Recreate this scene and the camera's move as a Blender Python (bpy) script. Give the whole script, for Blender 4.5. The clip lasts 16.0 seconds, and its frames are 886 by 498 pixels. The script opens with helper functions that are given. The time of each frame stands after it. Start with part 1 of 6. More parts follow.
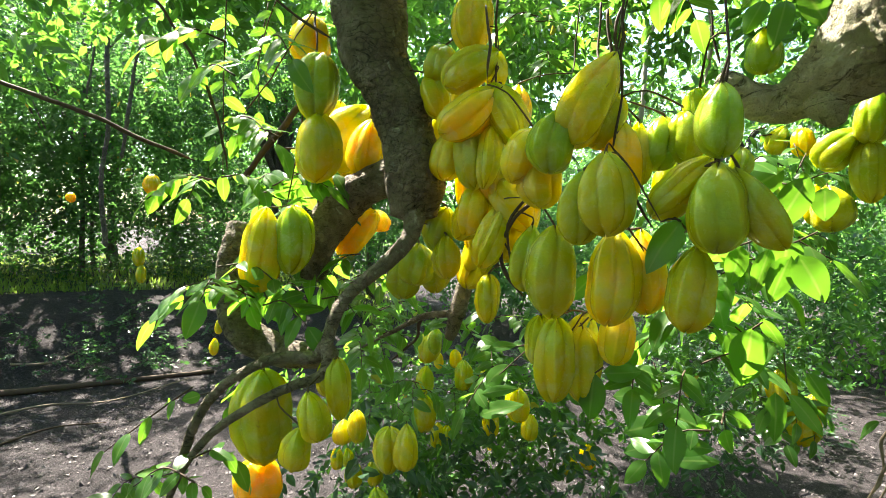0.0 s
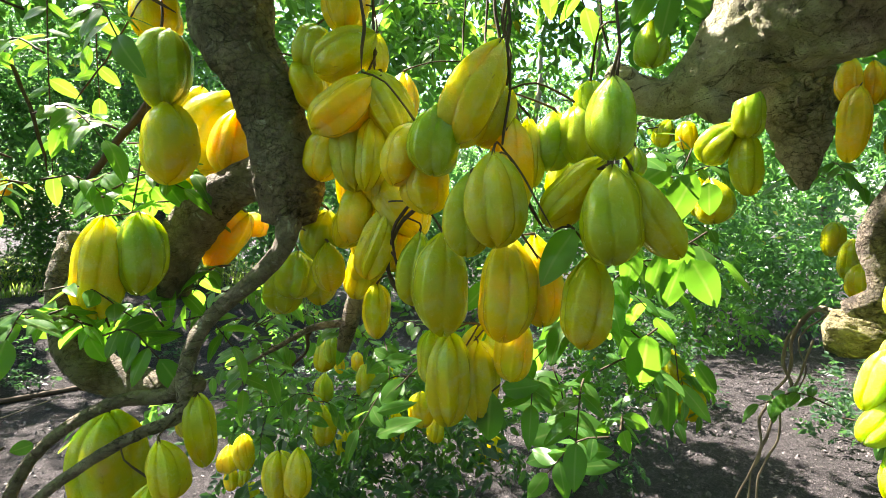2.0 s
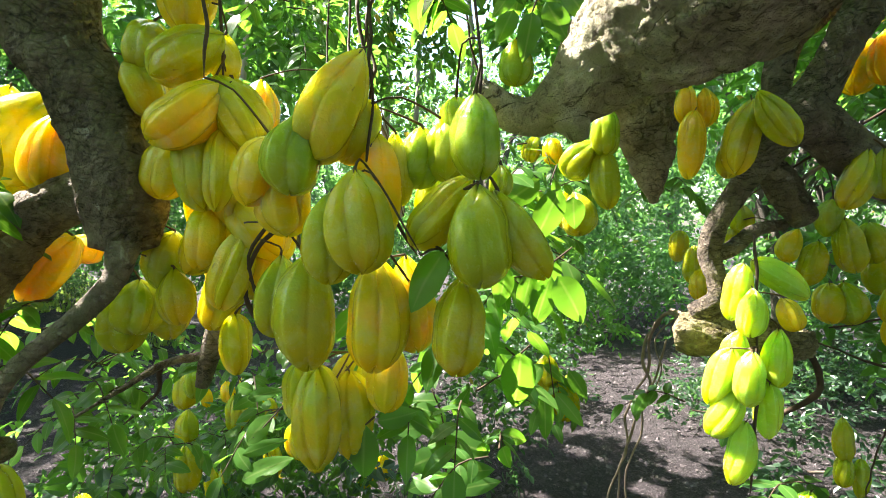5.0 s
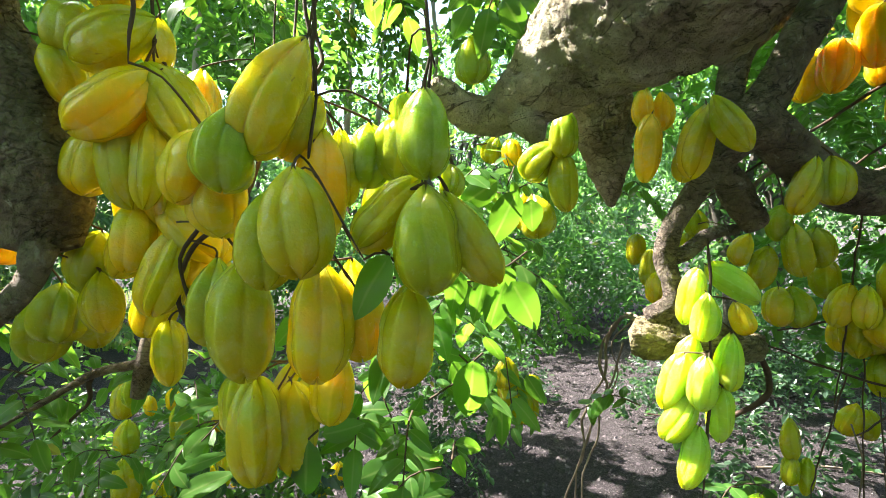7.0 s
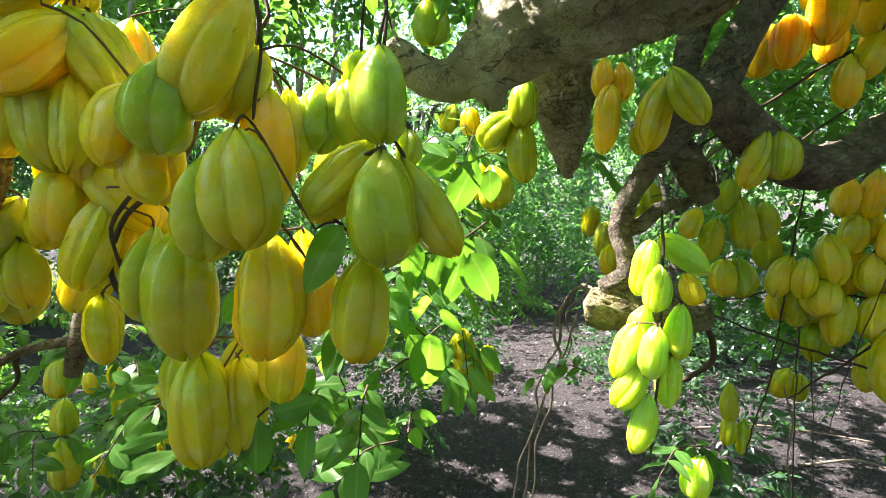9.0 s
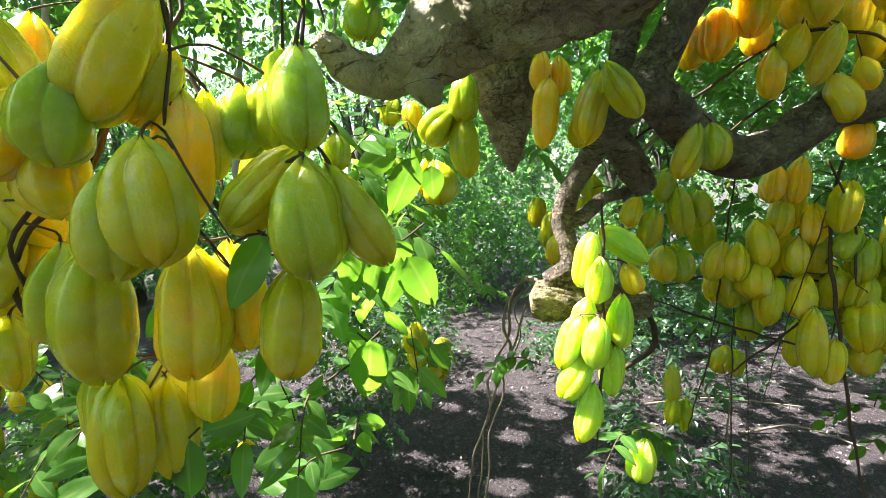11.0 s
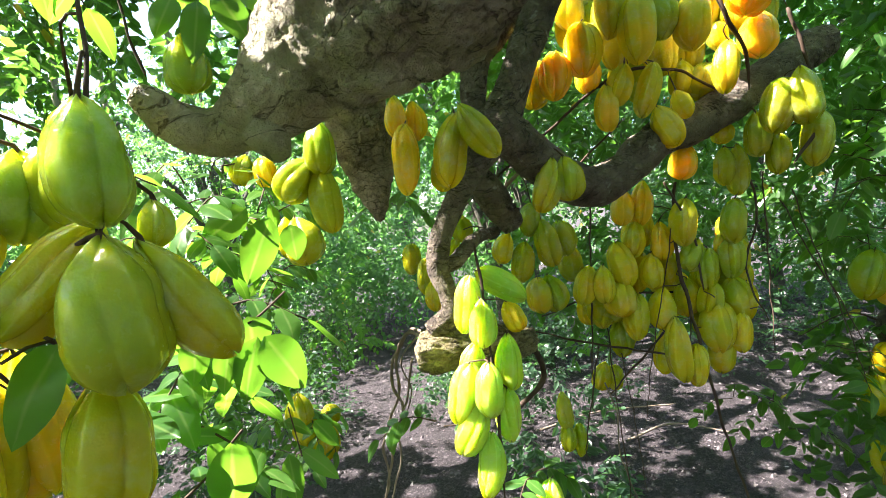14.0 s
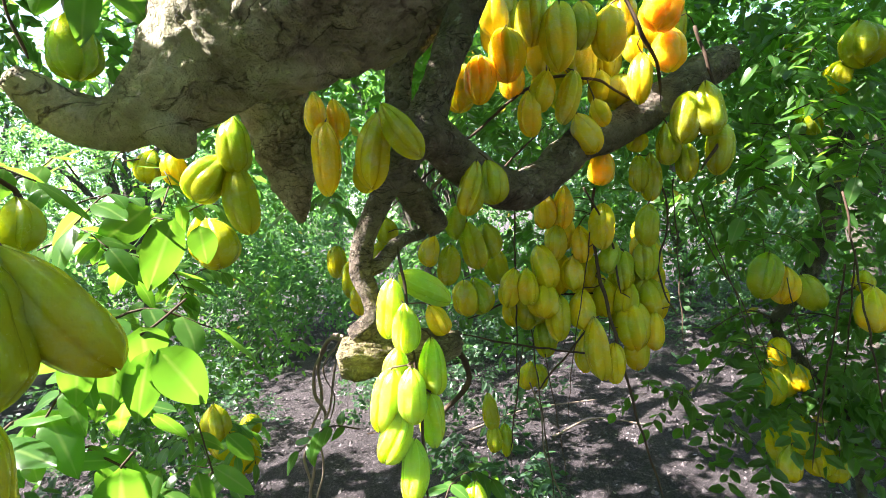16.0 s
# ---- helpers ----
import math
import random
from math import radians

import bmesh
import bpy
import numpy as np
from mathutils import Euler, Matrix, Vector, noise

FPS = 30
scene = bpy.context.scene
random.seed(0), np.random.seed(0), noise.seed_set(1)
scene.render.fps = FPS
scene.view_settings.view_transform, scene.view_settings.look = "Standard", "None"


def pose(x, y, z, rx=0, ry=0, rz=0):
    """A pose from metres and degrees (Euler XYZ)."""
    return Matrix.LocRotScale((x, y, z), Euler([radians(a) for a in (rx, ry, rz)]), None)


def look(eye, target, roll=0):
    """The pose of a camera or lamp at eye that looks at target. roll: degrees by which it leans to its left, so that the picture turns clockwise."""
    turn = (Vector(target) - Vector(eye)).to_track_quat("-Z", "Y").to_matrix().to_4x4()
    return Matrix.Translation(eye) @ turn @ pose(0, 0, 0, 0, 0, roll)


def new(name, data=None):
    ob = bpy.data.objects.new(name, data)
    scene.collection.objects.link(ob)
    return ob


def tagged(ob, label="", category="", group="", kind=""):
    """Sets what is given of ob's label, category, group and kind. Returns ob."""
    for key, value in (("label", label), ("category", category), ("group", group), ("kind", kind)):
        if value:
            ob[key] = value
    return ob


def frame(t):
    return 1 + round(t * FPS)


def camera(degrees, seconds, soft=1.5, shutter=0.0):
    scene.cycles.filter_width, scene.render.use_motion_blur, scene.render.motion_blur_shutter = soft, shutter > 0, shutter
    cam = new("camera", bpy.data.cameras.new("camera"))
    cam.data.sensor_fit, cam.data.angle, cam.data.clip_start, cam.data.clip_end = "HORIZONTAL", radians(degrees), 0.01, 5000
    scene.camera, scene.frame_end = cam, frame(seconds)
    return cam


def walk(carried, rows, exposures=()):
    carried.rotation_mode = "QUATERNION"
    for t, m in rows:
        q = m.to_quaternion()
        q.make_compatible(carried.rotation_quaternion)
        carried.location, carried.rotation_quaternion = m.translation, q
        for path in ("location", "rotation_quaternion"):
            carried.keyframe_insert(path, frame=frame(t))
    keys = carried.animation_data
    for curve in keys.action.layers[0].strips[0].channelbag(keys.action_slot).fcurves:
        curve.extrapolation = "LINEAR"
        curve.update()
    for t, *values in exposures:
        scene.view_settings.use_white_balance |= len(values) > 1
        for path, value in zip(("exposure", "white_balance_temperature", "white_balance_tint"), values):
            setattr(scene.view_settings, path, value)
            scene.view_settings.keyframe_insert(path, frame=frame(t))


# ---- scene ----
cam = camera(81.71, 16.0, soft=0.65)
PATH = [
    (0, 0, 0, 1.5, 88.052, -1.797, 0.181),
    (0.5, 0.0093, 0.0248, 1.5067, 86.951, -1.872, -1.241),
    (1, 0.0161, 0.042, 1.5109, 86.451, -1.879, -3.522),
    (1.5, 0.0235, 0.063, 1.5169, 85.711, -1.341, -6.919),
    (2, 0.0395, 0.0802, 1.5274, 86.754, -0.224, -9.972),
    (2.5, 0.0469, 0.1, 1.5355, 87.831, 0.937, -12.815),
    (3, 0.0503, 0.1052, 1.5344, 87.79, 1.194, -15.382),
    (3.5, 0.0551, 0.1037, 1.5345, 87.805, 1.245, -17.371),
    (4, 0.0574, 0.1049, 1.5376, 87.811, 1.215, -19.358),
    (6.5, 0.0895, 0.1233, 1.5407, 87.844, 0.464, -25.877),
    (7, 0.094, 0.1299, 1.5413, 87.793, 0.373, -26.67),
    (7.5, 0.1019, 0.141, 1.5402, 86.782, -0.05, -28.087),
    (8, 0.1067, 0.1457, 1.5376, 85.722, -0.142, -29.703),
    (8.5, 0.1013, 0.1469, 1.5378, 85.074, -0.25, -30.638),
    (11, 0.1268, 0.148, 1.5523, 83.335, 1.271, -36.589),
    (11.5, 0.1316, 0.1475, 1.5551, 85.464, 2.599, -38.141),
    (12, 0.134, 0.1577, 1.5526, 85.835, 4.312, -39.075),
    (12.5, 0.1458, 0.1756, 1.5565, 86.252, 7.014, -44.102),
    (13, 0.1495, 0.1804, 1.5573, 87.2, 7.588, -46.476),
    (13.5, 0.1633, 0.1806, 1.5569, 87.424, 7.513, -48.023),
    (14, 0.1705, 0.1811, 1.5579, 87.54, 7.399, -50.578),
    (14.5, 0.1736, 0.1803, 1.5596, 87.477, 7.357, -52.915),
    (15, 0.1725, 0.1796, 1.5595, 87.329, 7.264, -55.014),
    (15.5, 0.1829, 0.1794, 1.5544, 87.067, 6.951, -56.79),
    (16, 0.1898, 0.179, 1.5574, 86.799, 6.927, -58.209),
]
walk(cam, [(t, pose(*p)) for t, *p in PATH], exposures=[(0, 3.1, 6900, 10), (4, 3.24, 6750, 14), (9, 3.25, 6550, 16), (16, 3.3, 6450, 19)])
# ---------- light ----------
SUN_EL, SUN_AZ = radians(53), radians(40)      # azimuth: left of +y
sun_dir = Vector((-math.sin(SUN_AZ) * math.cos(SUN_EL), math.cos(SUN_AZ) * math.cos(SUN_EL), math.sin(SUN_EL)))
sun = new("sun", bpy.data.lights.new("sun", "SUN"))
sun.data.energy, sun.data.angle, sun.data.color = 4.6, radians(0.55), (1.0, 0.95, 0.86)
sun.matrix_world = look(sun_dir * 30, (0, 0, 0))
world = bpy.data.worlds.new("world")
scene.world = world
world.use_nodes = True
wn = world.node_tree
sky = wn.nodes.new("ShaderNodeTexSky")
sky.sky_type, sky.sun_disc = "NISHITA", False
sky.sun_elevation, sky.sun_rotation = SUN_EL, -SUN_AZ
sky.dust_density = 2.0
wn.nodes["Background"].inputs[1].default_value = 0.064
wn.links.new(sky.outputs[0], wn.nodes["Background"].inputs[0])


# ---------- materials ----------
def mat(name):
    m = bpy.data.materials.new(name)
    m.use_nodes = True
    return m, m.node_tree, m.node_tree.nodes["Principled BSDF"]


def link(nt, a, b):
    nt.links.new(a, b)


def coords(nt, scale=(1, 1, 1), world_space=False):
    mp = nt.nodes.new("ShaderNodeMapping")
    mp.inputs["Scale"].default_value = scale
    if world_space:
        g = nt.nodes.new("ShaderNodeNewGeometry")
        link(nt, g.outputs["Position"], mp.inputs[0])
    else:
        tc = nt.nodes.new("ShaderNodeTexCoord")
        link(nt, tc.outputs["Object"], mp.inputs[0])
    return mp.outputs[0]


def noise_tex(nt, vec, scale, detail=4, rough=0.6, dist=0.0):
    n = nt.nodes.new("ShaderNodeTexNoise")
    n.inputs["Scale"].default_value, n.inputs["Detail"].default_value = scale, detail
    n.inputs["Roughness"].default_value, n.inputs["Distortion"].default_value = rough, dist
    link(nt, vec, n.inputs["Vector"])
    return n.outputs["Fac"]


def ramp(nt, fac, stops):
    r = nt.nodes.new("ShaderNodeValToRGB")
    els = r.color_ramp.elements
    while len(els) < len(stops):
        els.new(0.5)
    for e, (p, c) in zip(els, stops):
        e.position, e.color = p, (*c, 1) if len(c) == 3 else c
    link(nt, fac, r.inputs[0])
    return r.outputs[0]


def mixc(nt, fac, a, b, blend="MIX"):
    m = nt.nodes.new("ShaderNodeMix")
    m.data_type, m.blend_type = "RGBA", blend
    for sock, val in ((m.inputs[0], fac), (m.inputs[6], a), (m.inputs[7], b)):
        if isinstance(val, (int, float)):
            sock.default_value = val
        elif isinstance(val, tuple):
            sock.default_value = (*val, 1) if len(val) == 3 else val
        else:
            link(nt, val, sock)
    return m.outputs[2]


def mathn(nt, op, a, b=None, clamp=False):
    m = nt.nodes.new("ShaderNodeMath")
    m.operation, m.use_clamp = op, clamp
    for sock, val in ((m.inputs[0], a), (m.inputs[1], b)):
        if val is None:
            continue
        if isinstance(val, (int, float)):
            sock.default_value = val
        else:
            link(nt, val, sock)
    return m.outputs[0]


def bump(nt, height, strength, dist, bsdf, normal=None):
    b = nt.nodes.new("ShaderNodeBump")
    b.inputs["Strength"].default_value, b.inputs["Distance"].default_value = strength, dist
    link(nt, height, b.inputs["Height"])
    if normal:
        link(nt, normal, b.inputs["Normal"])
    if bsdf:
        link(nt, b.outputs[0], bsdf.inputs["Normal"])
    return b.outputs[0]


def fruit_material():
    m, nt, p = mat("star_fruit_skin")
    info = nt.nodes.new("ShaderNodeObjectInfo")
    rib = nt.nodes.new("ShaderNodeAttribute")
    rib.attribute_name = "rib"
    v = coords(nt, world_space=True)
    big = noise_tex(nt, v, 19, 3, 0.5)
    fine = noise_tex(nt, v, 140, 5, 0.7)
    base = info.outputs["Color"]
    # greener towards the stalk, riper in patches, in the creases and towards the tip
    down = nt.nodes.new("ShaderNodeAttribute")
    down.attribute_name = "down"
    riper = mathn(nt, "ADD", big, mathn(nt, "MULTIPLY", down.outputs["Fac"], 0.16))
    c = mixc(nt, ramp(nt, riper, [(0.36, (0.7,) * 3), (0.58, (0, 0, 0))]), base, mixc(nt, 1.0, base, (0.62, 0.92, 0.9), "MULTIPLY"))
    c = mixc(nt, ramp(nt, riper, [(0.56, (0, 0, 0)), (0.80, (0.9,) * 3)]), c, mixc(nt, 1.0, base, (1.28, 0.98, 0.4), "MULTIPLY"))
    crease = ramp(nt, rib.outputs["Fac"], [(0.0, (1, 1, 1)), (0.4, (0, 0, 0))])
    c = mixc(nt, mathn(nt, "MULTIPLY", crease, 0.12), c, mixc(nt, 1.0, c, (1.15, 0.98, 0.6), "MULTIPLY"))
    # a thin pale line along each keel
    edge = ramp(nt, rib.outputs["Fac"], [(0.88, (0, 0, 0)), (0.985, (1, 1, 1))])
    c = mixc(nt, mathn(nt, "MULTIPLY", edge, mathn(nt, "MULTIPLY", fine, 0.7)), c, mixc(nt, 1.0, base, (1.2, 1.25, 2.5), "MULTIPLY"))
    c = mixc(nt, mathn(nt, "MULTIPLY", ramp(nt, fine, [(0.5, (0, 0, 0)), (0.8, (1, 1, 1))]), 0.25), c, mixc(nt, 1.0, c, (1.3, 1.25, 1.3), "MULTIPLY"))
    # thin wax bloom in patches
    c = mixc(nt, mathn(nt, "MULTIPLY", ramp(nt, noise_tex(nt, v, 34, 4, 0.65, 0.4), [(0.50, (0, 0, 0)), (0.70, (1, 1, 1))]), 0.22), c, (0.62, 0.68, 0.36))
    # small brown scars
    sp = noise_tex(nt, v, 75, 2, 0.5, 0.6)
    c = mixc(nt, mathn(nt, "MULTIPLY", ramp(nt, sp, [(0.74, (0, 0, 0)), (0.80, (1, 1, 1))]), 0.55), c, (0.16, 0.09, 0.03))
    link(nt, c, p.inputs["Base Color"])
    link(nt, ramp(nt, fine, [(0.35, (0.16,) * 3), (0.7, (0.30,) * 3)]), p.inputs["Roughness"])
    p.inputs["Subsurface Weight"].default_value = 0.9
    p.inputs["Subsurface Radius"].default_value = (1.0, 0.93, 0.12)
    p.inputs["Subsurface Scale"].default_value = 0.048
    p.inputs["IOR"].default_value = 1.42
    p.inputs["Coat Weight"].default_value = 0.12
    p.inputs["Coat Roughness"].default_value = 0.2
    h = noise_tex(nt, v, 260, 3)
    bump(nt, h, 0.10, 0.001, p, bump(nt, noise_tex(nt, v, 42, 4), 0.38, 0.008, None))
    return m


def leaf_material(name, dark, light, glow, amount=0.45, rough=0.42, yellow=0.0, per_island=True, few_light=1.0):
    m, nt, p = mat(name)
    if per_island:
        g = nt.nodes.new("ShaderNodeNewGeometry")
        rnd = g.outputs["Random Per Island"]
    else:
        g = nt.nodes.new("ShaderNodeObjectInfo")
        rnd = g.outputs["Random"]
    v = coords(nt, world_space=True)
    n1 = noise_tex(nt, v, 45, 4, 0.65)
    c = mixc(nt, mathn(nt, "POWER", rnd, few_light), dark, light)
    c = mixc(nt, mathn(nt, "MULTIPLY", n1, 0.45), c, mixc(nt, 1.0, c, (0.6, 0.75, 0.6), "MULTIPLY"))
    if yellow:
        c = mixc(nt, ramp(nt, rnd, [(1 - yellow, (0, 0, 0)), (1 - yellow + 0.01, (1, 1, 1))]), c, (0.5, 0.36, 0.05))
    link(nt, c, p.inputs["Base Color"])
    p.inputs["Roughness"].default_value = rough
    tr = nt.nodes.new("ShaderNodeBsdfTranslucent")
    tc = mixc(nt, rnd, glow, tuple(min(1, a * 1.25) for a in glow))
    tc = mixc(nt, mathn(nt, "MULTIPLY", n1, 0.4), tc, mixc(nt, 1.0, tc, (0.55, 0.7, 0.5), "MULTIPLY"))
    if yellow:
        tc = mixc(nt, ramp(nt, rnd, [(1 - yellow, (0, 0, 0)), (1 - yellow + 0.01, (1, 1, 1))]), tc, (0.75, 0.5, 0.05))
    if not per_island:
        vein = nt.nodes.new("ShaderNodeAttribute")
        vein.attribute_name = "vein"
        rib = mathn(nt, "MULTIPLY", ramp(nt, vein.outputs["Fac"], [(0.02, (1, 1, 1)), (0.14, (0, 0, 0))]), 0.55)
        c = mixc(nt, rib, c, (0.16, 0.24, 0.07))
        link(nt, c, p.inputs["Base Color"])
        tc = mixc(nt, rib, tc, (0.45, 0.65, 0.12))
    link(nt, tc, tr.inputs["Color"])
    bump(nt, noise_tex(nt, v, 160, 3), 0.15, 0.001, p)
    mx = nt.nodes.new("ShaderNodeMixShader")
    mx.inputs[0].default_value = amount
    link(nt, p.outputs[0], mx.inputs[1])
    link(nt, tr.outputs[0], mx.inputs[2])
    link(nt, mx.outputs[0], nt.nodes["Material Output"].inputs[0])
    return m


def bark_material(name, dark, mid, pale, moss, lichen=0.5, crack_scale=28.0, cracks=0.6, plates=0.6, darkening=1.0):
    m, nt, p = mat(name)
    v = coords(nt, world_space=True)
    flat = coords(nt, (1, 1, 1.9), world_space=True)
    wob = noise_tex(nt, v, 14, 6, 0.68, 0.3)
    pits = noise_tex(nt, v, 62, 5, 0.72, 0.4)
    fine = noise_tex(nt, v, 210, 5, 0.75)
    # short broken cracks: thin valleys of a warped noise, broken up by another
    warp = noise_tex(nt, flat, crack_scale, 3, 0.55, 1.6)
    line = mathn(nt, "ABSOLUTE", mathn(nt, "SUBTRACT", warp, 0.5))
    gate = ramp(nt, noise_tex(nt, v, 17, 3), [(0.42, (0, 0, 0)), (0.58, (1, 1, 1))])
    crack = mixc(nt, gate, (1, 1, 1), ramp(nt, line, [(0.0, (0, 0, 0)), (0.035, (1, 1, 1))]))
    c = ramp(nt, wob, [(0.3, dark), (0.5, mid), (0.7, pale)])
    # pits and fine grain take a darker tone
    c = mixc(nt, ramp(nt, pits, [(0.3, (0.75 * darkening,) * 3), (0.55, (0, 0, 0))]), c, mixc(nt, 1.0, c, (0.4, 0.37, 0.35), "MULTIPLY"))
    c = mixc(nt, mathn(nt, "MULTIPLY", fine, 0.5 * darkening), c, mixc(nt, 1.0, c, (0.55, 0.52, 0.5), "MULTIPLY"))
    c = mixc(nt, ramp(nt, noise_tex(nt, v, 10, 5, 0.7), [(0.48, (0, 0, 0)), (0.66, (0.8,) * 3)]), c, moss)
    c = mixc(nt, mathn(nt, "MULTIPLY", ramp(nt, noise_tex(nt, v, 42, 4, 0.65, 0.5), [(0.62, (0, 0, 0)), (0.69, (1, 1, 1))]), lichen), c, (0.46, 0.46, 0.40))
    c = mixc(nt, cracks, c, mixc(nt, crack, mixc(nt, 1.0, c, (0.2, 0.16, 0.14), "MULTIPLY"), c))
    # flaking plates with dark gaps, in patches
    vo = nt.nodes.new("ShaderNodeTexVoronoi")
    vo.feature = "DISTANCE_TO_EDGE"
    vo.inputs["Scale"].default_value = crack_scale * 3.2
    bent = nt.nodes.new("ShaderNodeVectorMath")
    bent.operation = "MULTIPLY_ADD"
    nz = nt.nodes.new("ShaderNodeTexNoise")
    nz.inputs["Scale"].default_value, nz.inputs["Detail"].default_value = 45, 3
    link(nt, v, nz.inputs["Vector"])
    link(nt, nz.outputs["Color"], bent.inputs[0])
    bent.inputs[1].default_value = (0.022, 0.022, 0.022)
    link(nt, flat, bent.inputs[2])
    link(nt, bent.outputs[0], vo.inputs["Vector"])
    patch = ramp(nt, noise_tex(nt, v, 9, 3), [(0.40, (0.2 * plates,) * 3), (0.60, (plates,) * 3)])
    plate = mixc(nt, patch, (1, 1, 1), ramp(nt, vo.outputs["Distance"], [(0.0, (0, 0, 0)), (0.11, (1, 1, 1))]))
    c = mixc(nt, plate, mixc(nt, 1.0, c, (0.42, 0.38, 0.35), "MULTIPLY"), c)
    crack = mixc(nt, 1.0, crack, plate, "MULTIPLY")
    link(nt, c, p.inputs["Base Color"])
    p.inputs["Roughness"].default_value = 0.85
    b1 = bump(nt, crack, cracks, 0.006, None)
    b2 = bump(nt, wob, 1.0, 0.03, None, b1)
    b3 = bump(nt, pits, 1.0, 0.012, None, b2)
    bump(nt, fine, 0.6, 0.002, p, b3)
    return m


def soil_material():
    m, nt, p = mat("orchard_soil")
    v = coords(nt, world_space=True)
    n1, n2, n3, n4 = noise_tex(nt, v, 0.9, 5), noise_tex(nt, v, 11, 6, 0.75, 0.6), noise_tex(nt, v, 46, 6, 0.75, 0.8), noise_tex(nt, v, 130, 4, 0.7)
    c = ramp(nt, n1, [(0.3, (0.02, 0.016, 0.019)), (0.55, (0.034, 0.027, 0.031)), (0.75, (0.058, 0.047, 0.053))])
    c = mixc(nt, ramp(nt, n2, [(0.3, (0.8,) * 3), (0.6, (0, 0, 0))]), c, mixc(nt, 1.0, c, (0.4, 0.37, 0.36), "MULTIPLY"))
    # crumbs, chips and rotted leaf bits, pale and dark
    c = mixc(nt, ramp(nt, n3, [(0.52, (0, 0, 0)), (0.64, (0.85,) * 3)]), c, (0.14, 0.114, 0.125))
    c = mixc(nt, ramp(nt, n4, [(0.59, (0, 0, 0)), (0.72, (0.7,) * 3)]), c, (0.26, 0.225, 0.25))
    c = mixc(nt, ramp(nt, n4, [(0.3, (0.8,) * 3), (0.42, (0, 0, 0))]), c, (0.018, 0.015, 0.014))
    link(nt, c, p.inputs["Base Color"])
    p.inputs["Roughness"].default_value = 0.95
    bump(nt, n4, 0.9, 0.015, p, bump(nt, n3, 1.0, 0.04, None, bump(nt, n2, 1.0, 0.09, None)))
    return m


def plain_material(name, a, b, scale=60, rough=0.7):
    m, nt, p = mat(name)
    v = coords(nt, world_space=True)
    link(nt, mixc(nt, noise_tex(nt, v, scale, 4), a, b), p.inputs["Base Color"])
    p.inputs["Roughness"].default_value = rough
    p.inputs["Specular IOR Level"].default_value = 0.2
    bump(nt, noise_tex(nt, v, scale * 3, 3), 0.3, 0.002, p)
    return m


SKIN = fruit_material()
LEAF = leaf_material("orchard_leaf", (0.03, 0.085, 0.02), (0.06, 0.14, 0.028), (0.24, 0.56, 0.035), 0.42, 0.28, per_island=False)
CROWN = leaf_material("crown_leaf", (0.022, 0.06, 0.018), (0.05, 0.11, 0.028), (0.19, 0.46, 0.05), 0.46, 0.36, yellow=0.012)
# bluer copy of the crown leaf, with the haze of distance in its colour
FAR_HAZED = leaf_material("far_hazed_leaf", (0.026, 0.066, 0.034), (0.06, 0.12, 0.045), (0.17, 0.42, 0.09), 0.40, 0.24, yellow=0.01)
# weed leaf; its dark colour also stands in for shade on the tree's shoots
WEED_AND_SHADE = leaf_material("weed_and_shade_leaf", (0.016, 0.042, 0.026), (0.038, 0.08, 0.042), (0.10, 0.25, 0.06), 0.33, 0.34)
LITTER = leaf_material("dead_leaf", (0.03, 0.024, 0.026), (0.34, 0.28, 0.30), (0.3, 0.2, 0.1), 0.1, 0.6, few_light=3.0)
BARK = bark_material("limb_bark", (0.095, 0.07, 0.053), (0.205, 0.163, 0.123), (0.37, 0.31, 0.25), (0.15, 0.135, 0.09), 0.5, 15, 0.95, 0.75, 0.8)
BARK_OLD = bark_material("old_bark", (0.19, 0.165, 0.115), (0.38, 0.335, 0.24), (0.58, 0.53, 0.42), (0.30, 0.29, 0.15), 0.45, 13, 0.9, 0.12, 0.5)
BARK_FLAKY = bark_material("flaky_bark", (0.22, 0.165, 0.12), (0.42, 0.34, 0.255), (0.58, 0.50, 0.40), (0.22, 0.2, 0.12), 0.4, 12, 0.9, 0.9, 0.5)
BARK_WORN = bark_material("worn_wood", (0.15, 0.12, 0.07), (0.30, 0.25, 0.13), (0.46, 0.40, 0.24), (0.26, 0.26, 0.09), 0.3, 18, 0.9, 0.7)
BARK_FAR = bark_material("far_bark", (0.05, 0.042, 0.035), (0.11, 0.095, 0.08), (0.2, 0.175, 0.15), (0.09, 0.1, 0.06), 0.4, 18)
TWIG = plain_material("twig_bark", (0.032, 0.021, 0.015), (0.09, 0.06, 0.042), 90, 0.75)
PALE_TWIG = plain_material("pale_twig_bark", (0.10, 0.075, 0.055), (0.24, 0.19, 0.15), 80, 0.8)
STALK = plain_material("fruit_stalk", (0.035, 0.022, 0.014), (0.10, 0.066, 0.035), 90, 0.7)
PALE_STEM = plain_material("pale_stem_bark", (0.24, 0.2, 0.17), (0.5, 0.45, 0.4), 30, 0.8)
GRASS = leaf_material("grass_blade", (0.06, 0.12, 0.025), (0.12, 0.19, 0.04), (0.42, 0.60, 0.10), 0.4, 0.4)
SOIL = soil_material()
CRUMB = leaf_material("soil_crumb", (0.02, 0.016, 0.019), (0.15, 0.122, 0.135), (0.05, 0.04, 0.05), 0.0, 0.8)


# ---------- mesh helpers ----------
def mesh_from(name, verts, faces, material, smooth=True):
    me = bpy.data.meshes.new(name)
    me.from_pydata([tuple(v) for v in verts], [], faces)
    if smooth:
        me.polygons.foreach_set("use_smooth", [True] * len(me.polygons))
    me.materials.append(material)
    me.update()
    return me


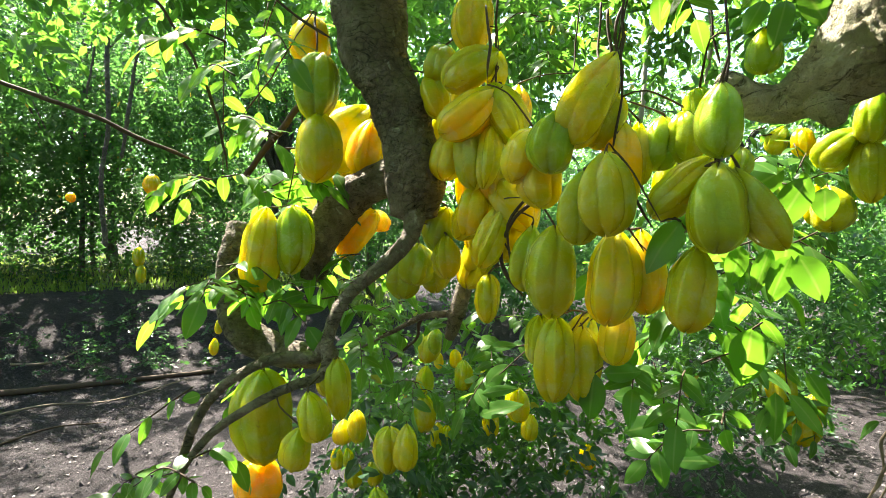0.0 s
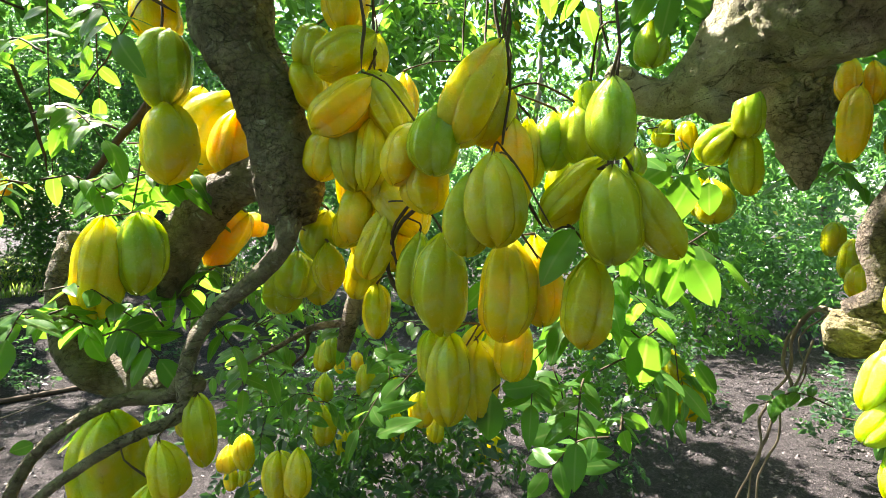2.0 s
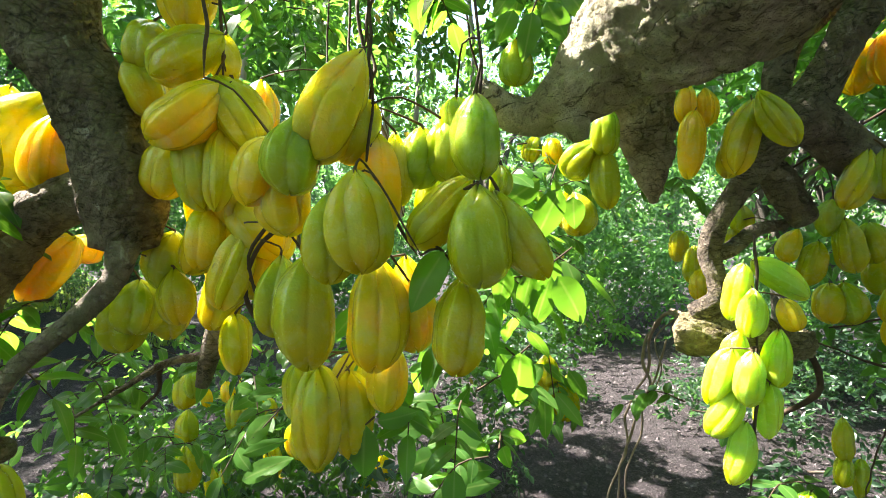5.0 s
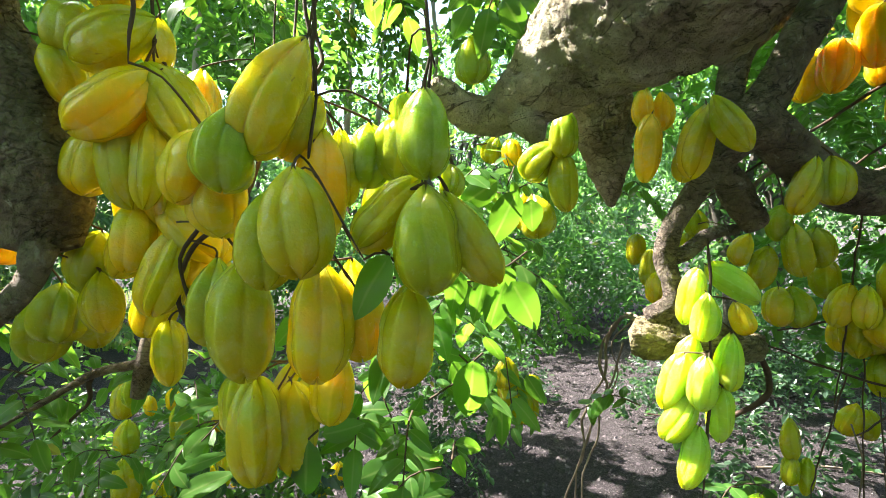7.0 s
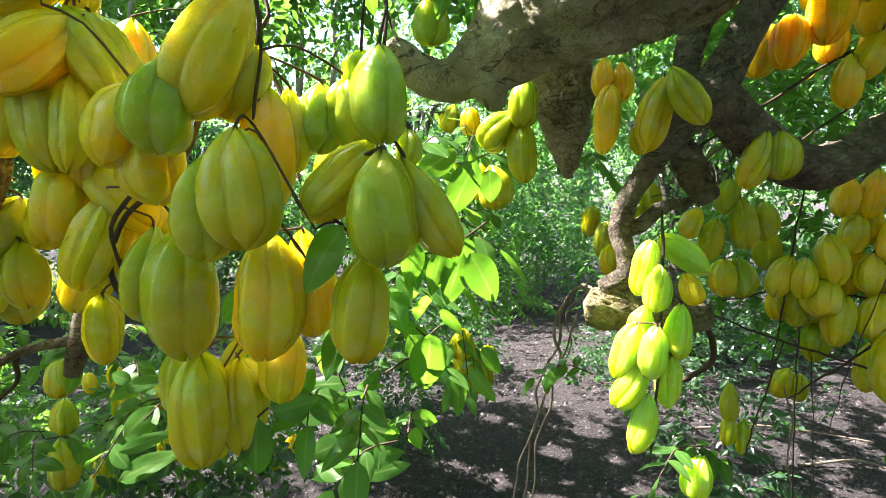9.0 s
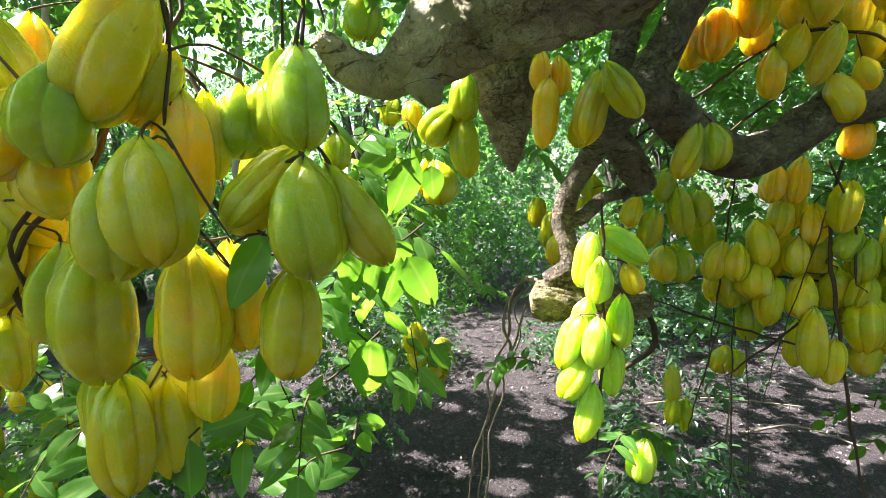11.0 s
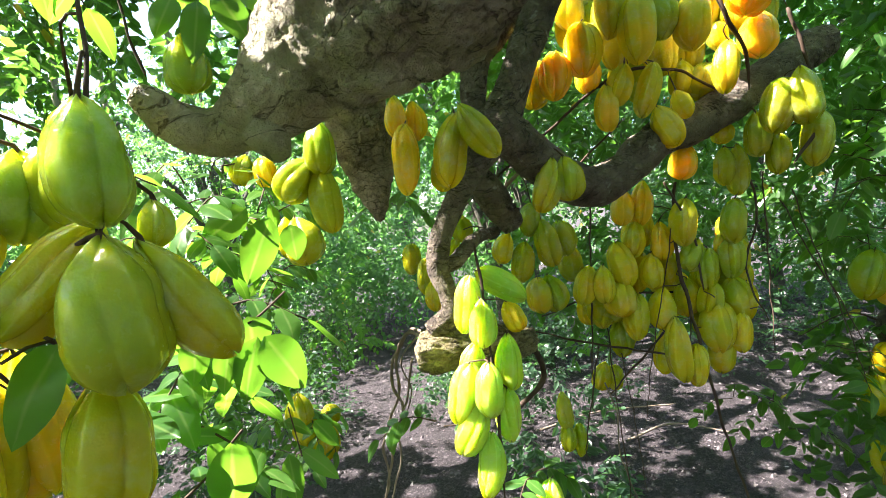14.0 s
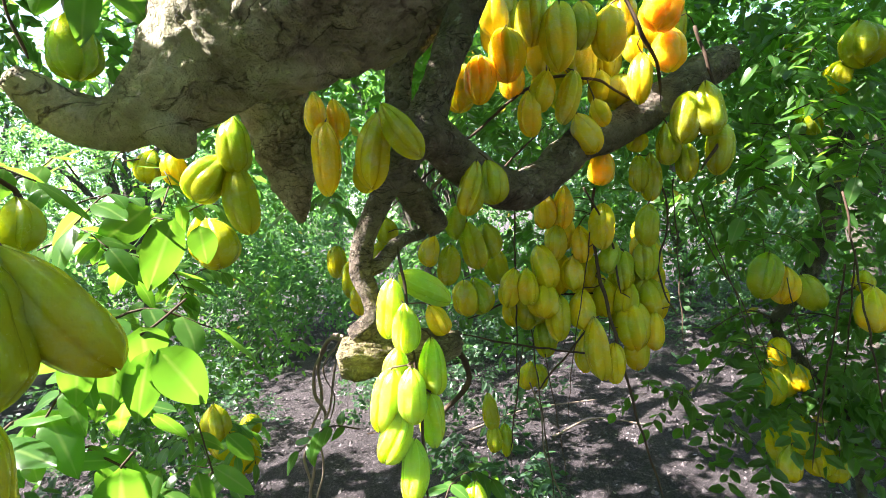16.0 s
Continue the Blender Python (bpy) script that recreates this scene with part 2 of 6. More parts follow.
def mesh_np(name, verts, quads, material, smooth=False):
    """A mesh from arrays of vertices and four-cornered faces."""
    me = bpy.data.meshes.new(name)
    me.vertices.add(len(verts))
    me.vertices.foreach_set("co", np.ascontiguousarray(verts, dtype=np.float32).ravel())
    me.loops.add(len(quads) * 4)
    me.loops.foreach_set("vertex_index", np.ascontiguousarray(quads, dtype=np.int32).ravel())
    me.polygons.add(len(quads))
    me.polygons.foreach_set("loop_start", np.arange(0, len(quads) * 4, 4, dtype=np.int32))
    me.polygons.foreach_set("loop_total", np.full(len(quads), 4, dtype=np.int32))
    me.polygons.foreach_set("use_smooth", np.full(len(quads), smooth))
    me.materials.append(material)
    me.update(calc_edges=True)
    me.validate()
    return me


def child(name, me, parent, label=""):
    ob = new(name, me)
    ob.parent = parent
    if label:
        ob["label"] = label
    return ob


def spline(points, step):
    """Catmull-Rom through (x, y, z, r) points, about step metres apart."""
    p = np.array(points, float)
    p = np.vstack([2 * p[0] - p[1], p, 2 * p[-1] - p[-2]])
    p[0, 3], p[-1, 3] = p[1, 3], p[-2, 3]
    out = []
    for i in range(1, len(p) - 2):
        n = max(2, int(np.linalg.norm(p[i + 1, :3] - p[i, :3]) / step))
        for k in range(n):
            t = k / n
            a, b, c, d = p[i - 1], p[i], p[i + 1], p[i + 2]
            out.append(0.5 * (2 * b + (c - a) * t + (2 * a - 5 * b + 4 * c - d) * t * t + (3 * b - a - 3 * c + d) * t ** 3))
    out.append(p[-2])
    out = np.array(out)
    out[:, 3] = np.maximum(out[:, 3], 0.0004)
    return out


def tube(name, points, material, sides=10, step=0.02, lump=0.0, lump_scale=14.0, grain=0.0, seed=0.0, rough=0.0):
    """A round limb along the points, with lumps and bark ridges of its own and closed, rounded ends."""
    s = spline(points, step)
    c, r = s[:, :3], s[:, 3]
    tang = np.gradient(c, axis=0)
    tang /= np.linalg.norm(tang, axis=1)[:, None] + 1e-9
    n0 = np.cross(tang[0], (0.3, 0.5, 0.8))
    n0 /= np.linalg.norm(n0)
    verts, faces = [], []
    a = np.linspace(0, 2 * math.pi, sides, endpoint=False)
    for i in range(len(s)):
        n0 = n0 - tang[i] * np.dot(n0, tang[i])
        n0 /= np.linalg.norm(n0)
        b0 = np.cross(tang[i], n0)
        for ang in a:
            d = math.cos(ang) * n0 + math.sin(ang) * b0
            rr = r[i]
            if lump:
                q = Vector(c[i] + d * rr) * lump_scale + Vector((seed, seed * 2, 0))
                rr *= 1 + lump * noise.noise(q) + lump * 0.5 * noise.noise(q * 2.7)
                if grain:
                    w = noise.noise(q * 7.0)
                    rr *= 1 - grain * max(0.0, 0.25 - abs(w)) * 4
                if rough:
                    g = Vector(c[i] + d * rr)
                    scale = 0.5 + noise.noise(g * 21.0)
                    rr += rough * (noise.noise(g * 75.0) + 0.6 * noise.noise(g * 170.0)) * max(0.25, scale) - rough * 1.2 * max(0.0, 0.12 - abs(noise.noise(g * 38.0))) * 6 * max(0.0, scale)
            verts.append(c[i] + d * rr)
    for i in range(len(s) - 1):
        for k in range(sides):
            k2 = (k + 1) % sides
            faces.append((i * sides + k, i * sides + k2, (i + 1) * sides + k2, (i + 1) * sides + k))
    n = len(verts)
    verts += [c[0] - tang[0] * r[0] * 0.35, c[-1] + tang[-1] * r[-1] * 0.35]
    last = (len(s) - 1) * sides
    for k in range(sides):
        k2 = (k + 1) % sides
        faces.append((n, k2, k))
        faces.append((n + 1, last + k, last + k2))
    return mesh_from(name, verts, faces, material)


# ---------- star fruit ----------
def star_fruit_mesh(seed):
    """A five-winged fruit that hangs from its origin: one long, one wide, with keeled wings and sharp creases."""
    rng = random.Random(seed)
    rings, pers = 16, (-1.0, -0.9, -0.68, -0.38, -0.1, 0.0, 0.1, 0.38, 0.68, 0.9)
    valley = rng.uniform(0.74, 0.87)
    bulge = rng.uniform(0.50, 0.66)
    lobes = [rng.uniform(0.90, 1.06) for _ in range(5)]
    shift = [rng.uniform(-0.2, 0.2) for _ in range(5)]
    spans = [rng.uniform(0.62, 1.5) for _ in range(5)]
    spans = [5 * a / sum(spans) for a in spans]
    starts = [sum(spans[:k]) for k in range(5)]
    peak = rng.uniform(0.46, 0.60)
    blunt = rng.uniform(2.5, 3.3)
    twist = rng.uniform(-0.35, 0.35)
    bend = (rng.uniform(-0.06, 0.06), rng.uniform(-0.06, 0.06))
    verts, faces, ribs, downs = [], [], [], []
    for i in range(rings + 1):
        u = 0.5 - 0.5 * math.cos(math.pi * (0.02 + 0.96 * i / rings))
        w = u ** (math.log(0.5) / math.log(peak))
        prof = max(0.0, 1 - abs(2 * w - 1) ** blunt) ** 0.56
        for k in range(5):
            for sgn in pers:
                side = 1 - abs(sgn)
                sh = side ** bulge if side > 0 else 0.0
                keel = 0.03 * max(0.0, 1 - abs(sgn) / 0.16)
                dip = valley + 0.10 * noise.noise(Vector((k * 3.1, u * 2.5, seed * 5.0)))
                r = prof * (dip + (1 - dip) * (0.97 * sh + keel) * lobes[k]) * 0.5
                ang = (starts[k] + spans[k] * (0.5 + 0.5 * sgn + 0.5 * shift[k] * (1 - abs(sgn))) + twist * (u - 0.5)) * 2 * math.pi / 5
                wob = 1 + 0.07 * noise.noise(Vector((math.cos(ang) * 1.5, math.sin(ang) * 1.5, u * 3.0 + seed * 7))) + 0.025 * noise.noise(Vector((math.cos(ang) * 5, math.sin(ang) * 5, u * 9.0 + seed * 3)))
                z = -u - 0.07 * sh * (2 * u - 1) * abs(2 * u - 1) ** 2
                verts.append((r * wob * math.cos(ang) + bend[0] * math.sin(math.pi * u), r * wob * math.sin(ang) + bend[1] * math.sin(math.pi * u), z))
                ribs.append(side)
                downs.append(u)
    m = 5 * len(pers)
    for i in range(rings):
        for k in range(m):
            k2 = (k + 1) % m
            faces.append((i * m + k, (i + 1) * m + k, (i + 1) * m + k2, i * m + k2))
    n = len(verts)
    verts += [(0, 0, -0.012), (0, 0, -0.992)]
    ribs += [0.3, 0.6]
    downs += [0.0, 1.0]
    for k in range(m):
        k2 = (k + 1) % m
        faces.append((n, k, k2))
        faces.append((n + 1, rings * m + k2, rings * m + k))
    me = mesh_from("star_fruit", verts, faces, SKIN)
    at = me.attributes.new("rib", "FLOAT", "POINT")
    at.data.foreach_set("value", ribs)
    at = me.attributes.new("down", "FLOAT", "POINT")
    at.data.foreach_set("value", downs)
    return me


FRUIT_MESHES = [star_fruit_mesh(i) for i in range(14)]
STALK_MESHES = []
for i in range(3):
    e = 0.05 * (i - 1)
    STALK_MESHES.append(tube("stalk", [(0, 0, -0.03, 0.045), (0, 0, 0.02, 0.026), (e, 0.3 * e, 0.09, 0.018), (1.5 * e, e, 0.12, 0.006)], STALK, 7, 0.04))

# the first hue is a pale lime with strong sunlight put into the colour
SUNLIT_LIME, GREEN, LIME, YELLOW, ORANGE = (0.52, 0.74, 0.08), (0.215, 0.345, 0.022), (0.385, 0.375, 0.012), (0.63, 0.49, 0.012), (0.97, 0.46, 0.012)
HUES = [(-1.0, SUNLIT_LIME), (0.0, GREEN), (0.5, LIME), (1.0, YELLOW), (2.0, ORANGE)]
RIPE_WORDS = [(-0.5, "pale lime star fruit with waxy ribs, sunlight in its colour"), (0.35, "green unripe star fruit with waxy ribs"), (0.75, "green-yellow star fruit with waxy ribs"),
              (1.25, "yellow star fruit with greenish rib edges"), (9.0, "ripe orange star fruit with five ribs")]
fruit_rng = random.Random(5)


ANCHORS = []                                   # points along the limbs and twigs, from which fruit hang


def hanging_stalk(ob, top):
    """A wiry stalk from the fruit up to the nearest wood above it, or a short one."""
    best, near = None, 0.10
    for a in ANCHORS:
        d = (a - top).length + (3 * (top.z + 0.01 - a.z) if a.z < top.z + 0.01 else 0)
        if d < near:
            best, near = a, d
    if best is None or near < 0.03:
        return fruit_rng.choice(STALK_MESHES)
    sag = Vector([fruit_rng.uniform(-0.012, 0.012) for _ in range(3)])
    mid = top.lerp(best, 0.5) + sag + Vector((0, 0, 0.15 * near))
    low = top + Vector((0, 0, -0.003))
    me = tube("stalk", [(*low, 0.003), (*(top + Vector((0, 0, 0.006))), 0.0017), (*mid, 0.0011), (*best, 0.0012)], STALK, 6, 0.012, 0.2, 90.0)
    me.transform(ob.matrix_world.inverted())
    return me


def star_fruit(top, tip, width, ripe, where="hanging on a branch"):
    """A fruit that hangs from top with its point at tip; ripe: -1 pale as in sun, 0 green, 1 yellow, 2 orange."""
    a, b = Vector(top), Vector(tip)
    length = (b - a).length
    ob = new("star_fruit", fruit_rng.choice(FRUIT_MESHES))
    turn = (a - b).to_track_quat("Z", "Y").to_matrix().to_4x4()
    spin = Matrix.Rotation(fruit_rng.uniform(0, 6.3), 4, "Z")
    ob.matrix_world = Matrix.Translation(a) @ turn @ spin @ Matrix.Diagonal((width, width, length, 1))
    r = max(-1.0, min(2.0, ripe + fruit_rng.uniform(-0.08, 0.08)))
    for (r0, c0), (r1, c1) in zip(HUES, HUES[1:]):
        if r0 <= r <= r1:
            f = (r - r0) / (r1 - r0)
            ob.color = (*[x + (y - x) * f for x, y in zip(c0, c1)], 1)
    words = next(w for lim, w in RIPE_WORDS if ripe <= lim)
    tagged(ob, words + " " + where, "fruit", "star fruits on the tree")
    child("stalk", hanging_stalk(ob, a), ob, "thin brown stalk")
    return ob


def bunch(fruits, where="hanging on a branch"):
    for f in fruits:
        star_fruit(f[0:3], f[3:6], f[6], f[7], where)


# ---------- leaves ----------
def leaflet_mesh(seed):
    """One oval, pointed leaflet along +x, one long, folded on its midrib, with a drooping tip."""
    rng = random.Random(seed)
    fold, droop, wide = rng.uniform(0.10, 0.35), rng.uniform(0.05, 0.35), rng.uniform(0.44, 0.56)
    curl = rng.uniform(-0.15, 0.15)
    verts, faces, n = [], [], 9
    for i in range(n + 1):
        u = i / n
        half = wide * 0.5 * (math.sin(math.pi * u ** 0.8) ** 0.75 if 0 < u < 1 else 0.0)
        half = max(half, 0.004)
        z = -droop * u * u
        for s in (-1.0, -0.55, 0.0, 0.55, 1.0):
            y = s * half * (1 - 0.12 * fold)
            verts.append((u, y + curl * u * u * 0.5, z + abs(s) * half * fold * 1.3 - s * s * half * 0.25 + 0.012 * math.sin(9 * u + 3 * s + seed)))
    for i in range(n):
        for k in range(4):
            a = i * 5 + k
            faces.append((a, a + 5, a + 6, a + 1))
    me = mesh_from("leaf", verts, faces, LEAF)
    at = me.attributes.new("vein", "FLOAT", "POINT")
    at.data.foreach_set("value", [abs((-1.0, -0.55, 0.0, 0.55, 1.0)[i % 5]) for i in range(len(verts))])
    return me


LEAF_MESHES = [leaflet_mesh(i) for i in range(7)]
leaf_rng = random.Random(11)


def single_leaf(parent, base, tip, wide=1.0, face=(0, -0.4, 1), jitter=0.5):
    """A leaflet from base to tip, with its upper side towards face."""
    b, t = Vector(base), Vector(tip)
    x = (t - b).normalized()
    up = Vector(face) + Vector([leaf_rng.uniform(-jitter, jitter) for _ in range(3)])
    y = up.cross(x).normalized()
    z = x.cross(y)
    L = (t - b).length
    m = Matrix.Translation(b) @ Matrix((x, y, z)).transposed().to_4x4() @ Matrix.Diagonal((L, L * wide, L, 1))
    ob = child("leaf", leaf_rng.choice(LEAF_MESHES), parent)
    ob.matrix_basis = m
    return ob


def leaf_spray(points, size, pairs=4, r=0.0012, label="spray of glossy green oval leaflets on a thin stalk", face=(0, -0.4, 1), wide=1.0):
    """A compound leaf: a thin stalk along the points with pairs of leaflets and one at its end."""
    rows = [(*p, r * (1.3 - 0.6 * i / (len(points) - 1))) for i, p in enumerate(points)]
    thing = new("leaf_spray")
    tagged(thing, label, "leaves", "leaf sprays on the tree")
    child("leaf_stalk", tube("leaf_stalk", rows, TWIG, 6, 0.012), thing, "thin brown leaf stalk")
    s = spline(rows, 0.004)[:, :3]
    for i in range(pairs):
        for side in (-1, 1):
            k = min(len(s) - 2, int(len(s) * (0.22 + 0.72 * (i + 0.25 * (side > 0)) / pairs)))
            d = Vector(s[k + 1] - s[k]).normalized()
            out = d.cross(Vector(face)).normalized() * side
            L = size * leaf_rng.uniform(0.75, 1.1) * (0.8 + 0.4 * (i / pairs))
            way = (d * leaf_rng.uniform(0.25, 0.6) + out + Vector((0, 0, leaf_rng.uniform(-0.45, 0.12)))).normalized()
            single_leaf(thing, s[k], Vector(s[k]) + way * L, wide, face)
    d = Vector(s[-1] - s[-3]).normalized()
    single_leaf(thing, s[-1], Vector(s[-1]) + (d + Vector((0, 0, -0.2))).normalized() * size * 1.15, wide, face)
    return thing


def leaf_group(stalk, leaves, label="few large oval green leaves hanging on a thin stalk", r=0.0012):
    """A short stalk with leaves set one by one: base, tip and width, facing the open side."""
    thing = tagged(new("leaf_spray"), label, "leaves", "leaf sprays on the tree")
    child("leaf_stalk", tube("leaf_stalk", [(*p, r) for p in stalk], TWIG, 6, 0.012), thing, "thin brown leaf stalk")
    for v in leaves:
        b, t = Vector(v[0:3]), Vector(v[3:6])
        single_leaf(thing, b, t, v[6] / (t - b).length / 0.5, (Vector((0.1, 0.0, 1.9)) - b).normalized(), 0.35)


def sprays(centre, spread, count, size, seed, pairs=4):
    """Compound leaves that reach out and droop round a twig's end."""
    rng = random.Random(seed)
    for i in range(count):
        a = 2 * math.pi * (i + rng.uniform(-0.35, 0.35)) / count
        b = Vector(centre) + Vector((rng.uniform(-0.35, 0.35) * spread, rng.uniform(-0.35, 0.35) * spread, rng.uniform(-0.2, 0.5) * spread))
        d = Vector((math.cos(a), math.sin(a), rng.uniform(-0.5, 0.35)))
        if not open_to_sun(np.array([b + d * size]), SUN_SPOTS[:8], 0.02)[0]:
            continue
        L = size * rng.uniform(1.7, 2.4)
        leaf_spray([b, b + d * L * 0.5 + Vector((0, 0, 0.01)), b + d * L + Vector((0, 0, -0.25 * L))], size, rng.choice((pairs - 1, pairs)), face=(rng.uniform(-0.4, 0.2), rng.uniform(-0.7, 0.1), 1))


def open_to_sun(c, spots, margin=0.015):
    """Which leaves leave the sun's way to those spots (x, y, z, radius) free."""
    keep = np.ones(len(c), bool)
    rag = 0.45 + 0.75 * np.abs(np.sin(c @ np.array((7.0, 11.0, 5.0)) + 2.0 * np.sin(c @ np.array((13.0, -9.0, 17.0)))))   # ragged gaps
    d = np.array(sun_dir)
    for x, y, z, r in spots:
        q = c - np.array((x, y, z))
        along = q @ d
        off = np.linalg.norm(q - along[:, None] * d, axis=1)
        edge = r + margin if r < 0.09 else r * rag
        keep &= ~((along > 0.04) & (off < edge))
    return keep


def leaf_cloud(centres, ways, size, leaflets, material, rng, name="crown", spread=0.9, origin=(0, 0, 0), open_ways=True, kite=False):
    """Many compound leaves in one mesh: rachis starts, their directions and lengths."""
    n = len(centres)
    x = ways / (np.linalg.norm(ways, axis=1)[:, None] + 1e-9)
    up = np.tile((0, 0, 1.0), (n, 1)) + rng.normal(0, 0.45, (n, 3))
    y = np.cross(up, x)
    y /= np.linalg.norm(y, axis=1)[:, None] + 1e-9
    z = np.cross(x, y)
    # outline of one leaflet: base, right, right, tip, left, left
    prof = np.array([(0, 0, 0), (0.32, -0.24, 0.05), (0.72, -0.17, 0.0), (1, 0, -0.12), (0.72, 0.17, 0.0), (0.32, 0.24, 0.05)])
    if kite:
        prof = np.array([(0, 0, 0), (0.42, -0.27, 0.04), (1, 0, -0.1), (0.42, 0.27, 0.04)])
    all_v = []
    for k in range(leaflets):
        last = k == leaflets - 1
        pos = 1.0 if last else 0.18 + 0.78 * k / max(1, leaflets - 1)
        side = 0 if last else (1 if k % 2 else -1)
        ang = (rng.normal(0, 0.25, n) if last else side * rng.uniform(0.75, 1.25, n)) * spread / 0.9
        tilt = rng.uniform(-0.7, 0.15, n)
        L = size * 0.34 * rng.uniform(0.75, 1.25, n)
        ca, sa = np.cos(ang), np.sin(ang)
        dx = x * ca[:, None] + y * sa[:, None]
        dy = -x * sa[:, None] + y * ca[:, None]
        dz = z
        dx2 = dx * np.cos(tilt)[:, None] + dz * np.sin(tilt)[:, None]
        dz2 = -dx * np.sin(tilt)[:, None] + dz * np.cos(tilt)[:, None]
        rol = rng.normal(0, 0.5, n)
        dy3 = dy * np.cos(rol)[:, None] + dz2 * np.sin(rol)[:, None]
        dz3 = -dy * np.sin(rol)[:, None] + dz2 * np.cos(rol)[:, None]
        b = centres + x * (size * pos)[:, None] - np.array((0, 0, 1.0)) * (size * 0.25 * pos * pos)[:, None]
        v = b[:, None, :] + (dx2[:, None, :] * prof[None, :, 0:1] + dy3[:, None, :] * prof[None, :, 1:2] * 1.1 + dz3[:, None, :] * prof[None, :, 2:3]) * L[:, None, None]
        all_v.append(v)
    verts = np.concatenate(all_v)
    if open_ways:
        verts = verts[open_to_sun(verts.mean(1) + np.array(origin), SUN_SPOTS)]
    m = len(verts)
    verts = verts.reshape(-1, 3)
    if kite:
        return mesh_np(name, verts, np.arange(m * 4, dtype=np.int32).reshape(-1, 4), material)
    base = np.arange(m, dtype=np.int32)[:, None] * 6
    q1 = base + np.array([[0, 1, 2, 3]], dtype=np.int32)
    q2 = base + np.array([[0, 3, 4, 5]], dtype=np.int32)
    return mesh_np(name, verts, np.concatenate([q1, q2]), material)


def clumps(rng, blobs, per, size):
    """Leaf starts and directions filling rounded clumps (x, y, z, radius)."""
    cs, ws, ss = [], [], []
    for (bx, by, bz, br) in blobs:
        n = int(per * br * br)
        d = rng.normal(0, 1, (n, 3))
        d /= np.linalg.norm(d, axis=1)[:, None]
        rad = br * rng.uniform(0.25, 1.0, n) ** 0.6
        cs.append(np.array((bx, by, bz)) + d * rad[:, None] * np.array((1, 1, 0.75)))
        ws.append(d * np.array((1, 1, 0.5)) + np.array((0, 0, -0.35)) + rng.normal(0, 0.35, (n, 3)))
        ss.append(size * rng.uniform(0.7, 1.2, n))
    return np.concatenate(cs), np.concatenate(ws), np.concatenate(ss)


# ---------- ground ----------
def smooth(a, b, v):
    t = max(0.0, min(1.0, (v - a) / (b - a)))
    return t * t * (3 - 2 * t)


def height(x, y):
    """The ground: nearly flat, with a low earth bank across the far side of the clearing."""
    bank = smooth(5.6, 7.7, -0.5 * x + 0.866 * y + 0.45 * noise.noise(Vector((x * 0.8, y * 0.8, 1.0)))) * smooth(7, 14, math.degrees(math.atan2(-x, y))) * smooth(0, 1, y)
    return 0.6 * bank + 0.05 * noise.noise(Vector((x * 0.35, y * 0.35, 3.1))) + 0.02 * noise.noise(Vector((x * 1.7, y * 1.7, 8.0))) \
        + 0.016 * noise.noise(Vector((x * 6.5, y * 6.5, 2.0))) + 0.009 * noise.noise(Vector((x * 17.0, y * 17.0, 5.0)))


def ground_sheet():
    n = 270
    t = np.linspace(-1, 1, n)
    ax = np.sign(t) * (np.abs(t) * 8 + np.abs(t) ** 4 * 6 + np.abs(t) ** 9 * 480)
    verts = [(x, y, height(x, y)) for y in ax for x in ax]
    faces = [(j * n + i, j * n + i + 1, (j + 1) * n + i + 1, (j + 1) * n + i) for j in range(n - 1) for i in range(n - 1)]
    ob = new("ground", mesh_from("ground", verts, faces, SOIL))
    tagged(ob, "dark bare orchard soil with scattered dead leaves", "ground", kind="structure")


ground_sheet()


spot_rng = random.Random(3)
SUN_SPOTS = [(0.744, 0.654, 1.323, 0.13), (0.751, 0.654, 1.227, 0.11), (0.778, 0.661, 1.372, 0.11), (0.795, 0.755, 1.383, 0.08), (0.515, 0.623, 1.780, 0.02), (0.537, 0.545, 1.778, 0.055), (0.524, 0.609, 1.748, 0.03), (0.494, 0.500, 1.760, 0.03), (0.710, 0.905, 1.689, 0.07), (0.729, 0.892, 1.620, 0.07), (0.664, 1.025, 1.609, 0.07), (-0.187, 0.800, 1.503, 0.05), (-0.232, 0.773, 1.302, 0.05), (-0.227, 1.036, 1.684, 0.12)]
SUN_SPOTS += [(-0.191, 1.017, 1.489, 0.06), (0.387, 0.602, 1.461, 0.05), (0.368, 0.648, 1.462, 0.06), (0.407, 0.569, 1.464, 0.05), (0.531, 0.778, 1.560, 0.08), (-0.281, 0.859, 1.463, 0.1), (0.062, 0.760, 1.748, 0.06), (0.096, 0.782, 1.521, 0.07), (0.230, 0.672, 1.373, 0.05), (1.109, 0.625, 1.834, 0.05), (1.282, 0.321, 1.890, 0.07), (0.985, 0.712, 1.932, 0.05), (0.314, 0.675, 1.329, 0.06), (-0.419, 0.740, 1.214, 0.07)]
SUN_SPOTS += [(-0.365, 0.796, 1.392, 0.07), (0.695, 0.989, 1.663, 0.12), (0.546, 0.931, 1.592, 0.1), (0.446, 0.701, 1.456, 0.05), (0.534, 0.947, 1.545, 0.1), (-0.233, 0.890, 1.652, 0.07), (-0.163, 0.995, 1.671, 0.08), (0.468, 0.465, 1.719, 0.05), (0.360, 0.800, 1.223, 0.13), (0.331, 0.812, 1.167, 0.08), (0.101, 0.916, 1.224, 0.08), (0.336, 0.717, 1.318, 0.03), (1.112, 0.574, 1.873, 0.06), (-0.230, 0.946, 1.507, 0.06)]
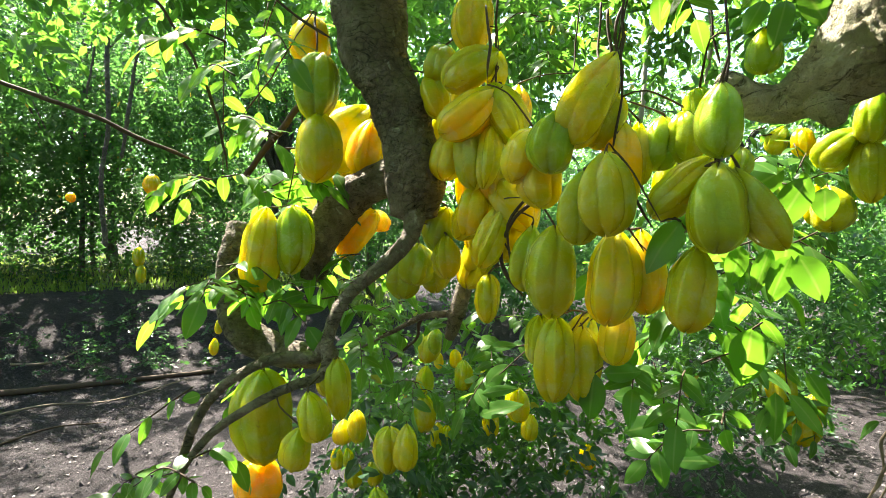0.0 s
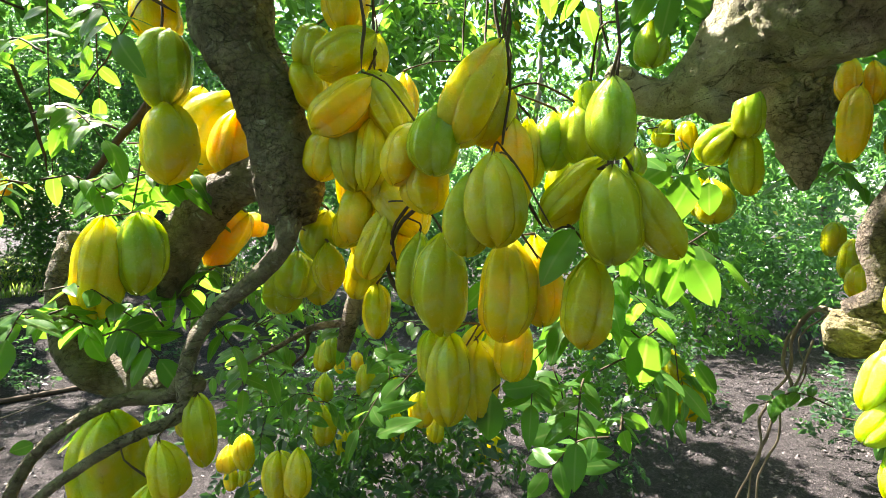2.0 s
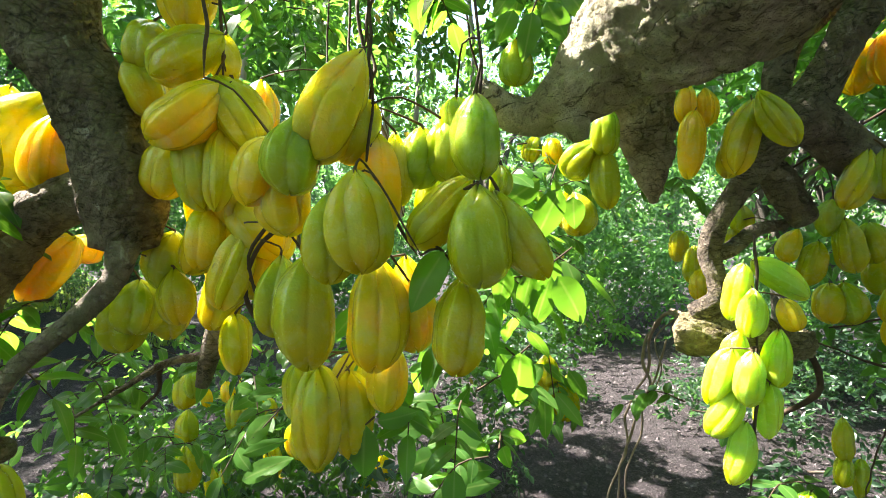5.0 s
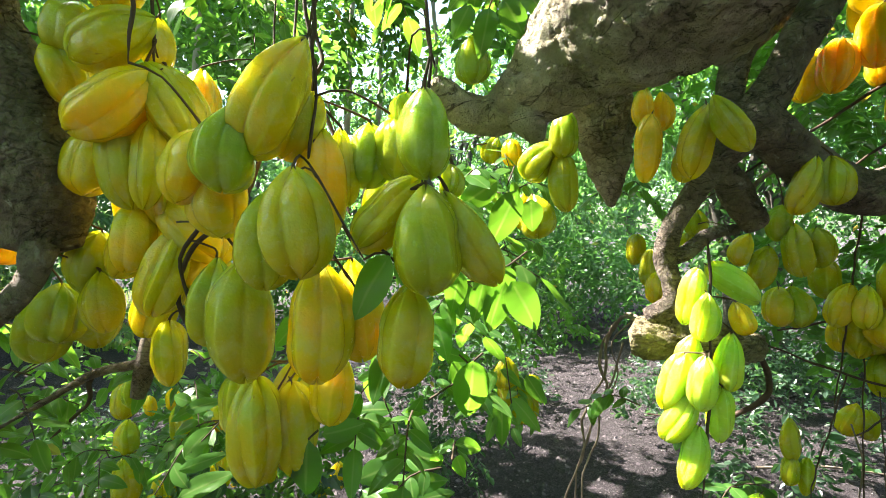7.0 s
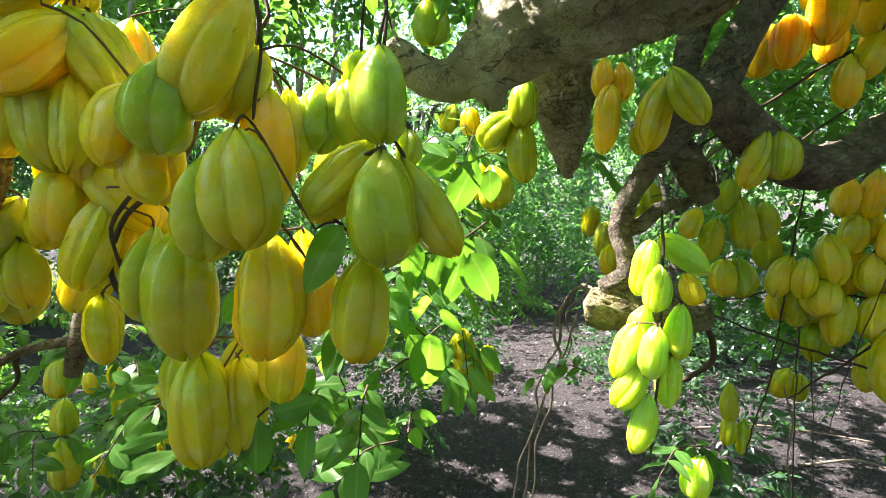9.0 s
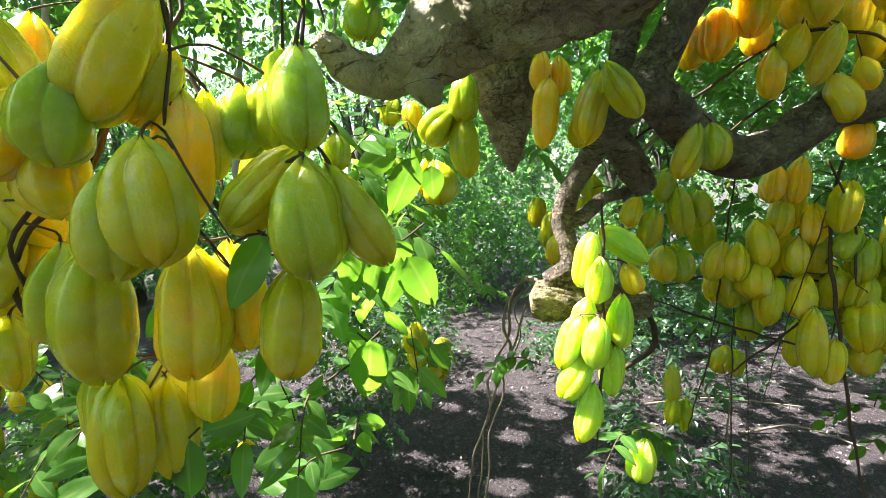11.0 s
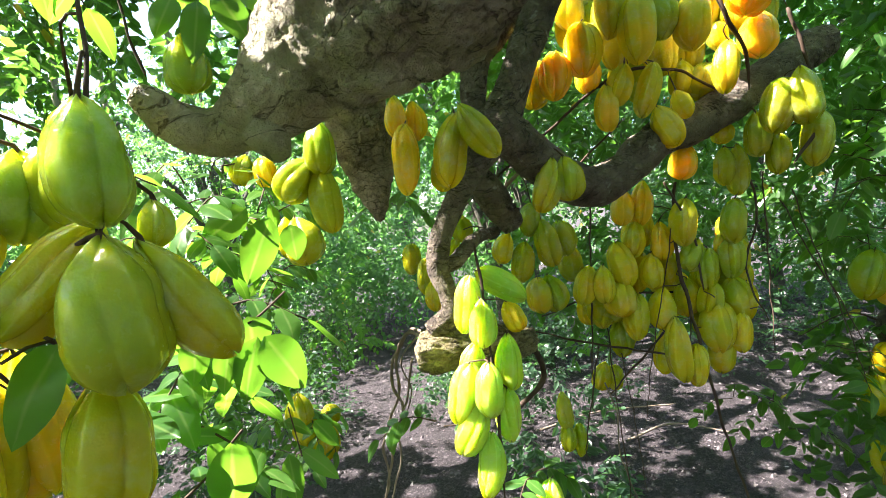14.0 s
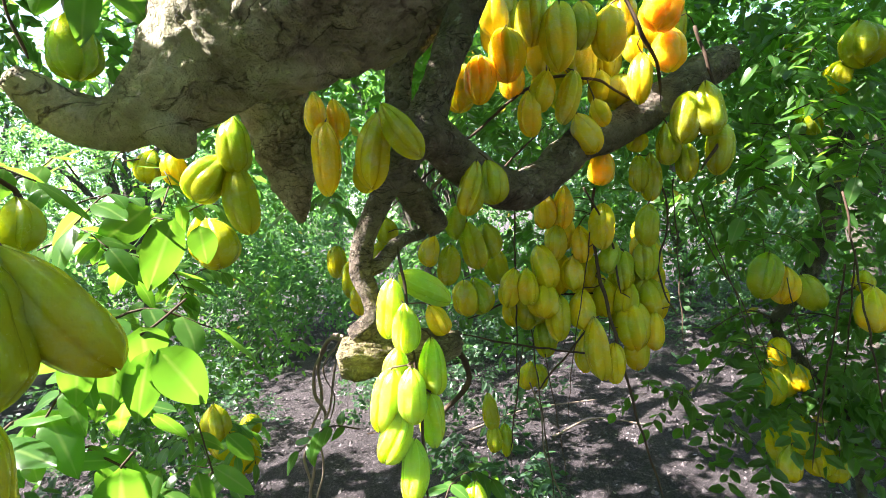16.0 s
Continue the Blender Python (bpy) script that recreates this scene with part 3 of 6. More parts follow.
SUN_SPOTS += [(-0.434, 0.968, 1.366, 0.07), (-0.313, 0.945, 1.340, 0.07), (-0.297, 1.006, 1.567, 0.06), (2.397, 1.388, 1.645, 0.2), (2.469, 1.098, 1.438, 0.2), (1.589, 1.900, 1.771, 0.22), (1.444, 2.345, 1.603, 0.22), (2.605, 1.853, 2.250, 0.2), (-0.575, 1.755, 1.228, 0.16), (-0.525, 1.545, 1.591, 0.12)]
SUN_SPOTS += [(1.07, 0.6, 1.83, 0.10), (1.30, 0.32, 1.91, 0.12), (1.13, 0.5, 1.77, 0.08), (0.04, 0.80, 1.83, 0.08), (0.08, 0.80, 1.57, 0.10), (0.09, 0.84, 1.49, 0.09), (0.24, 0.66, 1.62, 0.06), (0.10, 0.78, 1.50, 0.10), (0.05, 0.86, 1.60, 0.11), (0.12, 0.87, 1.62, 0.10), (-0.02, 0.86, 1.50, 0.09), (-0.20, 1.05, 1.72, 0.13), (0.36, 0.74, 1.28, 0.10), (0.31, 0.69, 1.31, 0.07), (0.42, 0.76, 1.22, 0.10), (0.48, 0.78, 1.61, 0.09), (0.43, 0.74, 1.60, 0.08), (0.47, 0.69, 1.49, 0.07), (0.46, 0.67, 1.41, 0.06)]
SUN_SPOTS += [(1.8, 0.1, 1.72, 0.05), (1.75, 0.15, 1.0, 0.04), (2.2, 0.5, 1.6, 0.08), (1.36, 0.28, 1.70, 0.07)]
DAPPLES = [(4.40, 1.62, 0.35), (4.24, 1.03, 0.35), (4.64, 0.74, 0.4), (3.71, 1.18, 0.25), (4.16, 0.44, 0.3), (4.44, 4.36, 0.3), (-2.69, 3.94, 0.35), (-2.47, 3.26, 0.3), (-1.98, 3.20, 0.3), (-3.37, 5.85, 0.5), (-3.03, 6.32, 0.4), (2.32, 3.40, 0.3), (3.63, 3.64, 0.3), (3.52, 4.33, 0.4)]
for x, y, wide in DAPPLES:
    for i in range(12):
        SUN_SPOTS.append((x + spot_rng.gauss(0, wide), y + spot_rng.gauss(0, wide), 0.0, 0.02 + 0.05 * spot_rng.random() ** 2))
for x, y, wide in DAPPLES + [(3.3, 3.6, 0.3), (4.6, 1.2, 0.3), (4.0, 0.6, 0.3), (4.7, 1.4, 0.35), (4.3, 1.3, 0.3), (4.1, 0.8, 0.3)]:
    for i in range(2):
        SUN_SPOTS.append((x + spot_rng.gauss(0, wide), y + spot_rng.gauss(0, wide), 0.0, spot_rng.uniform(0.06, 0.17)))
for lo, hi, near, far, count in ((-30, -62, 1.6, 6.5, 60), (-62, -105, 2.9, 6.5, 60), (44, 5, 2.0, 7.0, 130)):
    for i in range(count):
        a, d = radians(spot_rng.uniform(lo, hi)), near + (far - near) * spot_rng.random()
        SUN_SPOTS.append((-math.sin(a) * d, math.cos(a) * d, 0.0, 0.025 + 0.11 * spot_rng.random() ** 2.5))
for i in range(22):
    a, d = radians(spot_rng.uniform(-104, -66)), spot_rng.uniform(4.5, 8.5)
    SUN_SPOTS.append((-math.sin(a) * d, math.cos(a) * d, spot_rng.uniform(0.2, 2.2), spot_rng.uniform(0.2, 0.36)))
for i in range(16):
    a, d = radians(spot_rng.uniform(10, 50)), spot_rng.uniform(8.2, 10.5)
    SUN_SPOTS.append((-math.sin(a) * d, math.cos(a) * d, 0.6, spot_rng.uniform(0.12, 0.3)))


def yawed(deg, dist):
    """A place on the plan at that bearing (degrees left of +y) and distance."""
    a = radians(deg)
    return -math.sin(a) * dist, math.cos(a) * dist


# ---------- orchard trees round the clearing ----------
def orchard_tree(x, y, tall, spread, seed, low=0.9, girth=1.0, per=300, size=0.26, material=FAR_HAZED, leaflets=9, label="star fruit tree with a drooping leafy crown"):
    rng = np.random.default_rng(seed)
    thing = new("orchard_tree")
    thing.location = (x, y, height(x, y) - 0.03)
    tagged(thing, label, "tree", "orchard trees")
    lean = rng.normal(0, 0.12, 2)
    fork = tall * rng.uniform(0.28, 0.4)
    child("trunk", tube("trunk", [(0, 0, 0, 0.11 * girth), (lean[0] * 0.4, lean[1] * 0.4, fork * 0.5, 0.085 * girth), (lean[0], lean[1], fork, 0.08 * girth), (lean[0] * 1.4, lean[1] * 1.2, tall * 0.6, 0.05), (lean[0] * 1.8, lean[1] * 2, tall * 0.85, 0.02)], BARK_FAR, 10, 0.12, 0.12, 4.0), thing)
    blobs = []
    for i in range(7):
        a = 2 * math.pi * (i + rng.uniform(-0.3, 0.3)) / 7
        ex, ey = math.cos(a) * spread * rng.uniform(0.6, 0.95), math.sin(a) * spread * rng.uniform(0.6, 0.95)
        mid = (lean[0] + ex * 0.45, lean[1] + ey * 0.45, fork + (tall - fork) * rng.uniform(0.3, 0.7))
        end = (lean[0] + ex, lean[1] + ey, rng.uniform(low + 0.2, tall * 0.75))
        child("limb", tube("limb", [(lean[0], lean[1], fork * 0.9, 0.045 * girth), (*mid, 0.03 * girth), (*end, 0.008)], BARK_FAR, 7, 0.15, 0.1, 5.0), thing)
        blobs += [(*mid, spread * 0.34), (*end, spread * 0.40), (end[0] * 1.05, end[1] * 1.05, max(low, end[2] - 0.55), spread * 0.30)]
    for i in range(4):
        blobs.append((lean[0] * 1.6 + rng.normal(0, spread * 0.35), lean[1] * 1.6 + rng.normal(0, spread * 0.35), tall * rng.uniform(0.7, 0.95), spread * 0.4))
    c, w, s = clumps(rng, blobs, per, size)
    keep = c[:, 2] > 0.15
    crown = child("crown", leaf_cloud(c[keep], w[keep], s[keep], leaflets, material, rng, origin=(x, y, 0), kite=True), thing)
    crown["kind"] = "stuff"
    return thing


# bearings and distances of the trees that close the view
for bear, dist, tall, spread, seed in (
        (46, 9.5, 4.6, 2.0, 1), (33, 12.0, 5.2, 2.3, 2), (19, 9.0, 4.8, 2.0, 3), (25, 16.5, 6.0, 2.6, 14), (8, 11.0, 5.0, 1.8, 4), (-6, 9.0, 4.6, 1.7, 5), (-17, 10.5, 5.2, 1.8, 6),
        (-28, 7.6, 4.4, 1.5, 7), (-37, 11.0, 5.0, 2.2, 8), (-47, 12.5, 5.4, 2.3, 16), (-56, 5.8, 4.2, 1.7, 9), (-69, 7.0, 4.6, 1.9, 10),
        (-82, 8.0, 4.6, 2.0, 11), (-96, 5.6, 4.2, 1.7, 12), (-112, 6.5, 4.4, 1.9, 13), (62, 7.0, 4.4, 2.0, 15)):
    bx, by = yawed(bear, dist)
    orchard_tree(bx, by, tall, spread, seed, low=0.8, per=210 if dist < 9 else 95, size=0.165 if dist < 9 else 0.29)
# taller trees added to shade the clearing, and unseen ones behind the camera
for bx, by, tall, spread, low_edge, seed in ((-6.1, 5.6, 5.2, 2.6, 1.5, 41), (-5.6, 7.9, 5.6, 2.4, 1.6, 50), (-6.6, 9.6, 5.6, 2.6, 1.2, 42), (-2.2, 8.6, 5.4, 2.2, 2.8, 43), (-6.5, 3.2, 5.0, 2.4, 2.2, 44),
                                             (-4.5, -1.5, 4.8, 2.2, 1.2, 45), (-2.0, -5.0, 4.8, 2.2, 1.2, 46), (3.0, -5.0, 4.8, 2.2, 1.2, 47), (5.5, -2.6, 4.8, 2.2, 1.2, 48), (5.2, 3.0, 5.4, 2.2, 2.4, 49)):
    orchard_tree(bx, by, tall, spread, seed, low=low_edge, per=230 if by > 2 else 50, size=0.19 if by > 2 else 0.32, leaflets=7, girth=0.4)
# far woods: one ring of loose foliage behind the orchard
wood_rng = np.random.default_rng(77)
ring = []
for i in range(150):
    bx, by = yawed(wood_rng.uniform(-175, 175), wood_rng.uniform(17, 26))
    ring.append((bx, by, wood_rng.uniform(0.6, 6.0), wood_rng.uniform(1.2, 2.2)))
c, w, s = clumps(wood_rng, ring, 26, 0.62)
woods = tagged(new("far_woods", leaf_cloud(c, w, s, 5, FAR_HAZED, wood_rng, "far_woods", open_ways=False, kite=True)), "dense green woods behind the orchard", "woods", kind="stuff")


def undergrowth(places, seed, per, size, label):
    rng = np.random.default_rng(seed)
    c, w, s = clumps(rng, places, per, size)
    keep = c[:, 2] > 0.03
    w[:, 2] = np.abs(w[:, 2]) * 0.8 + 0.1
    ob = new("undergrowth", leaf_cloud(c[keep], w[keep], s[keep], 7, WEED_AND_SHADE, rng, "undergrowth", open_ways=False, kite=True))
    tagged(ob, label, "undergrowth", kind="stuff")


shrub_rng = np.random.default_rng(21)
low = []
for b0, b1, d0, d1, n, zr in ((14, -26, 3.2, 5.5, 8, 0.35), (-22, -36, 4.6, 7.5, 18, 0.5), (-49, -62, 3.8, 7.0, 26, 0.5), (-66, -100, 5.0, 7.5, 26, 0.4), (50, 12, 7.8, 12.0, 46, 0.3), (16, 44, 5.5, 7.0, 10, 0.22)):
    for i in range(n):
        bx, by = yawed(b0 + (b1 - b0) * shrub_rng.uniform(), shrub_rng.uniform(d0, d1))
        low.append((bx, by, height(bx, by) + shrub_rng.uniform(0.05, zr), shrub_rng.uniform(0.25, 0.5)))
for i in range(46):
    bx, by = yawed(shrub_rng.uniform(3, 52), shrub_rng.uniform(8.6, 12.5))
    low.append((bx, by, height(bx, by) + shrub_rng.uniform(0.3, 1.5), shrub_rng.uniform(0.35, 0.65)))
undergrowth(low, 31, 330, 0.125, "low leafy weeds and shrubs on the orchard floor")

# young growth that closes the view under the crowns, beyond the bank
thicket_rng = np.random.default_rng(91)
thicket = []
for b0, b1, d0, d1, z0, z1, count in ((1, 56, 9.5, 14.0, 0.9, 3.2, 190), (-22, 4, 7.5, 11.0, 0.2, 2.4, 46), (-50, -30, 7.5, 11.0, 0.2, 2.3, 46), (-62, -50, 6.0, 9.0, 0.2, 2.0, 18), (-100, -64, 7.0, 10.0, 0.2, 2.2, 40)):
    for i in range(count):
        bx, by = yawed(thicket_rng.uniform(b0, b1), thicket_rng.uniform(d0, d1))
        thicket.append((bx, by, thicket_rng.uniform(z0, z1), thicket_rng.uniform(0.4, 0.8)))
c, w, s = clumps(thicket_rng, thicket, 75, 0.30)
tagged(new("thicket", leaf_cloud(c, w, s, 7, FAR_HAZED, thicket_rng, "thicket", kite=True)), "dense thicket of young trees at the edge of the clearing", "bushes", kind="stuff")


def grass():
    """Sunlit grass on the bank and beyond it: bent blades, each of two faces."""
    rng = np.random.default_rng(64)
    n = 12000
    a, r = np.radians(rng.uniform(4, 60, n)), 7.9 + 8.0 * rng.uniform(0, 1, n) ** 1.3
    x, y = -np.sin(a) * r, np.cos(a) * r
    z = np.array([height(p, q) for p, q in zip(x, y)])
    t, tall, wide = rng.uniform(0, 6.3, n), rng.uniform(0.03, 0.13, n), rng.uniform(0.006, 0.014, n)
    lean = rng.uniform(0.2, 0.9, n) * tall
    v = np.zeros((n, 6, 3))
    for k, (up, out, half) in enumerate(((-0.05, 0, -1), (-0.05, 0, 1), (0.6, 0.3, 0.8), (0.6, 0.3, -0.8), (1, 1, 0.1), (1, 1, -0.1))):
        v[:, k, 0] = x + np.cos(t) * lean * out - np.sin(t) * wide * half
        v[:, k, 1] = y + np.sin(t) * lean * out + np.cos(t) * wide * half
        v[:, k, 2] = z + up * tall
    base = np.arange(n, dtype=np.int32)[:, None] * 6
    q = np.concatenate([base + np.array([[0, 1, 2, 3]], dtype=np.int32), base + np.array([[3, 2, 4, 5]], dtype=np.int32)])
    tagged(new("grass", mesh_np("grass", v.reshape(-1, 3), q, GRASS)), "short bright green grass on the low bank", "grass", kind="stuff")


grass()


def litter():
    """Dead leaves lying on the soil."""
    rng = np.random.default_rng(8)
    n = 26000
    r, a = 1.0 + 7.0 * rng.uniform(0, 1, n) ** 0.9, np.radians(rng.uniform(-125, 60, n))
    x, y = -np.sin(a) * r, np.cos(a) * r
    z = np.array([height(p, q) for p, q in zip(x, y)]) + 0.006
    prof = np.array([(-0.5, 0, 0.08), (-0.2, -0.24, 0.0), (0.25, -0.18, 0.03), (0.5, 0, 0.12), (0.25, 0.18, 0.03), (-0.2, 0.24, 0.0)])
    t, L = rng.uniform(0, 6.3, n), 0.006 + 0.026 * rng.uniform(0, 1, n) ** 4
    ca, sa = np.cos(t)[:, None], np.sin(t)[:, None]
    tip = rng.normal(0, 0.25, (n, 2))
    px, py = prof[None, :, 0], prof[None, :, 1]
    v = np.stack([x[:, None] + L[:, None] * (px * ca - py * sa), y[:, None] + L[:, None] * (px * sa + py * ca),
                  z[:, None] + L[:, None] * np.abs(prof[None, :, 2] + px * tip[:, :1] + py * tip[:, 1:])], 2).reshape(-1, 3)
    base = np.arange(n, dtype=np.int32)[:, None] * 6
    q = np.concatenate([base + np.array([[0, 1, 2, 3]], dtype=np.int32), base + np.array([[0, 3, 4, 5]], dtype=np.int32)])
    tagged(new("leaf_litter", mesh_np("leaf_litter", v, q, LITTER)), "scattered dry dead leaves on the soil", "leaf litter", kind="stuff")


litter()


def crumbs():
    """Loose clods and chips of earth, each a rough lump sunk in the soil."""
    rng = np.random.default_rng(18)
    n = 20000
    r, a = 1.3 + 5.5 * rng.uniform(0, 1, n) ** 0.8, np.radians(rng.uniform(-112, 52, n))
    x, y = -np.sin(a) * r, np.cos(a) * r
    z = np.array([height(p, q) for p, q in zip(x, y)])
    L = 0.005 + 0.015 * rng.uniform(0, 1, n) ** 3
    t = rng.uniform(0, 6.3, n)
    v = np.zeros((n, 5, 3))
    for k in range(4):
        reach = L * rng.uniform(0.7, 1.4, n)
        v[:, k, 0], v[:, k, 1], v[:, k, 2] = x + reach * np.cos(t + 1.57 * k), y + reach * np.sin(t + 1.57 * k), z - 0.003
    v[:, 4, 0], v[:, 4, 1], v[:, 4, 2] = x + L * rng.uniform(-0.5, 0.5, n), y + L * rng.uniform(-0.5, 0.5, n), z + L * rng.uniform(0.4, 1.1, n)
    me = bpy.data.meshes.new("soil_crumbs")
    base = np.arange(n)[:, None] * 5
    tri = np.concatenate([base + np.array([[k, (k + 1) % 4, 4]]) for k in range(4)])
    me.from_pydata(v.reshape(-1, 3).tolist(), [], tri.tolist())
    me.materials.append(CRUMB)
    tagged(new("soil_crumbs", me), "loose crumbs and clods of dark earth on the ground", "soil", kind="stuff")


crumbs()


def fallen_branch(points, r, label, material=TWIG):
    """A dead stick that lies on the soil."""
    n = len(points) - 1
    rows = [(x, y, height(x, y) + r * 0.8 + lift, r * (1.1 - 0.5 * i / n)) for i, (x, y, lift) in enumerate(points)]
    tagged(new("fallen_branch", tube("fallen_branch", rows, material, 9, 0.04, 0.15, 20.0)), label, "branch")


fallen_branch([(-5.4, 3.2, 0), (-4.4, 3.8, 0), (-3.4, 4.42, 0), (-2.3, 5.15, 0)], 0.035, "long dark dead branch lying on the soil")
fallen_branch([(-3.5, 3.5, 0), (-3.15, 4.0, 0.03), (-2.75, 4.25, 0), (-2.35, 4.75, 0.05)], 0.009, "thin pale dead stick lying on the soil", PALE_TWIG)
fallen_branch([(-3.9, 4.6, 0.1), (-3.75, 4.9, 0.02), (-3.7, 5.3, 0)], 0.012, "short crooked dead stick lying on the soil", PALE_TWIG)
fallen_branch([(-2.9, 3.3, 0), (-2.75, 3.6, 0.02), (-2.5, 3.8, 0)], 0.008, "thin dead stick lying on the soil")
fallen_branch([(3.3, 2.1, 0), (3.75, 1.85, 0.02), (4.15, 1.4, 0)], 0.009, "thin pale dead stick lying on the soil", PALE_TWIG)
fallen_branch([(3.4, 1.5, 0), (3.7, 1.3, 0.04), (3.75, 0.95, 0)], 0.008, "thin pale dead stick lying on the soil", PALE_TWIG)
fallen_branch([(2.3, 4.5, 0), (2.6, 4.35, 0.02), (2.95, 4.2, 0)], 0.01, "thin dead stick lying on the soil")

# ---------- the tree that the camera passes ----------
tree = tagged(new("star_fruit_tree"), "old star fruit tree with gnarled limbs hung with fruit", "tree")
child("trunk", tube("trunk", [(0.75, -1.5, -0.05, 0.24), (0.72, -1.45, 0.5, 0.19), (0.68, -1.35, 1.1, 0.18), (0.62, -1.15, 1.8, 0.17), (0.6, -0.9, 2.3, 0.13)], BARK_OLD, 24, 0.05, 0.16, 6.0), tree)


def limb(points, material=BARK, sides=56, lump=0.14, name="limb", label="", step=0.007, grain=0.06, seed=0.0, lump_scale=16.0, rough=0.0016):
    child(name, tube(name, points, material, sides, step, lump, lump_scale, grain, seed, rough), tree, label)
    ANCHORS.extend(Vector(p[:3]) for p in spline(points, 0.03))


def twig(points, material=TWIG, label=""):
    fine = spline(points, 0.022)
    for i in range(1, len(fine) - 1):
        q = Vector(fine[i, :3])
        fine[i, :3] += np.array(noise.noise_vector(q * 26.0)) * 0.004 + np.array(noise.noise_vector(q * 70.0)) * 0.0015
        fine[i, 3] *= 1 + 0.25 * noise.noise(q * 45.0)
    fine[-1, 3] *= 0.35
    child("twig", tube("twig", fine, material, 9, 0.009, 0.15, 60.0), tree, label)
    ANCHORS.extend(Vector(p[:3]) for p in spline(points, 0.03))


# its crown overhead, with gaps that let the sun through
top_rng = np.random.default_rng(404)
over = []
for i in range(30):
    a, d = top_rng.uniform(0, 6.3), 3.3 * math.sqrt(top_rng.uniform(0, 1))
    over.append((0.3 + d * math.cos(a), 1.2 + d * math.sin(a), 2.55 + 0.9 * top_rng.uniform(0, 1), top_rng.uniform(0.3, 0.55)))
c, w, s = clumps(top_rng, over, 190, 0.2)
# clumps added towards the sun only to shade chosen fruit and soil
shade = [(top_rng.uniform(0.35, 3.4), top_rng.uniform(0.5, 2.8), top_rng.uniform(2.45, 3.4), top_rng.uniform(0.35, 0.6)) for i in range(46)]
shade += [(top_rng.uniform(-0.45, 0.15), top_rng.uniform(0.85, 1.45), top_rng.uniform(2.3, 2.7), 0.28) for i in range(6)]
shade += [(top_rng.uniform(0.5, 1.3), top_rng.uniform(0.6, 1.3), top_rng.uniform(2.3, 2.7), 0.3) for i in range(13)]
shade += [(top_rng.uniform(-2.2, 1.0), top_rng.uniform(2.8, 5.4), top_rng.uniform(3.7, 4.5), top_rng.uniform(0.4, 0.65)) for i in range(26)]
shade += [(0.694, 1.055, 2.471, 0.3), (0.714, 0.975, 2.410, 0.3), (0.660, 1.000, 2.423, 0.3), (0.562, 1.198, 2.503, 0.28), (-1.153, 1.946, 2.713, 0.34), (-1.142, 2.353, 2.733, 0.36), (-1.076, 2.027, 2.663, 0.32), (-1.126, 2.314, 2.715, 0.34), (-0.396, 1.099, 2.305, 0.2), (-0.376, 1.096, 2.410, 0.2), (-0.261, 0.945, 2.392, 0.2), (0.842, 0.944, 2.324, 0.26), (0.883, 0.833, 2.222, 0.26), (0.811, 0.931, 2.244, 0.26), (0.536, 1.167, 2.684, 0.34), (0.437, 1.210, 2.795, 0.36), (0.590, 3.088, 2.702, 0.35), (0.093, 2.874, 2.535, 0.35), (0.325, 2.793, 2.754, 0.35), (1.348, 0.512, 2.452, 0.36), (1.598, 0.512, 2.602, 0.36), (1.248, 0.212, 2.552, 0.36), (1.648, 0.212, 2.702, 0.36), (1.448, 0.812, 2.602, 0.36), (1.798, 0.712, 2.802, 0.36)]
shade += [(-1.05, 1.08, 2.42, 0.28), (-1.2, 1.22, 2.62, 0.34), (-0.95, 1.25, 2.45, 0.28), (-0.85, 0.95, 2.38, 0.22), (-1.3, 0.9, 2.5, 0.3)]
soil_shade = random.Random(12)
shade += [(soil_shade.uniform(0.2, 1.3), soil_shade.uniform(3.7, 4.9), soil_shade.uniform(2.9, 3.6), 0.45) for i in range(10)]
c2, w2, s2 = clumps(top_rng, shade, 260, 0.22)
# unseen clumps added behind the camera
back = [(top_rng.uniform(-2.6, 2.6), top_rng.uniform(-3.4, 0.1), top_rng.uniform(2.3, 3.3), top_rng.uniform(0.5, 0.75)) for i in range(24)]
c3, w3, s3 = clumps(top_rng, back, 130, 0.36)
c2, w2, s2 = np.concatenate([c2, c3]), np.concatenate([w2, w3]), np.concatenate([s2, s3])
c, w, s = np.concatenate([c, c2]), np.concatenate([w, w2]), np.concatenate([s, s2])
# no shoots hang down into the open space among the fruit
flat = np.hypot(c[:, 0] - 0.15, c[:, 1] - 0.1)
keep = (flat > 2.0) | (c[:, 2] - 1.55 > 0.62 * flat + 0.12)
c, w, s = c[keep], w[keep], s[keep]
crown = child("crown", leaf_cloud(c, w, s, 9, CROWN, top_rng), tree, "leafy crown overhead with gaps and added shade clumps")
crown["kind"] = "stuff"

# drooping leaves of the same tree, low behind the fruit and high against the sky
droop_rng = np.random.default_rng(52)
hang = []
for b0, b1, d0, d1, z0, z1, n in ((16, -26, 1.7, 2.8, 0.35, 1.05, 14), (26, -34, 1.7, 3.4, 2.1, 3.2, 18), (48, 24, 1.8, 2.6, 2.0, 2.6, 2), (-26, -44, 2.2, 3.6, 0.9, 2.2, 12), (-56, -100, 1.9, 3.0, 1.2, 2.4, 34), (-80, -104, 1.6, 2.2, 0.9, 1.5, 8)):
    for i in range(n):
        bx, by = yawed(b0 + (b1 - b0) * droop_rng.uniform(), d0 + (d1 - d0) * droop_rng.uniform())
        hang.append((bx, by, z0 + (z1 - z0) * droop_rng.uniform(), droop_rng.uniform(0.16, 0.32)))
c, w, s = clumps(droop_rng, hang, 560, 0.13)
drape = child("drooping_foliage", leaf_cloud(c, w, s, 9, CROWN, droop_rng, "drooping_foliage"), tree, "drooping leafy shoots")
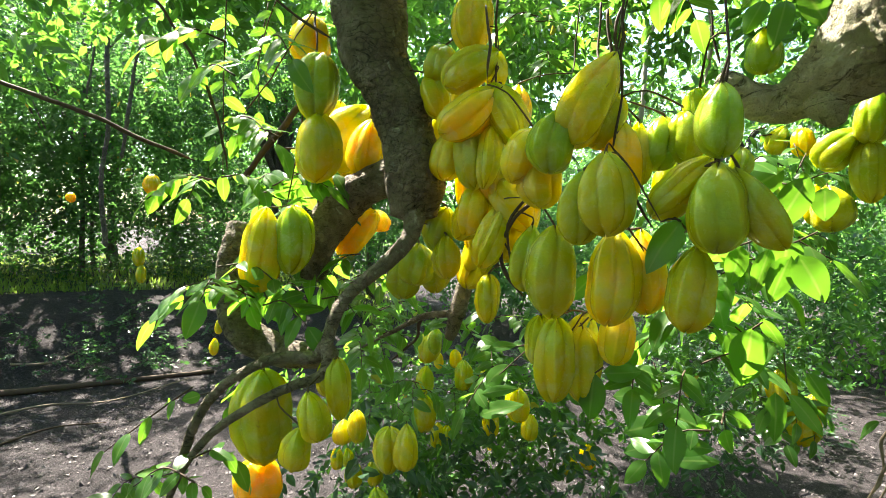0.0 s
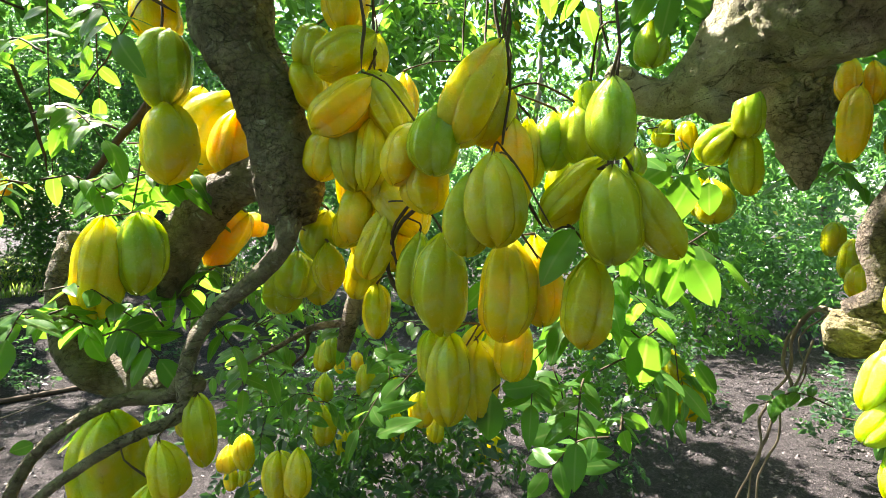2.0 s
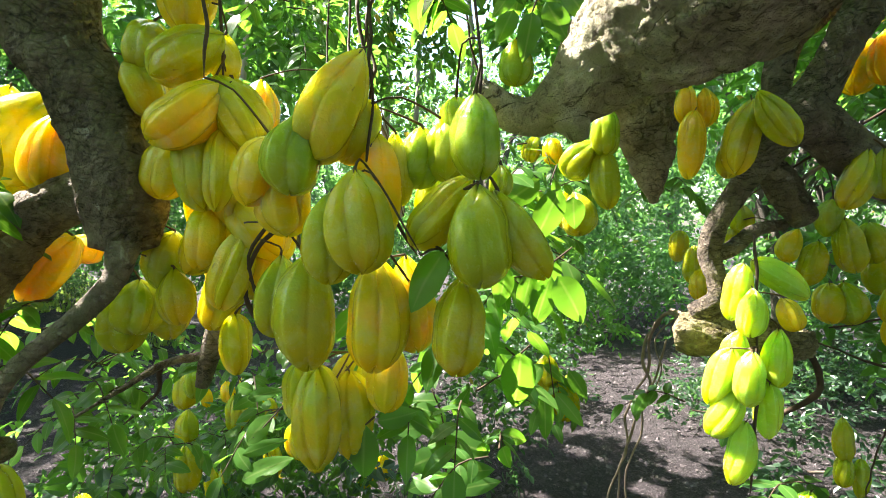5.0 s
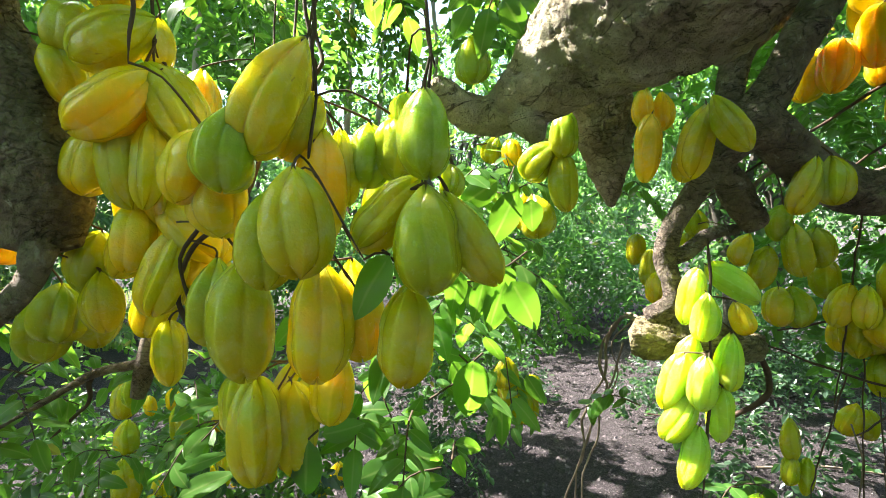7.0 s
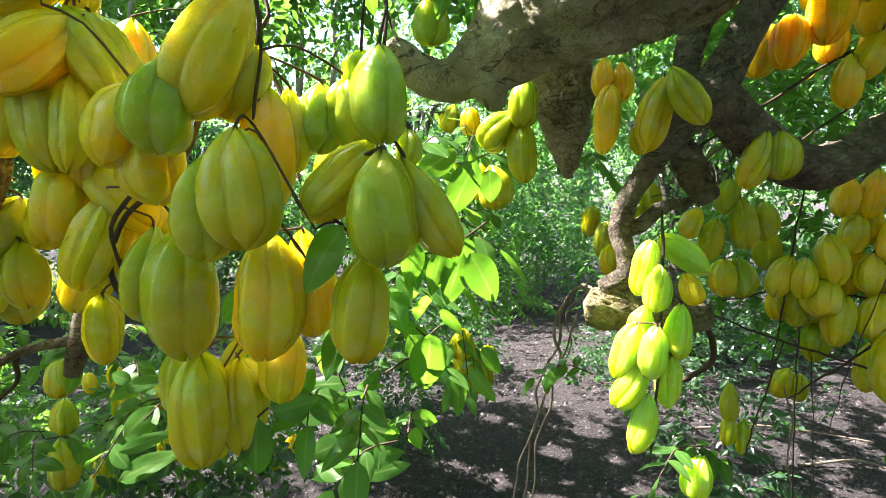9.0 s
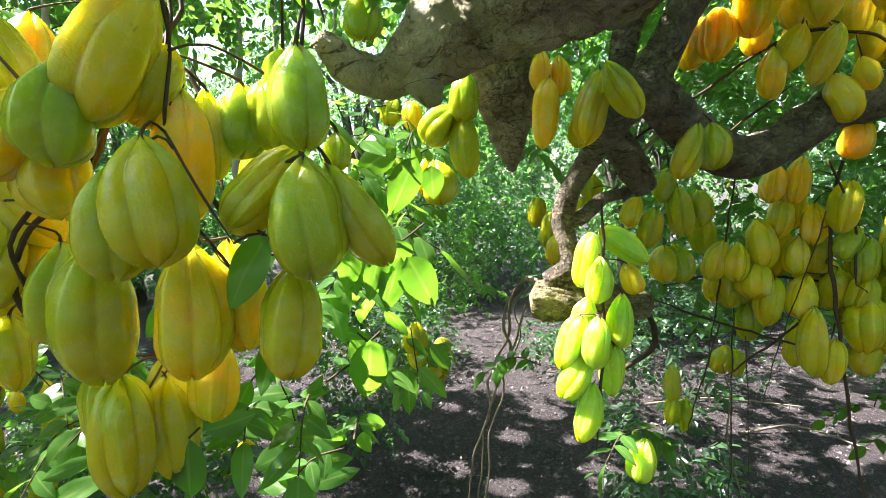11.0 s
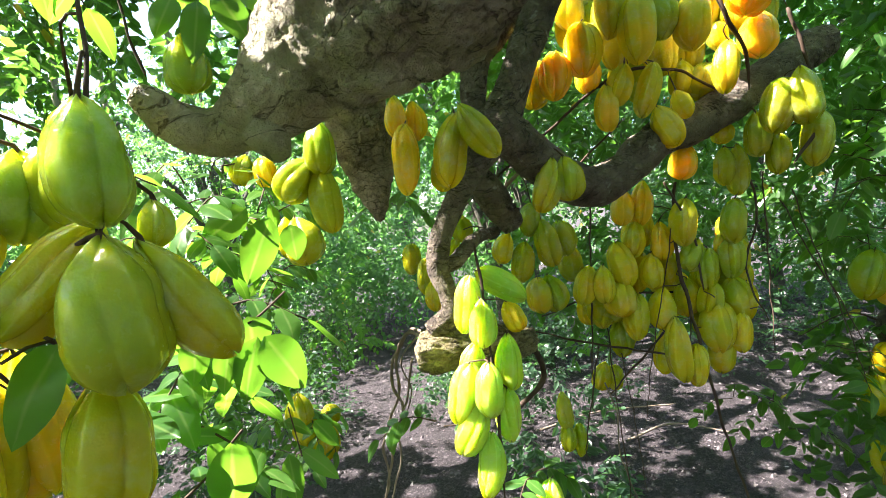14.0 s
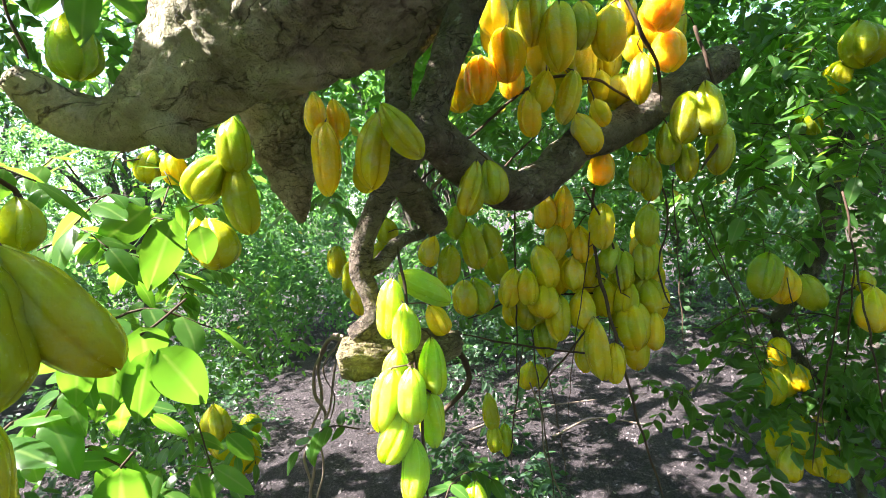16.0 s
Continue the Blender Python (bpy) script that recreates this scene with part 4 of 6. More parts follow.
drape["kind"] = "stuff"

# low leafy shoots of the same tree; the darker weed colour paints in its shade
shoot_rng = np.random.default_rng(63)
shoot_places = []
for b0, b1, d0, d1, z0, z1, n in ((20, -20, 1.5, 2.5, 0.1, 0.85, 20), (-20, -30, 2.2, 3.2, 0.1, 0.6, 5), (-56, -66, 1.9, 2.6, 0.1, 0.7, 7), (-86, -104, 1.8, 2.8, 0.2, 0.8, 8)):
    for i in range(n):
        bx, by = yawed(b0 + (b1 - b0) * shoot_rng.uniform(), d0 + (d1 - d0) * shoot_rng.uniform())
        shoot_places.append((bx, by, z0 + (z1 - z0) * shoot_rng.uniform(), shoot_rng.uniform(0.16, 0.3)))
c, w, s = clumps(shoot_rng, shoot_places, 330, 0.135)
shoots = child("low_foliage", leaf_cloud(c, w, s, 9, WEED_AND_SHADE, shoot_rng, "low_foliage", open_ways=False), tree, "low leafy shoots coloured dark bluish-green for shade")
shoots["kind"] = "stuff"

# limbs
limb([(0.3, -0.2, 2.550, 0.1), (0., 0.3, 2.300, 0.09), (-0.1519, 0.92, 1.981, 0.0734), (-0.141, 0.9022, 1.883, 0.067), (-0.1265, 0.8837, 1.795, 0.057), (-0.0896, 0.8691, 1.720, 0.0465), (-0.0603, 0.8563, 1.629, 0.0465), (-0.053, 0.8622, 1.569, 0.0518), (-0.053, 0.8603, 1.524, 0.0381)], BARK, 90, seed=1.0, rough=0.0022)
limb([(-0.0397, 0.8686, 1.573, 0.0309), (-0.0874, 0.9052, 1.591, 0.0334), (-0.1437, 0.9327, 1.577, 0.0338), (-0.1985, 0.9585, 1.534, 0.0392), (-0.2395, 0.9687, 1.470, 0.0359), (-0.2533, 0.9704, 1.405, 0.0294)], seed=2.0)
limb([(-0.0478, 0.8213, 1.526, 0.0181), (-0.055, 0.81, 1.490, 0.0143), (-0.0841, 0.7987, 1.453, 0.0124), (-0.1489, 0.7765, 1.392, 0.0103), (-0.1683, 0.7545, 1.336, 0.0101), (-0.1735, 0.7528, 1.285, 0.0084), (-0.2412, 0.7516, 1.254, 0.0075), (-0.3234, 0.7496, 1.201, 0.0067), (-0.372, 0.7476, 1.145, 0.0059), (-0.3995, 0.7455, 1.085, 0.005)], BARK, 14, 0.10)
limb([(-0.1745, 0.7641, 1.325, 0.0102), (-0.1934, 0.7734, 1.303, 0.0112), (-0.2578, 0.773, 1.297, 0.0086), (-0.3254, 0.7715, 1.258, 0.0077), (-0.3621, 0.7598, 1.209, 0.0076), (-0.3931, 0.7565, 1.114, 0.0068)], BARK, 12, 0.10)
limb([(-0.3913, 0.9797, 1.499, 0.0216), (-0.391, 0.9475, 1.436, 0.0251), (-0.389, 0.9454, 1.373, 0.0293), (-0.368, 0.9432, 1.305, 0.0335), (-0.304, 0.9421, 1.271, 0.0293), (-0.2183, 0.8924, 1.275, 0.0218), (-0.1844, 0.8728, 1.286, 0.0136)], BARK, 18, 0.12)
limb([(0.4011, 0.7692, 1.742, 0.0117), (0.4163, 0.7648, 1.729, 0.0179), (0.4431, 0.7613, 1.708, 0.0235), (0.4807, 0.7446, 1.701, 0.0307), (0.5171, 0.6989, 1.729, 0.0499), (0.5499, 0.6432, 1.778, 0.0786), (0.5654, 0.5586, 1.801, 0.0965), (0.5804, 0.4748, 1.826, 0.1), (0.6149, 0.3853, 1.894, 0.0913), (0.75, -0.25, 1.950, 0.11), (0.66, -0.95, 2.100, 0.14)], BARK_OLD, 110, 0.2, seed=5.0, lump_scale=11.0, rough=0.0025, step=0.006)
limb([(0.502, 0.6998, 1.696, 0.0251), (0.5093, 0.6888, 1.675, 0.0214), (0.5132, 0.6825, 1.658, 0.0113)], BARK_OLD, 48, 0.2)
limb([(0.8616, 0.9543, 1.920, 0.0772), (0.8669, 0.94, 1.818, 0.0662), (0.8702, 0.9292, 1.728, 0.0552), (0.8728, 0.9202, 1.649, 0.0375), (0.8739, 0.9143, 1.587, 0.0099)], BARK_FLAKY, 72, 0.25, seed=3.0, grain=0.15, lump_scale=22.0, rough=0.004)
limb([(1.070, 0.5266, 2.047, 0.0397), (1.011, 0.5969, 1.958, 0.0328), (0.9699, 0.6466, 1.902, 0.0298), (0.9371, 0.6852, 1.843, 0.0258), (0.9252, 0.696, 1.775, 0.0238), (0.9081, 0.6795, 1.694, 0.0233)], seed=4.0)
limb([(1.021, 0.4904, 2.040, 0.0296), (0.9718, 0.5472, 1.928, 0.0278), (0.9354, 0.5879, 1.833, 0.0278), (0.9073, 0.6183, 1.745, 0.0306), (0.8912, 0.6363, 1.703, 0.0352), (0.8724, 0.6583, 1.667, 0.0259), (0.8451, 0.69, 1.612, 0.0204), (0.8273, 0.7251, 1.547, 0.0197), (0.8171, 0.7345, 1.492, 0.0197), (0.8218, 0.7255, 1.453, 0.0169), (0.821, 0.7239, 1.415, 0.0169), (0.7988, 0.7509, 1.387, 0.0188)], seed=6.0)
limb([(0.8909, 0.6376, 1.715, 0.0371), (0.9568, 0.6135, 1.662, 0.0388), (1.024, 0.5882, 1.616, 0.0386), (1.081, 0.5614, 1.595, 0.0377), (1.136, 0.5248, 1.618, 0.0364), (1.211, 0.4788, 1.669, 0.0375), (1.324, 0.4169, 1.708, 0.0382), (1.444, 0.3465, 1.766, 0.0413), (1.579, 0.258, 1.837, 0.0431), (1.620, 0.2216, 1.855, 0.0358)], seed=7.0)
limb([(0.7924, 0.7745, 1.358, 0.034), (0.8024, 0.7612, 1.356, 0.039), (0.8251, 0.7395, 1.354, 0.040), (0.8586, 0.7116, 1.348, 0.038), (0.8997, 0.6819, 1.344, 0.033), (0.9556, 0.6579, 1.340, 0.024)], BARK_WORN, 64, 0.16, grain=0.14, rough=0.004, lump_scale=20.0)
limb([(0.889, 0.6836, 1.634, 0.025), (0.9283, 0.6784, 1.588, 0.0278), (0.9676, 0.6735, 1.548, 0.0226)], BARK, 18, 0.16)
limb([(0.8241, 0.7418, 1.491, 0.0133), (0.8499, 0.7248, 1.496, 0.0134), (0.8985, 0.7131, 1.529, 0.0119), (0.9656, 0.7084, 1.538, 0.0094)], BARK, 10, 0.1)
# twigs
twig([(0.8321, 0.7887, 1.372, 0.0039), (0.8508, 0.8468, 1.374, 0.0034), (0.9032, 0.9395, 1.326, 0.0038), (0.891, 0.9531, 1.293, 0.003), (0.8851, 0.9575, 1.247, 0.0038), (0.8916, 0.9464, 1.211, 0.003), (0.8884, 0.9477, 1.170, 0.003), (0.8755, 0.9617, 1.132, 0.003), (0.8669, 0.9698, 1.087, 0.003), (0.8488, 0.9878, 1.008, 0.0023), (0.8413, 0.9892, 0.8922, 0.0023), (0.821, 1.019, 0.7136, 0.0023)], PALE_TWIG)
twig([(0.9492, 0.6662, 1.340, 0.0053), (1.032, 0.6842, 1.268, 0.0057), (1.025, 0.691, 1.225, 0.0057), (0.9953, 0.7271, 1.192, 0.005), (0.9778, 0.7475, 1.157, 0.0036)], TWIG)
twig([(1.348, 0.492, 1.589, 0.0032), (1.334, 0.5013, 1.466, 0.004), (1.338, 0.4841, 1.302, 0.004), (1.350, 0.452, 1.074, 0.0032), (1.369, 0.4132, 0.8697, 0.0024)])
twig([(0.817, 0.6546, 1.524, 0.0017), (0.8001, 0.6413, 1.490, 0.0022), (0.7903, 0.6303, 1.388, 0.0022), (0.7861, 0.6265, 1.259, 0.0022), (0.7769, 0.6294, 1.132, 0.0017)])
twig([(0.9345, 0.6735, 1.632, 0.0019), (1.043, 0.6199, 1.707, 0.0027), (1.150, 0.567, 1.786, 0.0029), (1.194, 0.5121, 1.810, 0.0029), (1.246, 0.4423, 1.799, 0.0029), (1.350, 0.3856, 1.753, 0.0023)])
twig([(1.385, 0.2678, 1.887, 0.0036), (1.395, 0.2456, 1.772, 0.0036), (1.398, 0.2356, 1.671, 0.0036), (1.358, 0.2815, 1.590, 0.0029)])
twig([(1.245, 0.3714, 1.940, 0.0041), (1.259, 0.3479, 1.863, 0.0041), (1.329, 0.3355, 1.809, 0.0036), (1.348, 0.3393, 1.746, 0.0029)])
limb([(2.105, -0.0333, 1.663, 0.0331), (2.004, 0.018, 1.522, 0.0288), (1.934, 0.0264, 1.430, 0.0247), (1.881, 0.0948, 1.270, 0.0216), (1.825, 0.1723, 1.165, 0.0154), (1.856, 0.1111, 1.048, 0.0124), (1.900, 0.0241, 0.8888, 0.0124), (1.897, 0.003, 0.6383, 0.0124)], BARK_FAR, 14, 0.1)
twig([(0.2117, 0.6428, 1.818, 0.0016), (0.2077, 0.6305, 1.741, 0.0019), (0.2054, 0.6177, 1.667, 0.0015), (0.1976, 0.6174, 1.597, 0.0019)])
twig([(0.2204, 0.6401, 1.817, 0.0012), (0.2024, 0.6413, 1.709, 0.0012), (0.2062, 0.6269, 1.640, 0.0012), (0.1976, 0.6174, 1.597, 0.0011)])
twig([(0.1967, 0.6073, 1.602, 0.0011), (0.1996, 0.5527, 1.569, 0.001), (0.2239, 0.5325, 1.517, 0.001)])
twig([(0.2922, 0.5641, 1.790, 0.0014), (0.2873, 0.5418, 1.716, 0.0014), (0.2778, 0.5213, 1.655, 0.0016), (0.2751, 0.5295, 1.577, 0.0017)])
twig([(0.4488, 0.9428, 1.994, 0.0019), (0.4727, 0.9298, 1.855, 0.0019), (0.4809, 0.9256, 1.815, 0.0019)])
twig([(0.069, 0.7837, 1.868, 0.0018), (0.0681, 0.7699, 1.779, 0.0018), (0.0685, 0.7567, 1.714, 0.0018)])
twig([(-0.247, 0.946, 1.891, 0.002), (-0.2342, 0.8964, 1.798, 0.0019), (-0.2527, 0.8981, 1.696, 0.0014), (-0.262, 0.8981, 1.624, 0.0014), (-0.2787, 0.8998, 1.537, 0.0014)])
twig([(-0.8492, 0.9075, 1.757, 0.0039), (-0.6527, 0.9257, 1.693, 0.004), (-0.5571, 0.9545, 1.650, 0.0041), (-0.4915, 1.004, 1.623, 0.0036)])
twig([(-0.5114, 0.8629, 1.897, 0.0024), (-0.4279, 0.859, 1.777, 0.0024), (-0.3772, 0.855, 1.657, 0.0024), (-0.3639, 0.8529, 1.592, 0.0018)])
twig([(-0.3575, 1.311, 1.833, 0.0084), (-0.447, 1.307, 1.716, 0.0084), (-0.5226, 1.303, 1.610, 0.0075)])
twig([(0.9392, 2.862, 2.892, 0.0138), (0.9088, 2.858, 2.521, 0.0155), (0.8863, 2.843, 2.110, 0.0172), (0.8363, 2.846, 1.622, 0.0189)], PALE_STEM)
twig([(1.345, 2.752, 2.887, 0.0112), (1.358, 2.713, 2.594, 0.0112), (1.340, 2.704, 2.306, 0.0112)], PALE_STEM)
twig([(0.1707, 2.204, 2.530, 0.0086), (0.1517, 2.199, 2.266, 0.01), (0.1326, 2.195, 2.001, 0.01), (0.1445, 2.180, 1.714, 0.01)], PALE_STEM)
twig([(0.2351, 0.6922, 1.682, 0.0008), (0.2431, 0.6743, 1.618, 0.0008), (0.2449, 0.6371, 1.557, 0.0011)])
twig([(0.2136, 0.8686, 1.887, 0.001), (0.2078, 0.8685, 1.817, 0.0015), (0.2009, 0.8473, 1.765, 0.0015)])
twig([(0.2213, 0.7735, 1.847, 0.0018), (0.2151, 0.7509, 1.771, 0.0017), (0.214, 0.7278, 1.741, 0.0017)])
twig([(0.2226, 0.6468, 1.523, 0.0007), (0.2318, 0.6186, 1.496, 0.0007), (0.2509, 0.6079, 1.468, 0.0007)])
twig([(0.2058, 0.7166, 1.386, 0.0012), (0.1747, 0.7192, 1.345, 0.0012), (0.164, 0.7235, 1.320, 0.0008), (0.1731, 0.717, 1.276, 0.0008)])
twig([(0.2002, 0.7197, 1.393, 0.0012), (0.1806, 0.7168, 1.358, 0.0012), (0.1768, 0.7168, 1.314, 0.0008)])
twig([(1.261, 0.4908, 1.590, 0.0023), (1.337, 0.4658, 1.475, 0.0024), (1.338, 0.4558, 1.352, 0.0024)])
twig([(1.415, 0.3753, 1.643, 0.0024), (1.422, 0.3566, 1.506, 0.0024), (1.416, 0.3887, 1.386, 0.0024), (1.433, 0.358, 1.270, 0.0016)])
twig([(1.215, 0.7786, 1.322, 0.0017), (1.292, 0.6808, 1.352, 0.0026), (1.404, 0.5332, 1.342, 0.0026), (1.515, 0.3866, 1.318, 0.0017)])
twig([(1.196, 0.802, 1.292, 0.0017), (1.272, 0.6993, 1.249, 0.0026), (1.349, 0.5961, 1.212, 0.0026), (1.434, 0.4819, 1.181, 0.0017)])
twig([(1.383, 0.7069, 1.088, 0.0019), (1.446, 0.6313, 1.176, 0.0028), (1.447, 0.5531, 1.264, 0.0027)])
twig([(1.023, 0.7216, 1.612, 0.0036), (1.090, 0.7181, 1.650, 0.0038), (1.154, 0.7209, 1.699, 0.0032)], PALE_TWIG)
twig([(1.563, 0.7985, 1.050, 0.0022), (1.574, 0.7766, 0.9554, 0.0022), (1.566, 0.7795, 0.848, 0.0022), (1.583, 0.7462, 0.6933, 0.0022)], PALE_TWIG)
twig([(1.052, 0.6014, 1.620, 0.002), (1.118, 0.5678, 1.669, 0.0021), (1.177, 0.5279, 1.719, 0.0022)])
twig([(1.836, 0.1548, 1.170, 0.003), (1.787, 0.2372, 1.213, 0.002), (1.724, 0.333, 1.165, 0.002)])
twig([(1.826, 0.1348, 1.188, 0.003), (1.867, 0.07, 1.187, 0.002), (1.918, -0.0171, 1.136, 0.002)])
twig([(1.796, 0.0374, 1.239, 0.0028), (1.822, -0.001, 1.262, 0.0028), (1.867, -0.0736, 1.251, 0.0028)])
twig([(0.0481, 0.7314, 1.819, 0.0015), (0.0523, 0.7092, 1.757, 0.002), (0.0502, 0.6872, 1.697, 0.0015)])
twig([(-0.2753, 0.7919, 1.853, 0.0017), (-0.2223, 0.7906, 1.812, 0.0022), (-0.1785, 0.7898, 1.787, 0.0017)])
twig([(-0.2423, 0.9129, 1.880, 0.0013), (-0.3205, 0.9599, 1.794, 0.0014), (-0.4006, 1.007, 1.714, 0.0014)])
twig([(0.0992, 0.7491, 1.454, 0.0016), (0.0895, 0.721, 1.511, 0.0021), (0.1129, 0.7023, 1.550, 0.002), (0.1499, 0.6834, 1.580, 0.002), (0.159, 0.6645, 1.611, 0.0019)])
limb([(0.0171, 1.093, 1.270, 0.0109), (0.0291, 1.094, 1.313, 0.017), (0.0497, 1.097, 1.393, 0.0182), (0.0891, 1.101, 1.491, 0.0206), (0.1847, 1.102, 1.536, 0.0243)], BARK, 14, 0.12)
limb([(-0.1703, 1.092, 1.246, 0.0024), (-0.0987, 1.093, 1.285, 0.0049), (-0.039, 1.094, 1.317, 0.0073), (0.0214, 1.095, 1.325, 0.0085)], BARK, 10, 0.1)
twig([(-0.0449, 1.094, 1.311, 0.0047), (-0.0582, 1.142, 1.257, 0.0033), (-0.1186, 1.190, 1.192, 0.0026)])
twig([(0.9158, 0.9211, 1.299, 0.0023), (0.9039, 0.9318, 1.231, 0.0023), (0.8782, 0.9444, 1.169, 0.0022), (0.8732, 0.946, 1.100, 0.0022), (0.8513, 0.9683, 1.011, 0.0022), (0.844, 0.9688, 0.885, 0.0022), (0.8218, 1.002, 0.7201, 0.0015)], PALE_TWIG)
twig([(0.8417, 0.8252, 1.368, 0.002), (0.8674, 0.9024, 1.303, 0.0014), (0.908, 0.9264, 1.231, 0.0015), (0.8918, 0.9436, 1.175, 0.0015)], PALE_TWIG)

# fruit
# left of the first limb
bunch([
    (-0.222, 0.892, 1.794, -0.232, 0.891, 1.690, 0.082, 0.25),
    (-0.222, 0.888, 1.690, -0.225, 0.885, 1.583, 0.087, 0.75),
    (-0.263, 0.972, 1.893, -0.255, 0.966, 1.810, 0.083, 0.95),
    (-0.223, 1.059, 1.756, -0.252, 1.065, 1.675, 0.094, 1.05),
    (-0.167, 1.041, 1.741, -0.232, 1.056, 1.620, 0.113, 1.0),
    (-0.233, 1.079, 1.655, -0.245, 1.079, 1.567, 0.077, 1.05),
    (-0.141, 0.958, 1.698, -0.160, 0.960, 1.603, 0.073, 1.05),
    (-0.139, 1.003, 1.532, -0.205, 1.020, 1.450, 0.072, 1.9),
    (-0.131, 1.042, 1.536, -0.145, 1.045, 1.500, 0.058, 1.9),
], "hanging on a branch")
bunch([
    (-0.301, 0.861, 1.524, -0.309, 0.856, 1.396, 0.074, 1.05),
    (-0.254, 0.861, 1.530, -0.257, 0.857, 1.426, 0.073, 0.3),
], "hanging on a branch")
# bunch right of the first limb
bunch([
    (0.039, 0.793, 1.865, 0.029, 0.793, 1.778, 0.068, 0.8),
    (0.066, 0.760, 1.765, -0.004, 0.780, 1.722, 0.060, 0.6),
    (-0.006, 0.825, 1.792, -0.026, 0.829, 1.735, 0.061, 0.6),
    (0.073, 0.800, 1.780, 0.071, 0.798, 1.725, 0.038, 0.5),
    (0.068, 0.746, 1.704, -0.007, 0.767, 1.647, 0.066, 1.25),
    (0.061, 0.759, 1.714, 0.097, 0.744, 1.632, 0.050, 0.45),
    (0.078, 0.785, 1.722, 0.112, 0.772, 1.657, 0.045, 0.4),
    (-0.032, 0.831, 1.746, -0.013, 0.823, 1.683, 0.053, 0.6),
    (0.010, 0.814, 1.654, -0.005, 0.816, 1.585, 0.057, 0.95),
    (0.032, 0.787, 1.653, 0.043, 0.780, 1.570, 0.060, 0.55),
], "hanging on a branch")
bunch([
    (0.067, 0.755, 1.654, 0.056, 0.755, 1.569, 0.041, 0.7),
    (0.072, 0.794, 1.623, 0.073, 0.791, 1.549, 0.057, 0.95),
    (0.049, 0.799, 1.569, 0.033, 0.801, 1.499, 0.055, 1.1),
    (0.084, 0.788, 1.579, 0.124, 0.773, 1.511, 0.070, 0.95),
    (0.086, 0.776, 1.543, 0.059, 0.781, 1.452, 0.056, 0.95),
    (0.054, 0.818, 1.551, 0.021, 0.825, 1.492, 0.055, 0.8),
    (0.108, 0.800, 1.528, 0.088, 0.803, 1.459, 0.055, 1),
    (-0.045, 0.908, 1.474, -0.052, 0.908, 1.407, 0.070, 0.3),
    (0.002, 0.875, 1.538, -0.012, 0.877, 1.467, 0.058, 0.4),
    (0.002, 0.852, 1.491, 0.007, 0.848, 1.425, 0.052, 0.65),
], "hanging on a branch")
bunch([
    (0.074, 0.828, 1.429, 0.073, 0.825, 1.358, 0.042, 0.5),
], "hanging on a branch")
# large middle bunch
bunch([
    (0.193, 0.613, 1.712, 0.146, 0.624, 1.613, 0.067, 0.72),
    (0.209, 0.638, 1.672, 0.182, 0.644, 1.613, 0.057, 0.65),
    (0.135, 0.628, 1.650, 0.125, 0.629, 1.579, 0.063, 0.2),
    (0.112, 0.677, 1.634, 0.087, 0.682, 1.571, 0.057, 1.05),
    (0.129, 0.681, 1.610, 0.127, 0.679, 1.538, 0.062, 0.85),
    (0.176, 0.572, 1.590, 0.178, 0.567, 1.505, 0.066, 0.5),
    (0.160, 0.597, 1.572, 0.154, 0.595, 1.494, 0.054, 0.35),
    (0.215, 0.635, 1.635, 0.212, 0.631, 1.532, 0.056, 1.05),
    (0.235, 0.639, 1.640, 0.240, 0.634, 1.569, 0.029, 0.5),
    (0.213, 0.640, 1.505, 0.207, 0.638, 1.395, 0.071, 1.0),
], "hanging on a branch")
bunch([
    (0.248, 0.650, 1.506, 0.257, 0.644, 1.409, 0.055, 1.0),
    (0.144, 0.672, 1.506, 0.144, 0.668, 1.397, 0.071, 0.5),
    (0.123, 0.721, 1.508, 0.116, 0.720, 1.424, 0.055, 0.4),
    (0.235, 0.671, 1.408, 0.229, 0.671, 1.335, 0.048, 1),
    (0.157, 0.695, 1.382, 0.153, 0.692, 1.278, 0.061, 0.65),
    (0.195, 0.704, 1.369, 0.194, 0.700, 1.277, 0.057, 0.75),
    (0.144, 0.741, 1.379, 0.142, 0.739, 1.312, 0.048, 0.55),
    (0.218, 0.760, 1.383, 0.191, 0.765, 1.316, 0.055, 0.8),
], "hanging on a branch")
bunch([
    (0.274, 0.522, 1.656, 0.276, 0.519, 1.587, 0.049, 0.08),
    (0.300, 0.620, 1.679, 0.300, 0.619, 1.639, 0.040, 0.1),
    (0.286, 0.623, 1.651, 0.287, 0.621, 1.594, 0.050, 0.2),
    (0.266, 0.640, 1.648, 0.261, 0.639, 1.587, 0.051, 0.15),
    (0.284, 0.558, 1.586, 0.233, 0.572, 1.527, 0.046, 0.65),
    (0.274, 0.519, 1.574, 0.274, 0.516, 1.491, 0.060, 0.3),
    (0.295, 0.523, 1.570, 0.335, 0.508, 1.497, 0.045, 0.45),
    (0.275, 0.558, 1.488, 0.267, 0.557, 1.403, 0.057, 0.45),
    (0.323, 0.568, 1.602, 0.322, 0.567, 1.571, 0.027, 0.2),
    (0.291, 0.662, 1.597, 0.286, 0.661, 1.551, 0.041, 0.4),
], "hanging on a branch")
